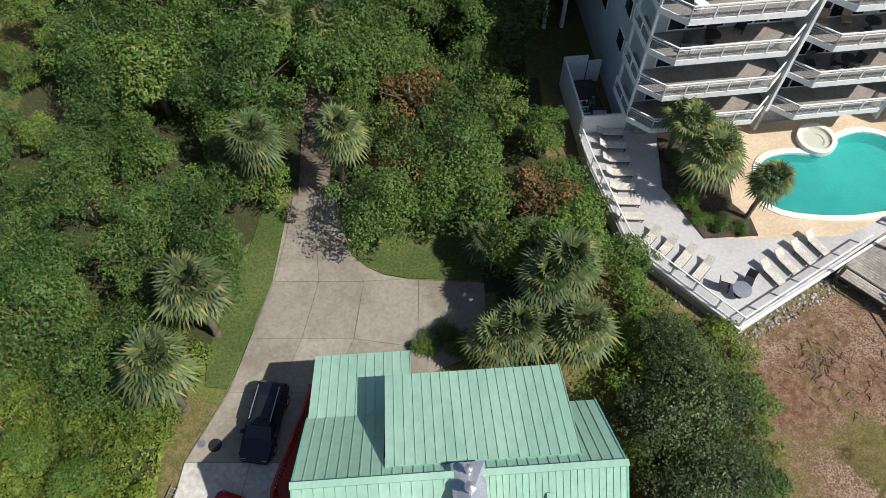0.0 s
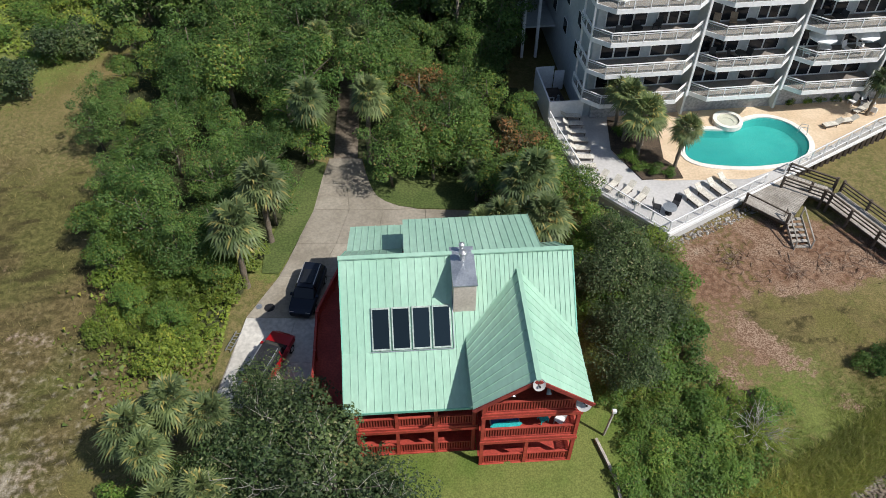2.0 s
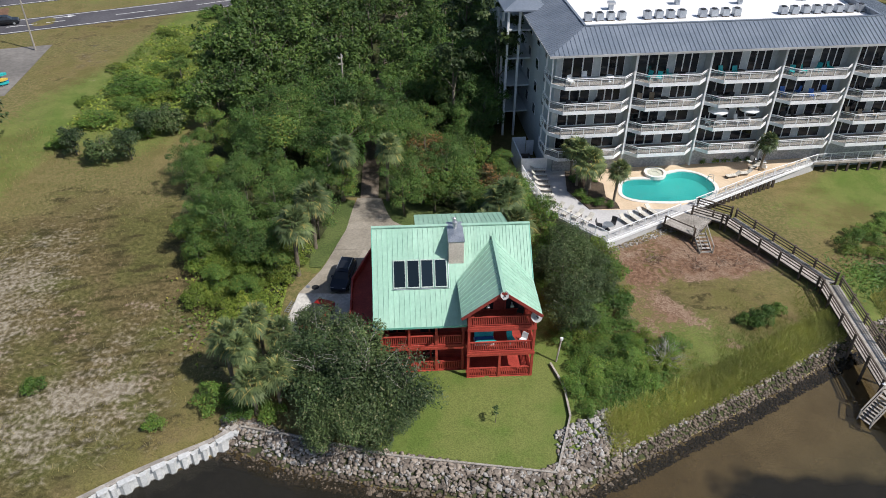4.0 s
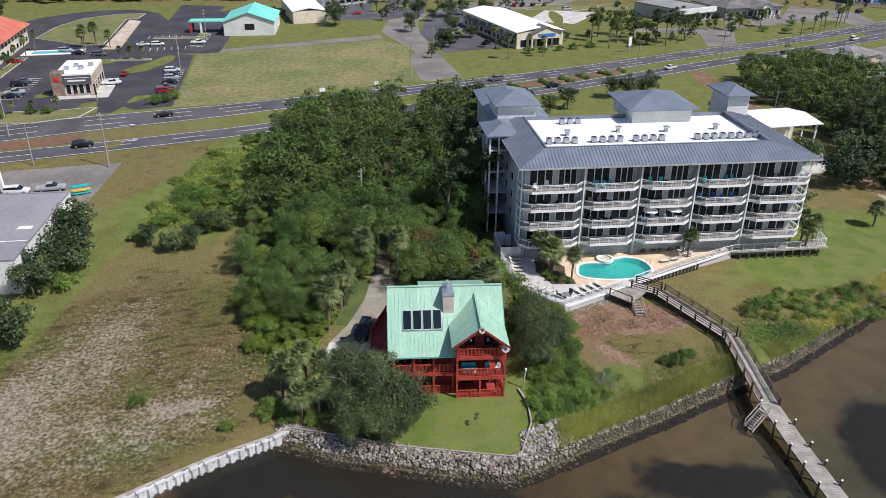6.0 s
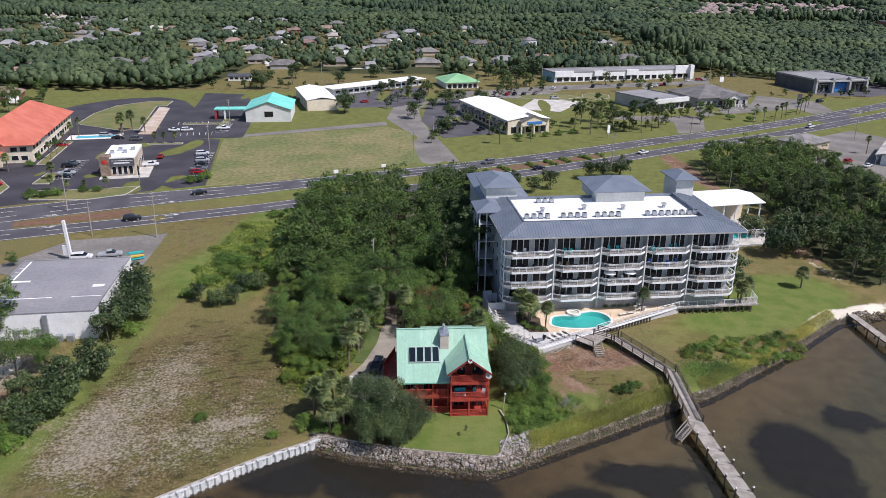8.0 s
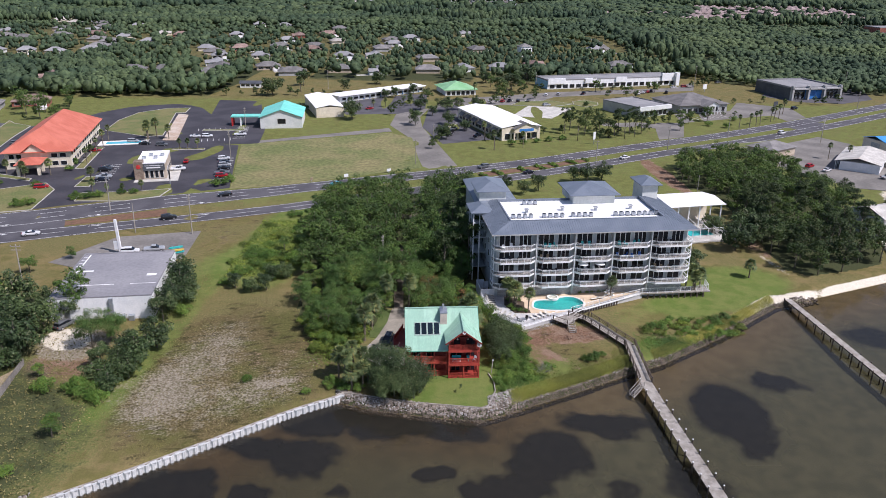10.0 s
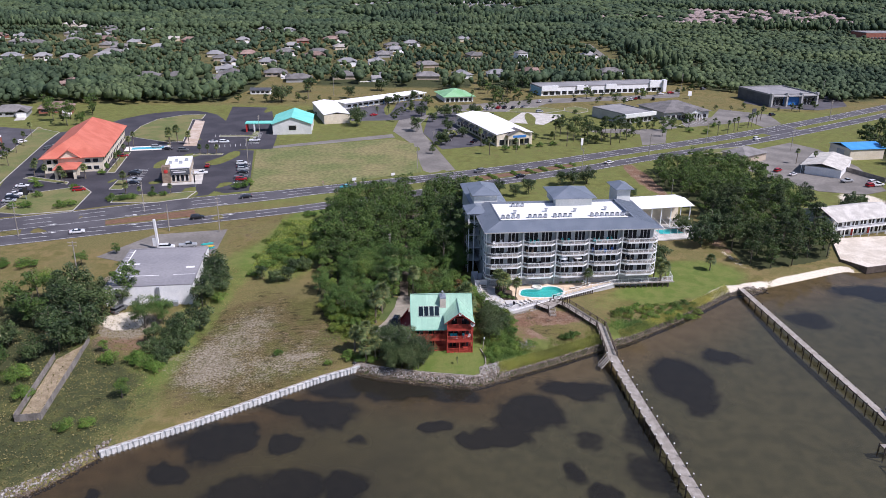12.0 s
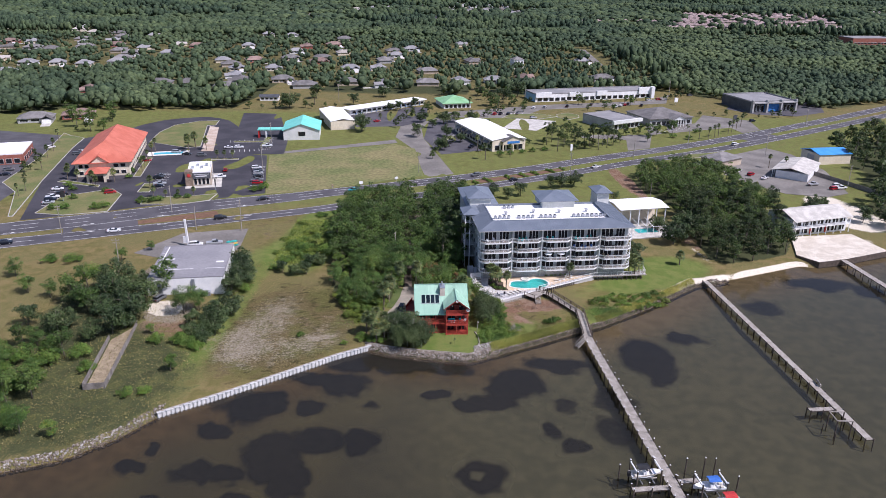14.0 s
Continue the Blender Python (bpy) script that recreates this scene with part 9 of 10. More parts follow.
# standing on the highway
for x, lane_, kind, colour in ((-145, 4.0, "suv", "navy"), (-151, 6.0, "suv", "black"), (-117, 4.4, "sedan", "white"), (-84, 5.6, "suv", "black"), (-62, 24.5, "sedan", "black"), (28, 20.5, "suv", "grey"), (36, 5.8, "sedan", "navy"), (80, 5.4, "sedan", "white"), (163, 5.6, "suv", "white"), (-30, 22.0, "sedan", "teal")):
    e, nn, ang = near_edge(x)
    park(kind, colour, e[0] + nn[0] * lane_, e[1] + nn[1] * lane_, ang + (180 if lane_ > 12 else 0), 1.68, "cars on the highway")

# ---- town ----
TZ = 1.6


def building(name, m, w, d, h, wall_mat, label, category="building", group=""):
    """A block from the front-left corner, x along its front, y to its back."""
    ob = thing(name, m, label, category, group)
    part("wall", Geo().box(0, 0, -0.3, w, d, h), wall_mat, ob)
    return ob


def front_windows(ob, n, x0, x1, z0, z1, y=0.0, frame=None):
    for k in range(n):
        a, b = x0 + (x1 - x0) * (k + 0.12) / n, x0 + (x1 - x0) * (k + 0.88) / n
        wi = part("window", Geo().box(a, y - 0.06, z0, b, y + 0.02, z1), frame or M_WHITE, ob)
        part("pane", Geo().box(a + 0.1, y - 0.09, z0 + 0.1, b - 0.1, y - 0.05, z1 - 0.1), M_DARK_GLASS, wi)


def side_windows(ob, n, y0, y1, z0, z1, x):
    for k in range(n):
        a, b = y0 + (y1 - y0) * (k + 0.2) / n, y0 + (y1 - y0) * (k + 0.8) / n
        s = -1 if x < 1 else 1
        wi = part("window", Geo().box(min(x, x + s * 0.05), a, z0, max(x, x + s * 0.05), b, z1), M_WHITE, ob)
        part("pane", Geo().box(min(x, x + s * 0.09), a + 0.1, z0 + 0.1, max(x, x + s * 0.09), b - 0.1, z1 - 0.1), M_DARK_GLASS, wi)


def flat_roof(ob, w, d, h, mat_, para=0.5):
    part("roof", Geo().box(0.3, 0.3, h, w - 0.3, d - 0.3, h + 0.12), mat_, ob)
    g = Geo().box(0, 0, h, w, 0.3, h + para).box(0, d - 0.3, h, w, d, h + para).box(0, 0.3, h, 0.3, d - 0.3, h + para).box(w - 0.3, 0.3, h, w, d - 0.3, h + para)
    part("parapet", g, ob.children[0].data.materials[0], ob)


# hotel with the orange roof
hotel = building("hotel", pose(-163.2, 148.0, TZ, 0, 0, 14), 22.6, 62, 6.4, M_CREAM, "cream two-storey hotel with a bright orange hipped roof", "hotel")
part("roof", Geo().hip(0, 0, 22.6, 62, 6.4, 13.6, 1.3), M_ORANGE_ROOF, hotel, "bright orange roof")
part("front_gable", Geo().gable(6, -1.2, 14.5, 9, 6.6, 9.8, 0.5, "y"), M_ORANGE_ROOF, hotel, "small orange gable")
part("gable_wall", Geo().add([(6.4, -1.0, 6.4), (14.1, -1.0, 6.4), (10.25, -1.0, 9.5)], [(0, 1, 2)]), M_CREAM, hotel)
pc = part("porte_cochere", Geo().hip(6.5, -11, 14, -1, 4.2, 5.6, 0.8), M_ORANGE_ROOF, hotel, "orange-roofed entrance canopy")
for x in (6.8, 13.7):
    for y in (-10.6, -5):
        part("column", Geo().box(x - 0.5, y - 0.5, -0.3, x + 0.5, y + 0.5, 4.1), M_CREAM, pc)
front_windows(hotel, 2, 1, 6, 0.9, 2.6)
front_windows(hotel, 2, 1, 6, 3.9, 5.6)
front_windows(hotel, 2, 15.5, 21.5, 0.9, 2.6)
front_windows(hotel, 2, 15.5, 21.5, 3.9, 5.6)
for z in (0.9, 3.9):
    side_windows(hotel, 14, 1, 61, z, z + 1.7, 22.6)
    side_windows(hotel, 14, 1, 61, z, z + 1.7, 0.0)
hp = thing("hotel_pool", pose(-145, 193, TZ + 0.1, 0, 0, 14), "small blue hotel pool with a pale surround", "swimming pool")
part("surround", Geo().box(-3, -4, -0.3, 17, 4.5, 0.06), M_COPING, hp)
part("water", Geo().box(0, -2, -0.2, 14, 2.2, 0.1), surf("hotel_pool_water", (0.06, 0.42, 0.52), (0.09, 0.48, 0.58), 0.4, 0.1, grain=0.03), hp, "bright blue water")
# cafe
cafe = building("cafe", pose(-109.5, 136.3, TZ, 0, 0, 14), 9.8, 19, 5.4, M_TAN, "tan roadside cafe with a dark stone front", "cafe")
flat_roof(cafe, 9.8, 19, 5.4, M_WHITE_ROOF, 0.7)
part("front_tower", Geo().box(-0.9, -0.6, -0.3, 2.2, 3.5, 6.6), M_STONE, cafe, "brown stone corner")
part("sign_board", Geo().box(2.3, -0.5, 3.3, 9.6, 0, 5.7), M_DARKWALL, cafe, "dark sign board with white strokes")
part("sign_bar", Geo().box(3.4, -0.56, 4.1, 8.2, -0.5, 4.5).box(2.8, -0.56, 5.0, 9.2, -0.5, 5.15), M_WHITE, cafe, "white lettering strip")
part("emblem", Geo().tube((0.7, -0.7, 4.8), (0.7, -0.6, 4.8), 0.8, n=10), M_SIGNRED, cafe, "round red emblem")
front_windows(cafe, 4, 2.4, 9.2, 0.4, 3.2)
side_windows(cafe, 4, 3, 18, 0.6, 3.0, 9.8)
part("terrace", Geo().box(-1, -4, -0.3, 14, -0.6, 0.12), M_CONC_LIGHT, cafe, "pale paved front terrace")
part("side_terrace", Geo().box(9.85, -0.6, -0.3, 14, 19, 0.12), M_CONC_LIGHT, cafe)
for k in range(4):
    part("roof_unit", Geo().box(1.2 + 2.0 * k, 8 + (k % 2) * 4, 5.5, 2.4 + 2.0 * k, 9.4 + (k % 2) * 4, 6.5), M_GALV, cafe)
# turquoise-roofed hall
hall = building("hall", pose(-86.6, 228, TZ, 0, 0, 7), 19.5, 26, 5.6, M_CONDO_CREAM, "pale hall with a turquoise metal gable roof", "hall")
part("roof", Geo().gable(0, 0, 19.5, 26, 5.6, 9.0, 0.6, "y"), M_TEAL_ROOF, hall, "turquoise metal roof")
part("gable_wall", Geo().add([(0, 0.02, 5.5), (19.5, 0.02, 5.5), (9.75, 0.02, 8.9)], [(0, 1, 2)]), M_CONDO_CREAM, hall)
part("canopy", Geo().box(-14.5, 7, 4.2, 0, 13, 4.7), M_TEAL_ROOF, hall, "turquoise side canopy")
for x in (-14, -10):
    for y in (7.5, 12.5):
        part("column", Geo().box(x - 0.35, y - 0.35, -0.3, x + 0.35, y + 0.35, 4.2), M_SIGNRED if x < -12 else M_WHITE, hall)
front_windows(hall, 1, 7.5, 12.5, 2.2, 4.6, frame=M_STONE)
hut = building("shed", pose(-128.4, 352, TZ, 0, 0, 4), 13, 7, 2.8, M_WHITE, "low white shed with a dark roof on a lawn", "shed")
part("roof", Geo().gable(0, 0, 13, 7, 2.8, 4.0, 0.5, "x"), M_DARKWALL, hut, "dark roof")
front_windows(hut, 4, 0.5, 12.5, 0.8, 2.2)
# cream workshop and the motel strip
shop = building("workshop", pose(-64.5, 256, TZ, 0, 0, 18), 14, 42, 5.2, M_CREAM, "cream workshop with a white metal roof", "workshop")
part("roof", Geo().gable(0, 0, 14, 42, 5.2, 6.4, 0.3, "y"), M_WHITE_ROOF, shop, "white metal roof")
motel = building("motel", pose(-60, 301.5, TZ, 0, 0, 43), 64, 9, 3.6, M_WHITE, "long white motel row with a flat pale roof", "motel")
part("roof", Geo().box(-0.8, -2.4, 3.6, 64.8, 9.6, 4.0), M_WHITE_ROOF, motel)
for k in range(15):
    dr = part("door", Geo().box(1.2 + 4.2 * k, -0.06, 0, 2.3 + 4.2 * k, 0.0, 2.2), M_SIGNBLUE if k % 3 else M_WHITE, motel)
front_windows(motel, 15, 2.6, 64, 0.9, 2.3)
for k in range(16):
    part("column", Geo().box(0.2 + 4.2 * k, -2.2, -0.3, 0.4 + 4.2 * k, -2.0, 3.6), M_WHITE, motel)
# white-roofed store
store = building("store", pose(26.5, 207.5, TZ, 0, 0, 20.5), 19, 54, 6.0, M_CREAM, "long store with a white roof and a gabled front", "store")
part("roof", Geo().gable(0, 0, 19, 54, 6.0, 7.4, 0.4, "y"), M_WHITE_ROOF, store, "white metal roof")
part("front_gable", Geo().gable(5, -2.5, 17, 4, 5.6, 8.0, 0.4, "y"), M_GREY_ROOF, store, "grey gabled entrance roof")
part("front_wall", Geo().add([(5, -2.4, 3.6), (17, -2.4, 3.6), (17, -2.4, 5.6), (11, -2.4, 7.9), (5, -2.4, 5.6)], [(0, 1, 2, 3, 4)]), M_CREAM, store)
part("sign", Geo().box(7.5, -2.5, 4.2, 14.5, -2.4, 5.4), M_SIGNBLUE, store, "blue store sign")
for x in (5.2, 11, 16.6):
    part("column", Geo().box(x - 0.3, -2.4, -0.3, x + 0.3, -1.8, 4.2), M_CREAM, store)
front_windows(store, 5, 1, 18, 0.4, 3.2)
side_windows(store, 12, 2, 52, 0.8, 3.2, 0.0)
for k in range(6):
    part("awning", Geo().sheet((-1.8, 4 + 8 * k, 3.4), (-1.8, 9.5 + 8 * k, 3.4), (0, 9.5 + 8 * k, 4.8), (0, 4 + 8 * k, 4.8), -0.12), M_GREY_ROOF, store, "grey sloped awning")
# green-roofed restaurant
gr = building("restaurant", pose(1.0, 330, TZ, 0, 0, 15), 19, 22, 3.4, M_WHITE, "white restaurant with arches and a pale green roof", "restaurant")
part("roof", Geo().hip(0, 0, 19, 22, 3.5, 7.2, 1.2), M_PALE_GREEN_ROOF, gr, "pale green hipped roof")
front_windows(gr, 6, 0.5, 18.5, 0.2, 2.6)
# shopping strip
mall = building("shopping_strip", pose(66, 360, TZ, 0, 0, 16.5), 94, 20, 5.2, M_WHITE, "long white shopping strip with raised sections", "shops")
flat_roof(mall, 94, 20, 5.2, M_GRAVEL_ROOF, 0.8)
for x0, x1, h in ((0, 12, 6.6), (26, 34, 6.2), (48, 56, 6.4), (82, 94, 8.0)):
    part("raised_front", Geo().box(x0, -1.0, 3.2, x1, 0.8, h), M_WHITE, mall, "raised white shop front")
part("blue_end", Geo().box(-0.08, 0, 0, 0, 20, 5.2), surf("pale_blue_wall", (0.25, 0.45, 0.6), (0.3, 0.5, 0.65), 0.3, 0.8), mall, "pale blue end wall")
front_windows(mall, 20, 1, 93, 0.4, 2.9)
part("end_pier", Geo().box(91.5, -3, -0.3, 94, 0, 8.4), M_WHITE, mall)
# bank, shop with a white porch, and the car dealer
bank = building("bank", pose(101.5, 266.0, TZ, 0, 0, 31), 22, 27, 5.2, M_GREYWALL, "low grey block with a flat pale roof", "bank")
flat_roof(bank, 22, 27, 5.2, M_GRAVEL_ROOF, 0.6)
part("front_band", Geo().box(-0.6, -1.6, 3.6, 22.6, 0, 5.6), M_CONDO_CREAM, bank, "pale front band")
front_windows(bank, 6, 1, 21, 0.4, 3.0)
porch = building("shop", pose(127, 279, TZ, 0, 0, 18), 30, 27, 4.4, M_GREYWALL, "shop with a grey hipped roof and a white porch", "shop")
part("roof", Geo().hip(0, 0, 30, 27, 4.5, 9.0, 1.0), M_GREY_ROOF, porch, "grey shingle roof")
part("porch_roof", Geo().gable(12, -6, 22, 4, 4.4, 7.0, 0.5, "y"), M_GREY_ROOF, porch)
part("porch_gable", Geo().add([(12, -5.9, 4.3), (22, -5.9, 4.3), (17, -5.9, 6.8)], [(0, 1, 2)]), M_WHITE, porch, "white porch gable")
for k in range(6):
    part("column", Geo().box(12.2 + 1.9 * k, -5.8, -0.3, 12.5 + 1.9 * k, -5.5, 4.3), M_WHITE, porch)
front_windows(porch, 8, 1, 29, 0.4, 2.8)
deal = building("showroom", pose(208, 330, TZ, 0, 0, 14), 34, 34, 6.8, M_DARKWALL, "charcoal car showroom with a blue front", "showroom")
flat_roof(deal, 34, 34, 6.8, M_GRAVEL_ROOF, 0.9)
part("blue_front", Geo().box(10, -0.3, 0.4, 22, -0.02, 5.4), M_SIGNBLUE, deal, "blue glazed front")
front_windows(deal, 4, 22, 33, 0.4, 4.6)
front_windows(deal, 3, 1, 10, 0.4, 4.6)
for x in (0, 11, 22, 33.4):
    part("pylon", Geo().box(x - 0.6, -2.5, -0.3, x + 0.6, -0.3, 8.4), M_GREYWALL, deal)
part("front_canopy", Geo().box(-0.6, -2.5, 6.2, 34, -0.3, 7.0), M_GREYWALL, deal)
# restaurant at the western lot
rw = building("restaurant", pose(-214, 166, TZ, 0, 0, 18), 16, 26, 4.6, M_BRICK, "brick roadside restaurant with a white flat roof", "restaurant")
flat_roof(rw, 16, 26, 4.6, M_WHITE_ROOF, 0.6)
front_windows(rw, 4, 1, 15, 0.5, 2.8)
side_windows(rw, 5, 2, 24, 0.5, 2.8, 16)
# warehouse on the western plot
ware = building("warehouse", pose(-84.4, 22.0, TZ - 0.2, 0, 0, 8.4), 21.6, 27.5, 5.2, M_WHITE, "low white warehouse with a grey membrane roof", "warehouse")
flat_roof(ware, 21.6, 27.5, 5.2, M_MEMBRANE, 0.3)
part("roof_seam", Geo().box(0.4, 7.0, 5.325, 12.0, 7.25, 5.335).box(15.5, 7.0, 5.325, 21.2, 7.2, 5.335), M_WHITE_ROOF, ware, "white sealing tape on the roof")
part("roof_seam", Geo().bar((1.6, 7.4, 5.33), (1.6, 26.8, 5.33), 0.3, 0.02), M_WHITE_ROOF, ware, "white sealing tape on the roof")
for k in range(9):
    part("roof_seam", Geo().box(0.4, 9.0 + 2 * k, 5.325, 1.4, 9.15 + 2 * k, 5.335), M_WHITE_ROOF, ware, "white sealing tape on the roof")
part("duct", Geo().box(12.6, -0.5, 0, 13.4, -0.02, 5.0), M_GALV, ware)
for q in ((18.0, 11.6, 5.325, 20.2, 12.8, 5.335), (1.8, 15.4, 5.325, 5.2, 16.2, 5.335)):
    part("roof_patch", Geo().box(*q), M_WHITE_ROOF, ware, "white roof patch")
for k in range(3):
    part("door", Geo().box(3 + 4 * k, -0.06, 0, 4.1 + 4 * k, -0.01, 2.2), M_GALV, ware)
for k in range(2):
    part("wall_unit", Geo().box(14.5 + 2 * k, -1.4, 0, 15.7 + 2 * k, -0.4, 1.2), M_GALV, ware)
pyl = thing("sign_pylon", pose(-86, 63.5, TZ), "tall white sign pylon before a warehouse", "sign")
part("mast", Geo().bar((0, 0, -0.3), (-0.4, 0, 9.5), 0.6, 0.6), M_WHITE, pyl)
part("board", Geo().box(-1.6, -0.2, 1.0, 0.2, 0.2, 3.4), M_WHITE, pyl)
ky = thing("kayak_rack", pose(-70.8, 63.4, TZ, 0, 0, 30), "rack of bright teal and lime kayaks", "kayaks")
for k, mm in enumerate((M_TEAL, M_YELLOW_LINE, M_TEAL, M_BLUE)):
    z = 0.3 + 0.55 * (k % 3)
    part("kayak", Geo().slab([(-1.9, 0), (-1.2, -0.38), (1.2, -0.38), (1.9, 0), (1.2, 0.38), (-1.2, 0.38)], z, z + 0.32), mm, ky).location = (0, 0.9 * (k // 2), 0)
for x in (-0.9, 0.9):
    part("upright", Geo().box(x - 0.05, -0.5, 0, x + 0.05, 1.4, 0.3).box(x - 0.05, 1.3, 0, x + 0.05, 1.4, 2.0), M_GALV, ky)
# canopy over the apartments' second pool
can = thing("pool_pavilion", pose(64.6, 87.6, TZ, 0, 0, 13), "white-roofed pavilion with a screened pool behind the apartments", "pavilion")
part("roof", Geo().gable(2.6, -0.4, 21.4, 12.2, 7.2, 8.0, 0.5, "x"), M_WHITE_ROOF, can, "bright white metal roof")
part("wall", Geo().box(3.2, 7.4, -0.3, 20.8, 11.8, 7.1), M_CREAM, can, "cream back wall")
for k in range(6):
    for y in (0.0, 12.0):
        part("column", Geo().box(3.0 + 3.55 * k, y - 0.15, -0.3, 3.3 + 3.55 * k, y + 0.15, 7.2), M_WHITE, can)
part("floor", Geo().box(0.4, -12, -0.3, 21, 12.4, 0.08), M_CONC_LIGHT, can)
part("pool_water", Geo().box(7, -7, 0.0, 15, -3, 0.1), M_TEAL, can, "teal pool water")
for k in range(7):
    part("screen_bar", Geo().bar((1.8 + 2.5 * k, -9.2, 0), (1.8 + 2.5 * k, -8.8, 2.8), 0.1, 0.1).bar((1.8 + 2.5 * k, -8.8, 2.8), (1.8 + 2.5 * k, -1, 4.0), 0.1, 0.1), M_WHITE, can)
part("screen_rail", Geo().bar((1.8, -8.8, 2.8), (16.8, -8.8, 2.8), 0.1, 0.1), M_WHITE, can)
# beach house and shops to the east
bh = building("beach_house", pose(128.6, 81.6, TZ, 0, 0, 18), 25, 13, 6.0, M_WHITE, "long white two-storey beach house with porches", "beach house")
part("roof", Geo().gable(0, -1.5, 25, 13, 6.0, 8.4, 0.6, "x"), M_CONC_LIGHT, bh, "pale grey roof")
part("gallery", Geo().box(0, -1.8, 2.9, 25, 0, 3.1), M_WHITE, bh)
for k in range(8):
    part("column", Geo().box(0.2 + 3.5 * k, -1.7, -0.3, 0.4 + 3.5 * k, -1.5, 5.9), M_WHITE, bh)
part("rail", Geo().box(0, -1.75, 3.9, 25, -1.68, 4.0).box(0, -1.75, 3.4, 25, -1.68, 3.5), M_WHITE, bh)
for z in (0.3, 3.3):
    front_windows(bh, 7, 0.8, 24.4, z, z + 2.0)
part("door", Geo().box(8.0, -0.1, 0, 9.2, -0.02, 2.2), M_SIGNRED, bh, "red door")
part("door", Geo().box(15.0, -0.1, 0, 16.2, -0.02, 2.2), M_SIGNRED, bh, "red door")
sw = thing("beach_seawall", Matrix(), "weathered timber seawall round a sand terrace", "seawall")
for a, b in (((121.5, 61), (126.4, 54.4)), ((126.4, 54.4), (137, 57.6)), ((137, 57.6), (156, 66))):
    n = round(math.dist(a, b) / 2.2)
    for k in range(n):
        p, q = Vector((*a, 0.9)).lerp(Vector((*b, 0.9)), k / n), Vector((*a, 0.9)).lerp(Vector((*b, 0.9)), (k + 1) / n)
        part("board", Geo().bar(p, q, 0.25, 2.2), M_WOOD_DARK, sw)
single("beach_terrace", Geo().slab([(122, 61.5), (126.4, 54.8), (137, 58), (156, 66.4), (152, 84), (128, 80)], 0.6, 1.75), surf("white_sand", (0.52, 0.465, 0.375), (0.65, 0.595, 0.5), 0.3, 0.95, grain=0.15), "raised terrace of white sand", "sand", kind="structure")
st1 = building("shop", pose(171.8, 185.6, TZ, 0, 0, 235), 27, 14, 3.6, M_WHITE, "white single-storey shop row with a pale roof", "shop")
part("roof", Geo().gable(0, -1.6, 27, 14, 3.7, 5.4, 0.5, "x"), M_CONC_LIGHT, st1)
part("fascia", Geo().box(0, -1.7, 3.0, 27, -1.5, 3.6), M_WHITE, st1)
front_windows(st1, 7, 0.5, 26.5, 0.5, 2.6)
for k in range(7):
    part("column", Geo().box(0.3 + 4.4 * k, -1.6, -0.3, 0.5 + 4.4 * k, -1.4, 3.2), M_WHITE, st1)
shed = building("shed", pose(188, 188, TZ, 0, 0, 12), 18, 14, 5.2, M_CREAM, "cream metal shed with a bright blue roof", "shed")
part("roof", Geo().gable(0, 0, 18, 14, 5.2, 6.8, 0.5, "x"), M_BLUE_ROOF, shed, "bright blue metal roof")
part("roller_door", Geo().box(-0.06, 4, 0, 0, 9, 4.0), M_GALV, shed)
st3 = building("shop", pose(136, 178, TZ, 0, 0, 35), 16, 12, 3.6, M_TAN, "low tan roadside shop", "shop")
part("roof", Geo().hip(0, 0, 16, 12, 3.7, 6.0, 0.7), M_GREY_ROOF, st3)
fl = thing("board_fence", Matrix(), "long grey board fence behind shops", "fence")
for k in range(22):
    p, q = Vector((176, 170, 2.4)).lerp(Vector((196, 122, 2.4)), k / 22), Vector((176, 170, 2.4)).lerp(Vector((196, 122, 2.4)), (k + 0.98) / 22)
    part("panel", Geo().bar(p, q, 0.1, 2.2), M_FENCE_GREY, fl)


# street poles and signs
def pole(x, y, h, arm=1.6, label="tall wooden utility pole with crossarms", mat_=None, z=TZ):
    ob = thing("utility_pole", pose(x, y, z, 0, 0, (x * 3) % 30), label, "utility pole", "utility poles")
    part("mast", Geo().tube((0, 0, -0.4), (0.12, 0, h), 0.17, 0.11, 7), mat_ or M_WOOD, ob)
    if arm:
        for k in range(2):
            part("crossarm", Geo().box(-arm, -0.06, h - 0.6 - 0.9 * k, arm, 0.06, h - 0.45 - 0.9 * k), M_WOOD, ob)
        for s in (-0.9, 0.9):
            part("insulator", Geo().tube((s * arm, 0, h - 0.45), (s * arm, 0, h - 0.2), 0.06), M_GALV, ob)
    return ob


for x, y, h, arm in ((-71.8, 79.3, 12, 0.5), (-104, 99.5, 11, 0.4), (-10.4, 163.7, 10, 0.4), (-134, 72.8, 11, 1.0), (60, 161, 11, 0.8), (133, 222, 11, 0.8), (169, 206.6, 12, 0.8), (183, 148.7, 10, 0.6), (-100, 40, 11, 1.2), (-84, 166, 12, 0.5),
                     (-92, 222, 11, 0.6), (-72.7, 351, 12, 0.5), (-4, 200, 9, 0.4), (96, 190, 11, 0.7), (225, 285, 12, 0.8), (264, 377, 11, 0.4), (170, 392, 12, 0.6), (240, 345, 9, 0), (208, 398, 9, 0), (60, 372, 9, 0), (-88.5, 80, 9, 0), (86, 118, 9, 0), (-14.3, 51.5, 10.5, 0.35)):
    pole(x, y, h, arm, z=float(height(np.array(x), np.array(y))))
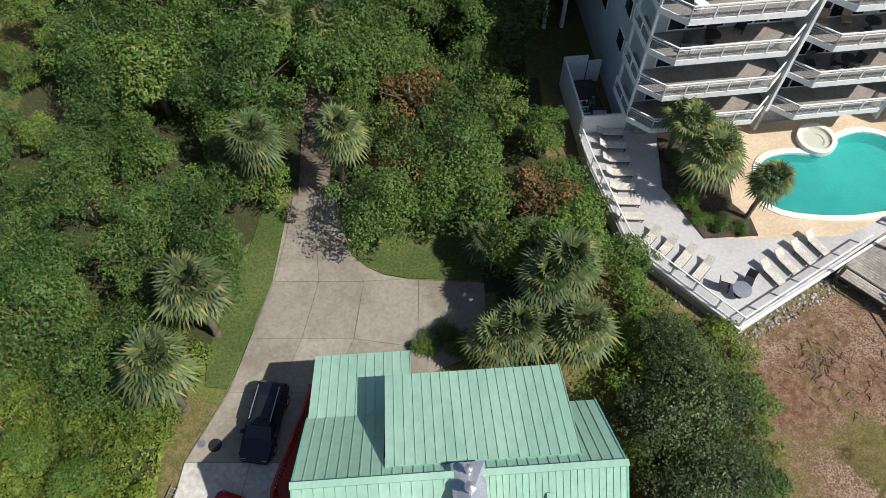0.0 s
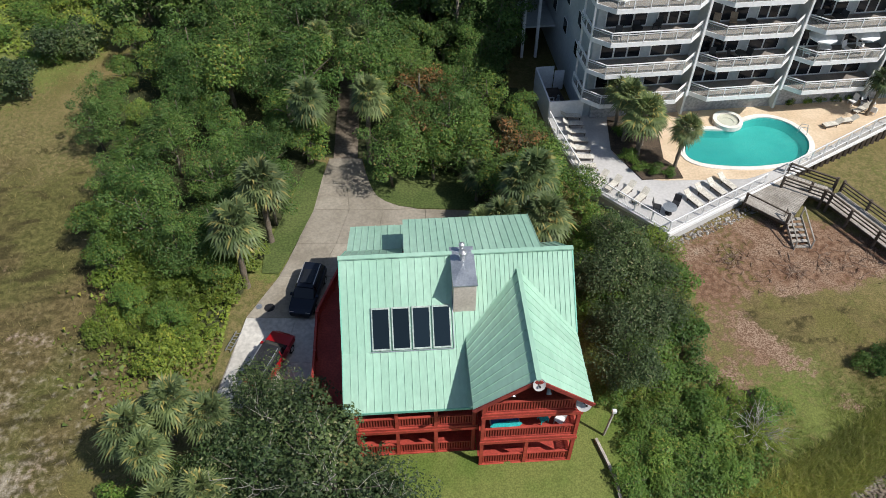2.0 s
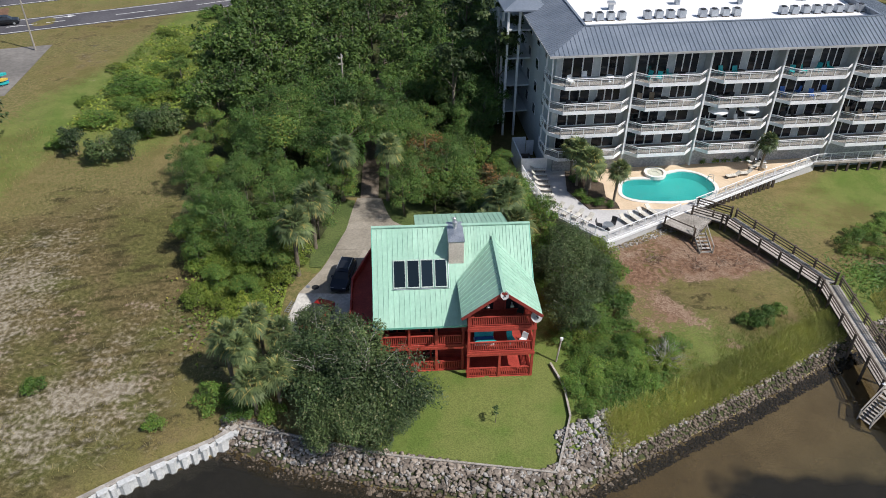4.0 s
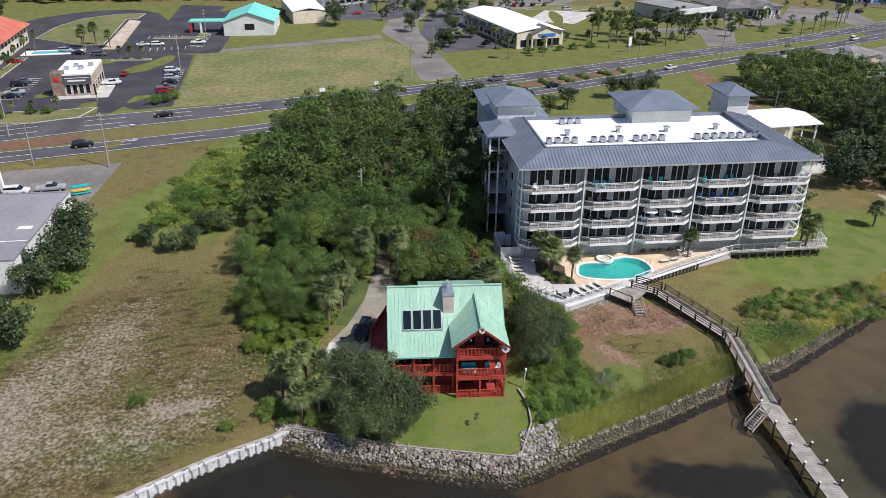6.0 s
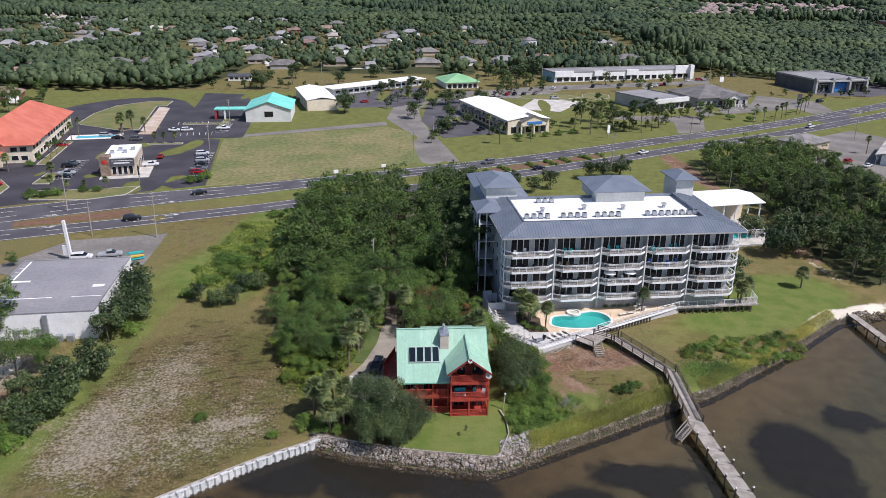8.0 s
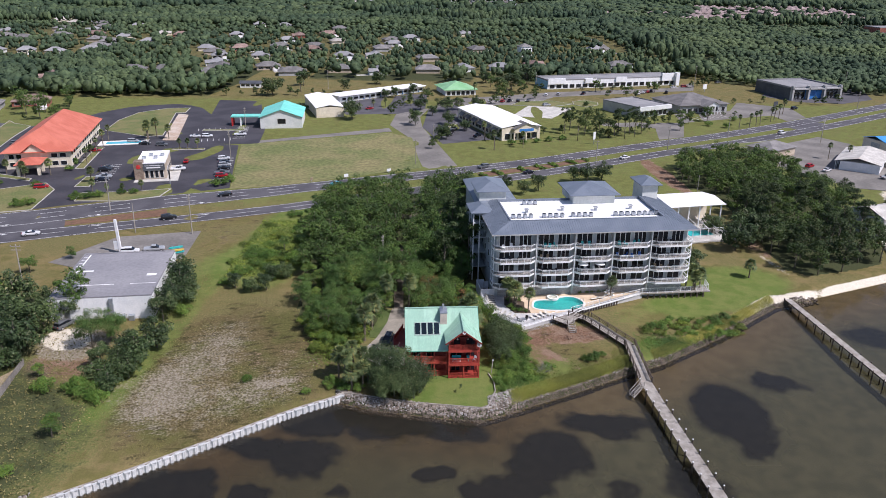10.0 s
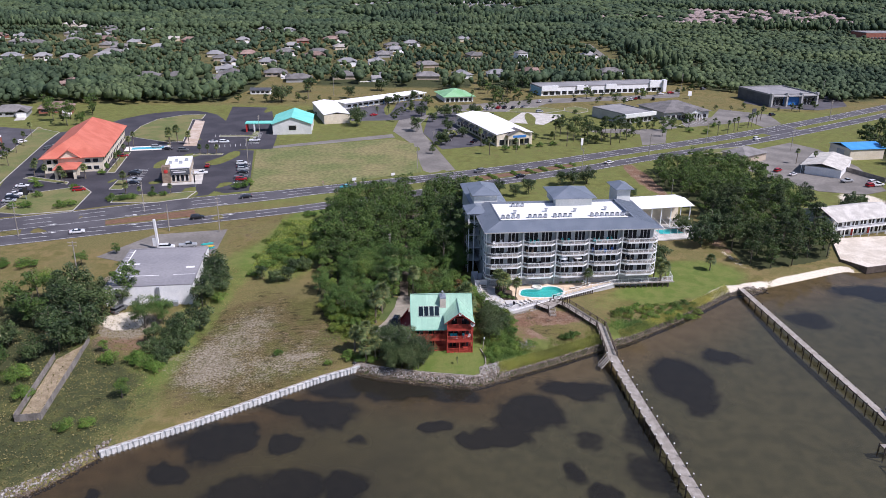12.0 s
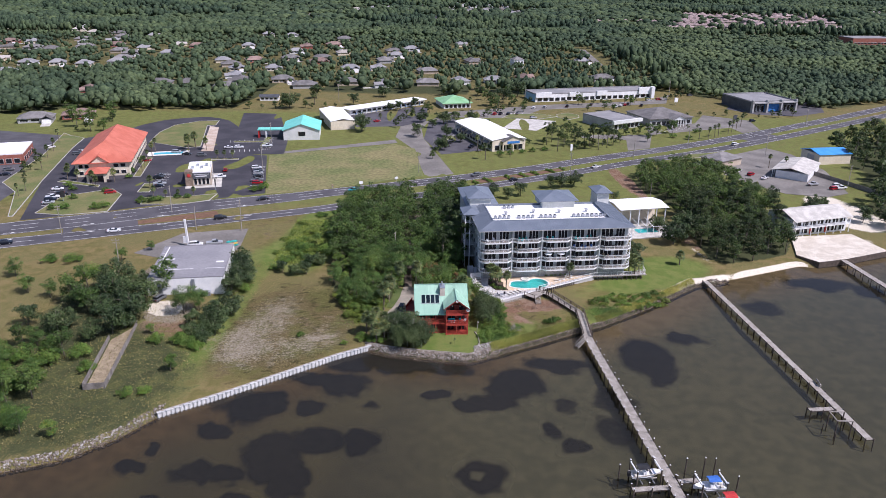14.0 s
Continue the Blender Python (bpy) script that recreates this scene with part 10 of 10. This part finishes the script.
for x, y, w_, h_, mm in ((-152, 112, 1.6, 4.5, M_DARK), (67, 203, 1.2, 5.5, M_WHITE), (165, 356, 3.0, 5, M_WHITE), (184, 293, 3, 5, M_DARKWALL), (-96, 131, 0.5, 5, M_DARK), (-35, 141, 1.6, 1.8, M_WHITE), (-20, 150, 1.6, 1.6, M_WHITE), (-47, 137, 0.8, 1.4, M_WOOD_TAN)):
    sg = thing("road_sign", pose(x, y, TZ, 0, 0, 24), "roadside sign board on a post", "sign", "roadside signs")
    part("post", Geo().box(-0.12, -0.12, -0.3, 0.12, 0.12, h_ * 0.5), M_GALV, sg)
    part("board", Geo().box(-w_ / 2, -0.15, h_ * 0.4, w_ / 2, 0.15, h_), mm, sg)

# painted stalls of the lots
def stalls(a, b, n, ang, length=5.2):
    g = Geo()
    d = Vector((math.cos(radians(ang)), math.sin(radians(ang)), 0)) * length
    for k in range(n + 1):
        p = Vector((*a, 1.665)).lerp(Vector((*b, 1.665)), k / n)
        g.bar(p, p + d, 0.16, 0.05)
    single("stall_lines", g, M_PAINT_LINE, "painted white parking stall lines", "road marking", "", "stuff")


for a, b, n, ang in (((-108, 198), (-94, 202), 6, 105), ((-114, 221), (-102, 224), 5, 105), ((-94, 206), (-98, 232), 10, 15), ((-83, 138), (-89, 170), 12, 15), ((-124, 132), (-129, 156), 9, 15), ((-158, 106), (-166, 130), 9, 20), ((20, 308), (52, 314), 12, 70),
                     ((118, 340), (134, 356), 8, 160), ((2, 214), (8, 248), 12, 150), ((130, 262), (150, 272), 8, 110), ((-170, 184), (-186, 200), 8, 20)):
    stalls(a, b, n, ang)
# trees of the town: place and height
for x, y, h in ((-101.9, 324.1, 13), (-61.4, 339.9, 8), (-42.7, 374.1, 10), (-34.8, 320.6, 6.2), (-28.5, 321.0, 6.2), (-18.5, 334.3, 6.3), (-46.5, 253.5, 10.8), (-13.3, 240.3, 7.6), (-12.3, 282.2, 7.6), (-5.8, 265.6, 5.5), (0.9, 277.8, 9.4), (18.4, 284.2, 7.6),
                (27.9, 384.6, 9.2), (33.9, 342.4, 10), (42.6, 354.3, 11), (55.0, 381.6, 11.5), (-0.4, 212.1, 7.1), (2.6, 242.7, 7.0), (7.9, 283.5, 6.9), (10.4, 228.8, 6.1), (26.0, 262.0, 7.5), (19.8, 232.1, 6.8), (-83, 420, 8.0), (-90.4, 363.1, 9.9)):
    tree("spread", x, y, h / 7.6, "town trees", "round-headed dark green street tree")
for x, y, h in ((105.9, 256.5, 7.4), (118.9, 250.4, 8.8), (124.0, 252.5, 8.2), (135.1, 258.2, 9.4), (114.3, 234.7, 6.4), (95.4, 352.5, 8.9), (97.7, 327.7, 5.1), (109.3, 328.5, 8.5), (115.1, 328.9, 6.4), (132.3, 352, 8.5), (55.1, 339.6, 5.1), (-8.5, 314.3, 7.3), (-22.8, 303.6, 4.8),
                (-201.2, 278.8, 12), (-212.5, 256, 12.5), (-199.2, 243.8, 12), (-206, 262, 12), (-221.7, 270, 12.5), (-193, 246, 9), (36, 336, 9), (48, 346, 9), (46, 368, 10), (30, 366, 9)):
    tree("woods", x, y, h / 11.0, "town trees", "broad dark green street tree")
for x, y, h in ((57.0, 224.5, 12.5), (61, 210, 13.7), (69.4, 237, 12.2), (74.6, 230.5, 10.4), (76.5, 217.3, 10.7), (82.8, 226.0, 13.4), (83.4, 214.8, 13.9), (88.7, 219.0, 13.1), (93.7, 226.6, 11.0), (60.8, 232.5, 11.1), (80.0, 221.1, 12.8), (87.6, 224.2, 13.0), (66, 221, 9), (72, 224, 10)):
    tree("pine" if h > 12.4 else "shady", x, y, h / (14.5 if h > 12.4 else 11.0), "clump of trees by the highway", "dark green tree in a clump beside the highway")
# palms and hedges round the hotel and the stores
for x, y, h in ((151.4, 244.1, 7.2), (156.9, 249.8, 7.4), (160.0, 252.6, 7.5), (168.3, 260.0, 7.8), (171.9, 264.4, 7.8), (175.9, 268.3, 7.9), (183.7, 282.0, 8.0), (145.2, 240.9, 7.0), (17.7, 322.2, 9.5), (37.4, 323.5, 9.0), (18.9, 208.0, 8.6), (22.2, 190.4, 8.6), (34.8, 194.1, 7.5),
                (-184.2, 159.0, 6.4), (-193.1, 182.2, 6.8), (-197.1, 196.2, 7.0), (-204.0, 216.5, 7.3), (-174.0, 125.0, 5.8), (-173.2, 117.9, 5.8), (-142.6, 184.5, 8.1), (-145.5, 196.6, 7.4), (-141.5, 175.6, 6.4), (-139.5, 166, 6.0), (-137.5, 158, 6.4), (166, 176, 7), (160, 180, 7)):
    palm(x, y, 3, h / 8.6, "tall slim street palm", "street palms")
for x, y, h in ((-129.0, 198.4, 8.2), (-128.6, 208.1, 8.5), (-130.9, 203.9, 8.4), (-121.6, 203.5, 6.6), (-124.2, 131.6, 6.0), (-118.3, 119.2, 5.0), (-102.1, 120.9, 4.4), (-151.7, 138.5, 5.9), (-143.2, 140.9, 6.3), (-165.5, 144.3, 6.1), (-110.4, 184.3, 4.7), (-107.1, 184.4, 4.7), (-103.0, 184.6, 4.7),
                (-112.9, 118.1, 3.7), (-87.5, 338.2, 9.4), (-160, 142, 5.5), (-169, 152, 5.5), (-108, 119, 3.6), (-148, 133, 5.2), (-38, 284, 5), (-32, 290, 5)):
    palm(x, y, 0, h / 6.6, "leafy palm beside a parking lot", "street palms")
for x, y, s in ((-79.5, 129.5, 1.2), (-77.2, 131.8, 1.2), (-75.6, 135.0, 1.2), (-120, 112, 1.2), (-117, 113, 1.1), (-114, 114.3, 1.1), (-151, 101, 1.2), (-147, 102, 1.2), (-132.6, 104.5, 1.2), (-135.5, 103, 1.2), (-108.5, 118.4, 0.9), (-104.2, 118.6, 0.9), (-150, 116, 1.0), (-156, 128, 1.0), (-160.2, 134, 1.0),
                (-141, 126, 1.0), (-140, 148, 1.0), (-142, 158, 1.0), (-146, 180, 1.0), (30, 200, 1.1), (36, 202, 1.0), (42, 205, 1.0), (48, 208, 1.0), (54, 211, 1.0), (132, 247, 1.2), (140, 243, 1.2), (150, 262, 1.2)):
    tree("bush", x, y, s, "town shrubs", "clipped dark shrub beside a lot")
spots_t = []
for a, b, n in (((18, 205), (60, 228), 9), ((70, 214), (100, 236), 8), ((12, 292), (60, 330), 9), ((122, 300), (192, 318), 8), ((-30, 262), (-8, 335), 8), ((30, 332), (64, 352), 6), ((158, 372), (192, 402), 7), ((-76, 262), (-70, 300), 4),
                ((-4, 190), (6, 232), 7), ((104, 248), (120, 262), 4), ((124, 268), (160, 276), 5), ((-130, 318), (-70, 330), 9), ((196, 310), (232, 316), 5), ((84, 348), (150, 366), 8), ((-206, 238), (-196, 276), 5), ((-186, 142), (-200, 190), 6)):
    for k in range(n):
        t = (k + 0.5) / n
        spots_t.append((a[0] + (b[0] - a[0]) * t + rr.uniform(-2.5, 2.5), a[1] + (b[1] - a[1]) * t + rr.uniform(-2.5, 2.5), rr.uniform(0.28, 0.6)))
woodland(spots_t, "grove", "small street trees and shrubs among the lots")
# ---- suburb and distance ----
def cottage(roof_mat, wall_mat, w, d, label, plain=False):
    ob = thing("house", Matrix(), label, "house", "suburban houses")
    if plain:
        part("wall", Geo().box(-w / 2, -d / 2, -0.3, w / 2, d / 2, 2.9).box(w / 2 - 6, -d / 2 - 4, -0.3, w / 2, -d / 2, 2.7), wall_mat, ob)
        part("roof", Geo().hip(-w / 2, -d / 2, w / 2, d / 2, 2.9, 5.6, 0.7).gable(w / 2 - 6, -d / 2 - 4, w / 2, -d / 2 + 3, 2.75, 4.6, 0.5, "y"), roof_mat, ob)
        return ob
    part("wall", Geo().box(-w / 2, -d / 2, -0.3, w / 2, d / 2, 2.9), wall_mat, ob)
    part("roof", Geo().hip(-w / 2, -d / 2, w / 2, d / 2, 2.9, 5.9, 0.7), roof_mat, ob)
    part("garage", Geo().box(w / 2 - 6, -d / 2 - 4, -0.3, w / 2, -d / 2, 2.7), wall_mat, ob)
    part("garage_roof", Geo().gable(w / 2 - 6, -d / 2 - 4, w / 2, -d / 2 + 3, 2.75, 4.6, 0.5, "y"), roof_mat, ob)
    part("garage_door", Geo().box(w / 2 - 5.4, -d / 2 - 4.07, 0, w / 2 - 0.6, -d / 2 - 4.0, 2.2), M_WHITE, ob)
    part("drive", Geo().box(w / 2 - 5.6, -d / 2 - 13, -0.3, w / 2 - 0.4, -d / 2 - 4.1, 0.08), M_CONC_LIGHT, ob)
    front_windows(ob, 2, -w / 2 + 0.5, w / 2 - 6.5, 0.9, 2.3, -d / 2)
    return ob


M_CREAM_ROOF = surf("pale_beige_shingle_roof", (0.36, 0.33, 0.29), (0.44, 0.41, 0.37), 0.2, 0.9, grain=0.15, fine=15, vary=0.2)
COTTAGES = [cottage(M_GREY_ROOF, M_TAN, 17, 11, "tan bungalow with a grey shingle roof"), cottage(M_BROWN_ROOF, M_BRICK, 18, 11, "brick bungalow with a brown shingle roof"), cottage(M_GRAVEL_ROOF, M_CONDO_CREAM, 16, 10, "pale bungalow with a light grey roof"),
            cottage(M_GRAVEL_ROOF, M_CREAM, 14, 10, "cream bungalow with a pale shingle roof"), cottage(M_GREY_ROOF, M_GREYWALL, 19, 12, "grey bungalow with a dark shingle roof")]
PLAIN = [cottage(a, b, 17, 11, c, True) for a, b, c in ((M_GREY_ROOF, M_TAN, "distant tan house with a grey roof"), (M_GRAVEL_ROOF, M_CONDO_CREAM, "distant pale house with a light roof"), (M_CREAM_ROOF, M_CREAM, "distant cream house with a pale roof"))]
HOMES = [(-130.6, 441.9), (-107.3, 413.6), (-76.4, 431.1), (-46.5, 424.6), (-12.3, 433.5), (-220.2, 415.7), (-198.2, 418), (-166.0, 403.0), (-163.6, 438), (14.3, 445.1), (42, 452), (69.5, 466.1), (135.1, 472.0), (-152.1, 510.0), (-84.3, 516.6), (-58.6, 524.3), (-119.8, 563.0), (-151.8, 587.2),
         (-58.3, 578.6), (27.9, 578.5), (138.3, 590.1), (-259.1, 379.0), (-184.3, 506.8), (-212.3, 562.2), (-183.1, 568.3), (-244, 272), (-224, 284)]
HOMES += [(-368.6, 466.9), (-381.8, 527.1), (-355.5, 529.4), (-328.6, 524.3), (-305.7, 541.6), (-311.5, 570.3), (-318.9, 612.0), (-441.4, 653.5), (-415.5, 640.1), (-392.4, 668.8), (-367.3, 691.5), (-327.6, 661.5), (-498.8, 714.7), (-473.6, 716.3), (-398.4, 785.7), (-369.1, 805.4), (-467.9, 894.9), (-505.6, 918.1),
          (-157.4, 647.9), (-154.4, 700.8), (-127.1, 722.3), (-36.2, 685.1), (-49.7, 622.0), (-276.8, 691.8), (-221.3, 698.7), (19.7, 741.9), (-124.3, 793.3), (-230.5, 841.7), (-197.1, 830.0)]
rh = random.Random(3)
extra = []
for cx, cy, n, sx, sy in ((-150, 1420, 46, 110, 190), (100, 1500, 50, 110, 230), (-420, 690, 16, 120, 120), (-100, 560, 10, 90, 110), (-530, 1300, 16, 90, 60), (-560, 900, 10, 120, 90), (880, 1500, 14, 90, 90)):
    for _ in range(n):
        q = (rh.gauss(cx, sx * 0.6), rh.gauss(cy, sy * 0.6))
        if all(math.dist(q, o) > (25 if q[1] < 1000 else 22) for o in HOMES + extra):
            extra.append(q)
placed = set()
for i, (x, y) in enumerate(extra):
    m_ = pose(x, y, TZ, 0, 0, rh.choice([15, 20, 105, 10, -70, 190]) + rh.uniform(-6, 6))
    if i < 3:
        PLAIN[i].matrix_basis = m_
    else:
        copy_thing(PLAIN[(i * 5 + int(abs(x))) % 3], m_)
for i, (x, y) in enumerate(HOMES):
    k = (i * 7 + int(abs(x))) % 5
    m_ = pose(x, y, TZ, 0, 0, rh.choice([15, 20, 105, 10, -70, 190]) + rh.uniform(-6, 6))
    if k in placed:
        copy_thing(COTTAGES[k], m_)
    else:
        COTTAGES[k].matrix_basis = m_
        placed.add(k)
# rows of terraced homes with pinkish roofs
row = thing("terraced_homes", Matrix(), "row of terraced homes with pinkish tile roofs", "terraced house", "terraced homes")
part("wall", Geo().box(-22, -6, -0.3, 22, 6, 5.6), M_TAN, row)
for k in range(4):
    part("roof", Geo().hip(-22 + 11 * k, -6, -11 + 11 * k, 6, 5.6, 8.6, 0.6), M_PINK_ROOF, row, "pinkish tile roof")
ROWS_AT = [(352 + 0.36 * (46 * j) + 56 * i + 20 * (j % 2), 1005 + 46 * j) for j in range(9) for i in range(5)] + [(240 + 50 * i, 1122 + 8 * i) for i in range(3)]
for n, (x, y) in enumerate(ROWS_AT):
    m_ = pose(x + rh.uniform(-8, 8), y + rh.uniform(-8, 8), TZ, 0, 0, rh.choice([0, 12, 90, 5, -20]))
    if n:
        copy_thing(row, m_)
    else:
        row.matrix_basis = m_
brk = building("school", pose(526, 822, TZ, 0, 0, 8), 60, 30, 8, M_BRICK, "large red brick building at the wood's edge", "school")
flat_roof(brk, 60, 30, 8, M_GRAVEL_ROOF, 0.8)
front_windows(brk, 12, 2, 58, 1.0, 3.0)
tw = building("apartment_tower", pose(118, 1980, TZ, 0, 0, 5), 26, 18, 34, M_CONDO_CREAM, "pale distant tower block above the woods", "tower block")
flat_roof(tw, 26, 18, 34, M_GRAVEL_ROOF, 1.0)
for k in range(8):
    front_windows(tw, 6, 1, 25, 2 + 4 * k, 4.2 + 4 * k)
water_tank = building("house", pose(66, 540, TZ, 0, 0, 20), 10, 9, 8.5, M_WHITE, "tall white house among pines", "house")
part("roof", Geo().hip(0, 0, 10, 9, 8.6, 11, 0.5), M_GREY_ROOF, water_tank)
front_windows(water_tank, 3, 0.5, 9.5, 1, 3)
front_windows(water_tank, 3, 0.5, 9.5, 5, 7)
single("side_road", Geo().slab([(150, 575), (157, 575), (164, 720), (157, 722)], 1.3, 1.7), M_ASPHALT_OLD, "pale side street between the woods", "road", kind="structure")


# the woods: thousands of trees, joined by band
def far_woods(y0, y1, step, seed, tris, hgt, rad, label, fine=True):
    rg = np.random.default_rng(seed)
    n_try = int((y1 - y0) * 1.35 * (y1 + 180) / step ** 2)
    y = y0 + (y1 - y0) * rg.random(n_try) ** 0.9
    x = (rg.random(n_try) - 0.5) * 1.34 * (y + 190)
    ok = y > np.interp(x, EDGE_X, EDGE_Y) + rg.normal(0, 3, n_try)
    suburb = (y > 420) & (y < 820) & (x < 150 + 0.05 * y) & (x > -900)
    ok &= ~(suburb & (rg.random(n_try) < 0.34))
    for hx, hy in HOMES + extra:
        dx = 13 if hy < 900 else 14
        ok &= ~((np.abs(x - hx) < dx) & (y > hy - (44 if hy < 900 else 70)) & (y < hy + 9) & (rg.random(n_try) < 0.93))
    for hx, hy in ROWS_AT:
        ok &= ~((np.abs(x - hx) < 26) & (np.abs(y - hy + 16) < 28) & (rg.random(n_try) < 0.96))
    ok &= ~((x > 148) & (x < 168) & (y > 540) & (y < 725))
    ok &= ~((x > 515) & (x < 600) & (y > 760) & (y < 860))
    ok &= ~((x > -122) & (x < -96) & (y < 425)) | (rg.random(n_try) < 0.05)
    # gaps and glades
    ok &= rg.random(n_try) < 0.96
    suburb = suburb[ok]
    x, y = x[ok], y[ok]
    n = len(x)
    pine = (np.sin(x * 0.011 + 1.3) + np.sin(y * 0.013 + x * 0.004) > 0.35) & (rg.random(n) < 0.8)
    scrub = (x > 150 + 0.1 * y) & (y < 900)
    s = rg.uniform(0.66, 1.3, n) * np.where(scrub, 0.62, np.where(suburb, 0.72, 1.0))
    H = hgt * s * np.where(pine & ~scrub & ~suburb, 1.5, 1.0)
    R = rad * s * np.where(pine, 0.8, 1.15) * np.where(scrub, 1.3, 1.0)
    stand = np.sin(x * 0.047 + np.sin(y * 0.031) * 2.0) + np.sin(y * 0.053 + np.sin(x * 0.037) * 2.0) + np.sin((x + y) * 0.021)
    tone1 = np.clip(rg.normal(0.42, 0.13, n) + 0.10 * stand + np.where(scrub, 0.16, 0) - np.where(pine, 0.16, 0), 0, 1)
    base = np.where(pine, 0.66, 0.64)
    half = np.where(pine, 0.33, 0.34)
    # a rounded, uneven crown for each tree ...
    lump = Geo().ball((0, 0, 0), 1.0, 1.0, 5, 4 if fine else 3)
    lv = np.array(lump.v)
    lt = np.array([q for f in lump.f for q in ((f[0], f[1], f[2]),) + (((f[0], f[2], f[3]),) if len(f) == 4 else ())])
    wob = rg.uniform(0.5, 1.2, (n, len(lv), 1))
    P = lv[None] * wob * np.stack([R * 1.22, R * 1.22, H * half * 1.1], -1)[:, None]
    P = P + np.stack([x, y, TZ + H * base], -1)[:, None]
    T = lt[None] + (np.arange(n) * len(lv))[:, None, None]
    # ... and loose sprays round it
    v = rg.normal(0, 1, (n, tris, 3))
    v /= np.linalg.norm(v, axis=2)[..., None]
    v[:, :, 2] = np.where(v[:, :, 2] < -0.4, -v[:, :, 2], v[:, :, 2])
    rr_ = rg.uniform(0.75, 1.3, (n, tris))
    c = np.stack([x[:, None] + v[:, :, 0] * rr_ * R[:, None], y[:, None] + v[:, :, 1] * rr_ * R[:, None], TZ + H[:, None] * (base[:, None] + half[:, None] * v[:, :, 2] * rr_)], -1)
    nn = v * 0.6 + rg.normal(0, 0.35, v.shape) + np.array([0.0, -0.15, 0.8])
    nn /= np.linalg.norm(nn, axis=2)[..., None]
    t = np.cross(nn, rg.normal(0, 1, nn.shape))
    t /= np.linalg.norm(t, axis=2)[..., None]
    b = np.cross(nn, t)
    sz = (R[:, None] * rg.uniform(0.2, 0.46, (n, tris)))[..., None]
    p = np.stack([c + t * sz, c - t * sz * 0.5 + b * sz * 0.8, c - t * sz * 0.5 - b * sz * 0.8], 2).reshape(-1, 3)
    pts = np.concatenate([P.reshape(-1, 3), p])
    tri_ = np.concatenate([T.reshape(-1, 3), np.arange(len(p)).reshape(-1, 3) + n * len(lv)])
    # crown cores toned darker than their sprays: inner shade held in the colour
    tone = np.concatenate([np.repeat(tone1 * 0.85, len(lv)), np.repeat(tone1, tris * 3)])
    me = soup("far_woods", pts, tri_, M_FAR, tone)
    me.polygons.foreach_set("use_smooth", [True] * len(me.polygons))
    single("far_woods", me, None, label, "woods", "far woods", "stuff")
    return n


far_woods(250, 560, 4.9, 1, 6, 9.0, 2.3, "dense mixed woods behind the town")
far_woods(560, 1050, 6.9, 2, 3, 9.2, 3.1, "dense mixed woods among suburban houses")
far_woods(1050, 2000, 11.5, 3, 2, 10.5, 5.2, "distant unbroken woods", False)
far_woods(2000, 4600, 42, 4, 2, 15, 20, "woods fading into the far distance", False)
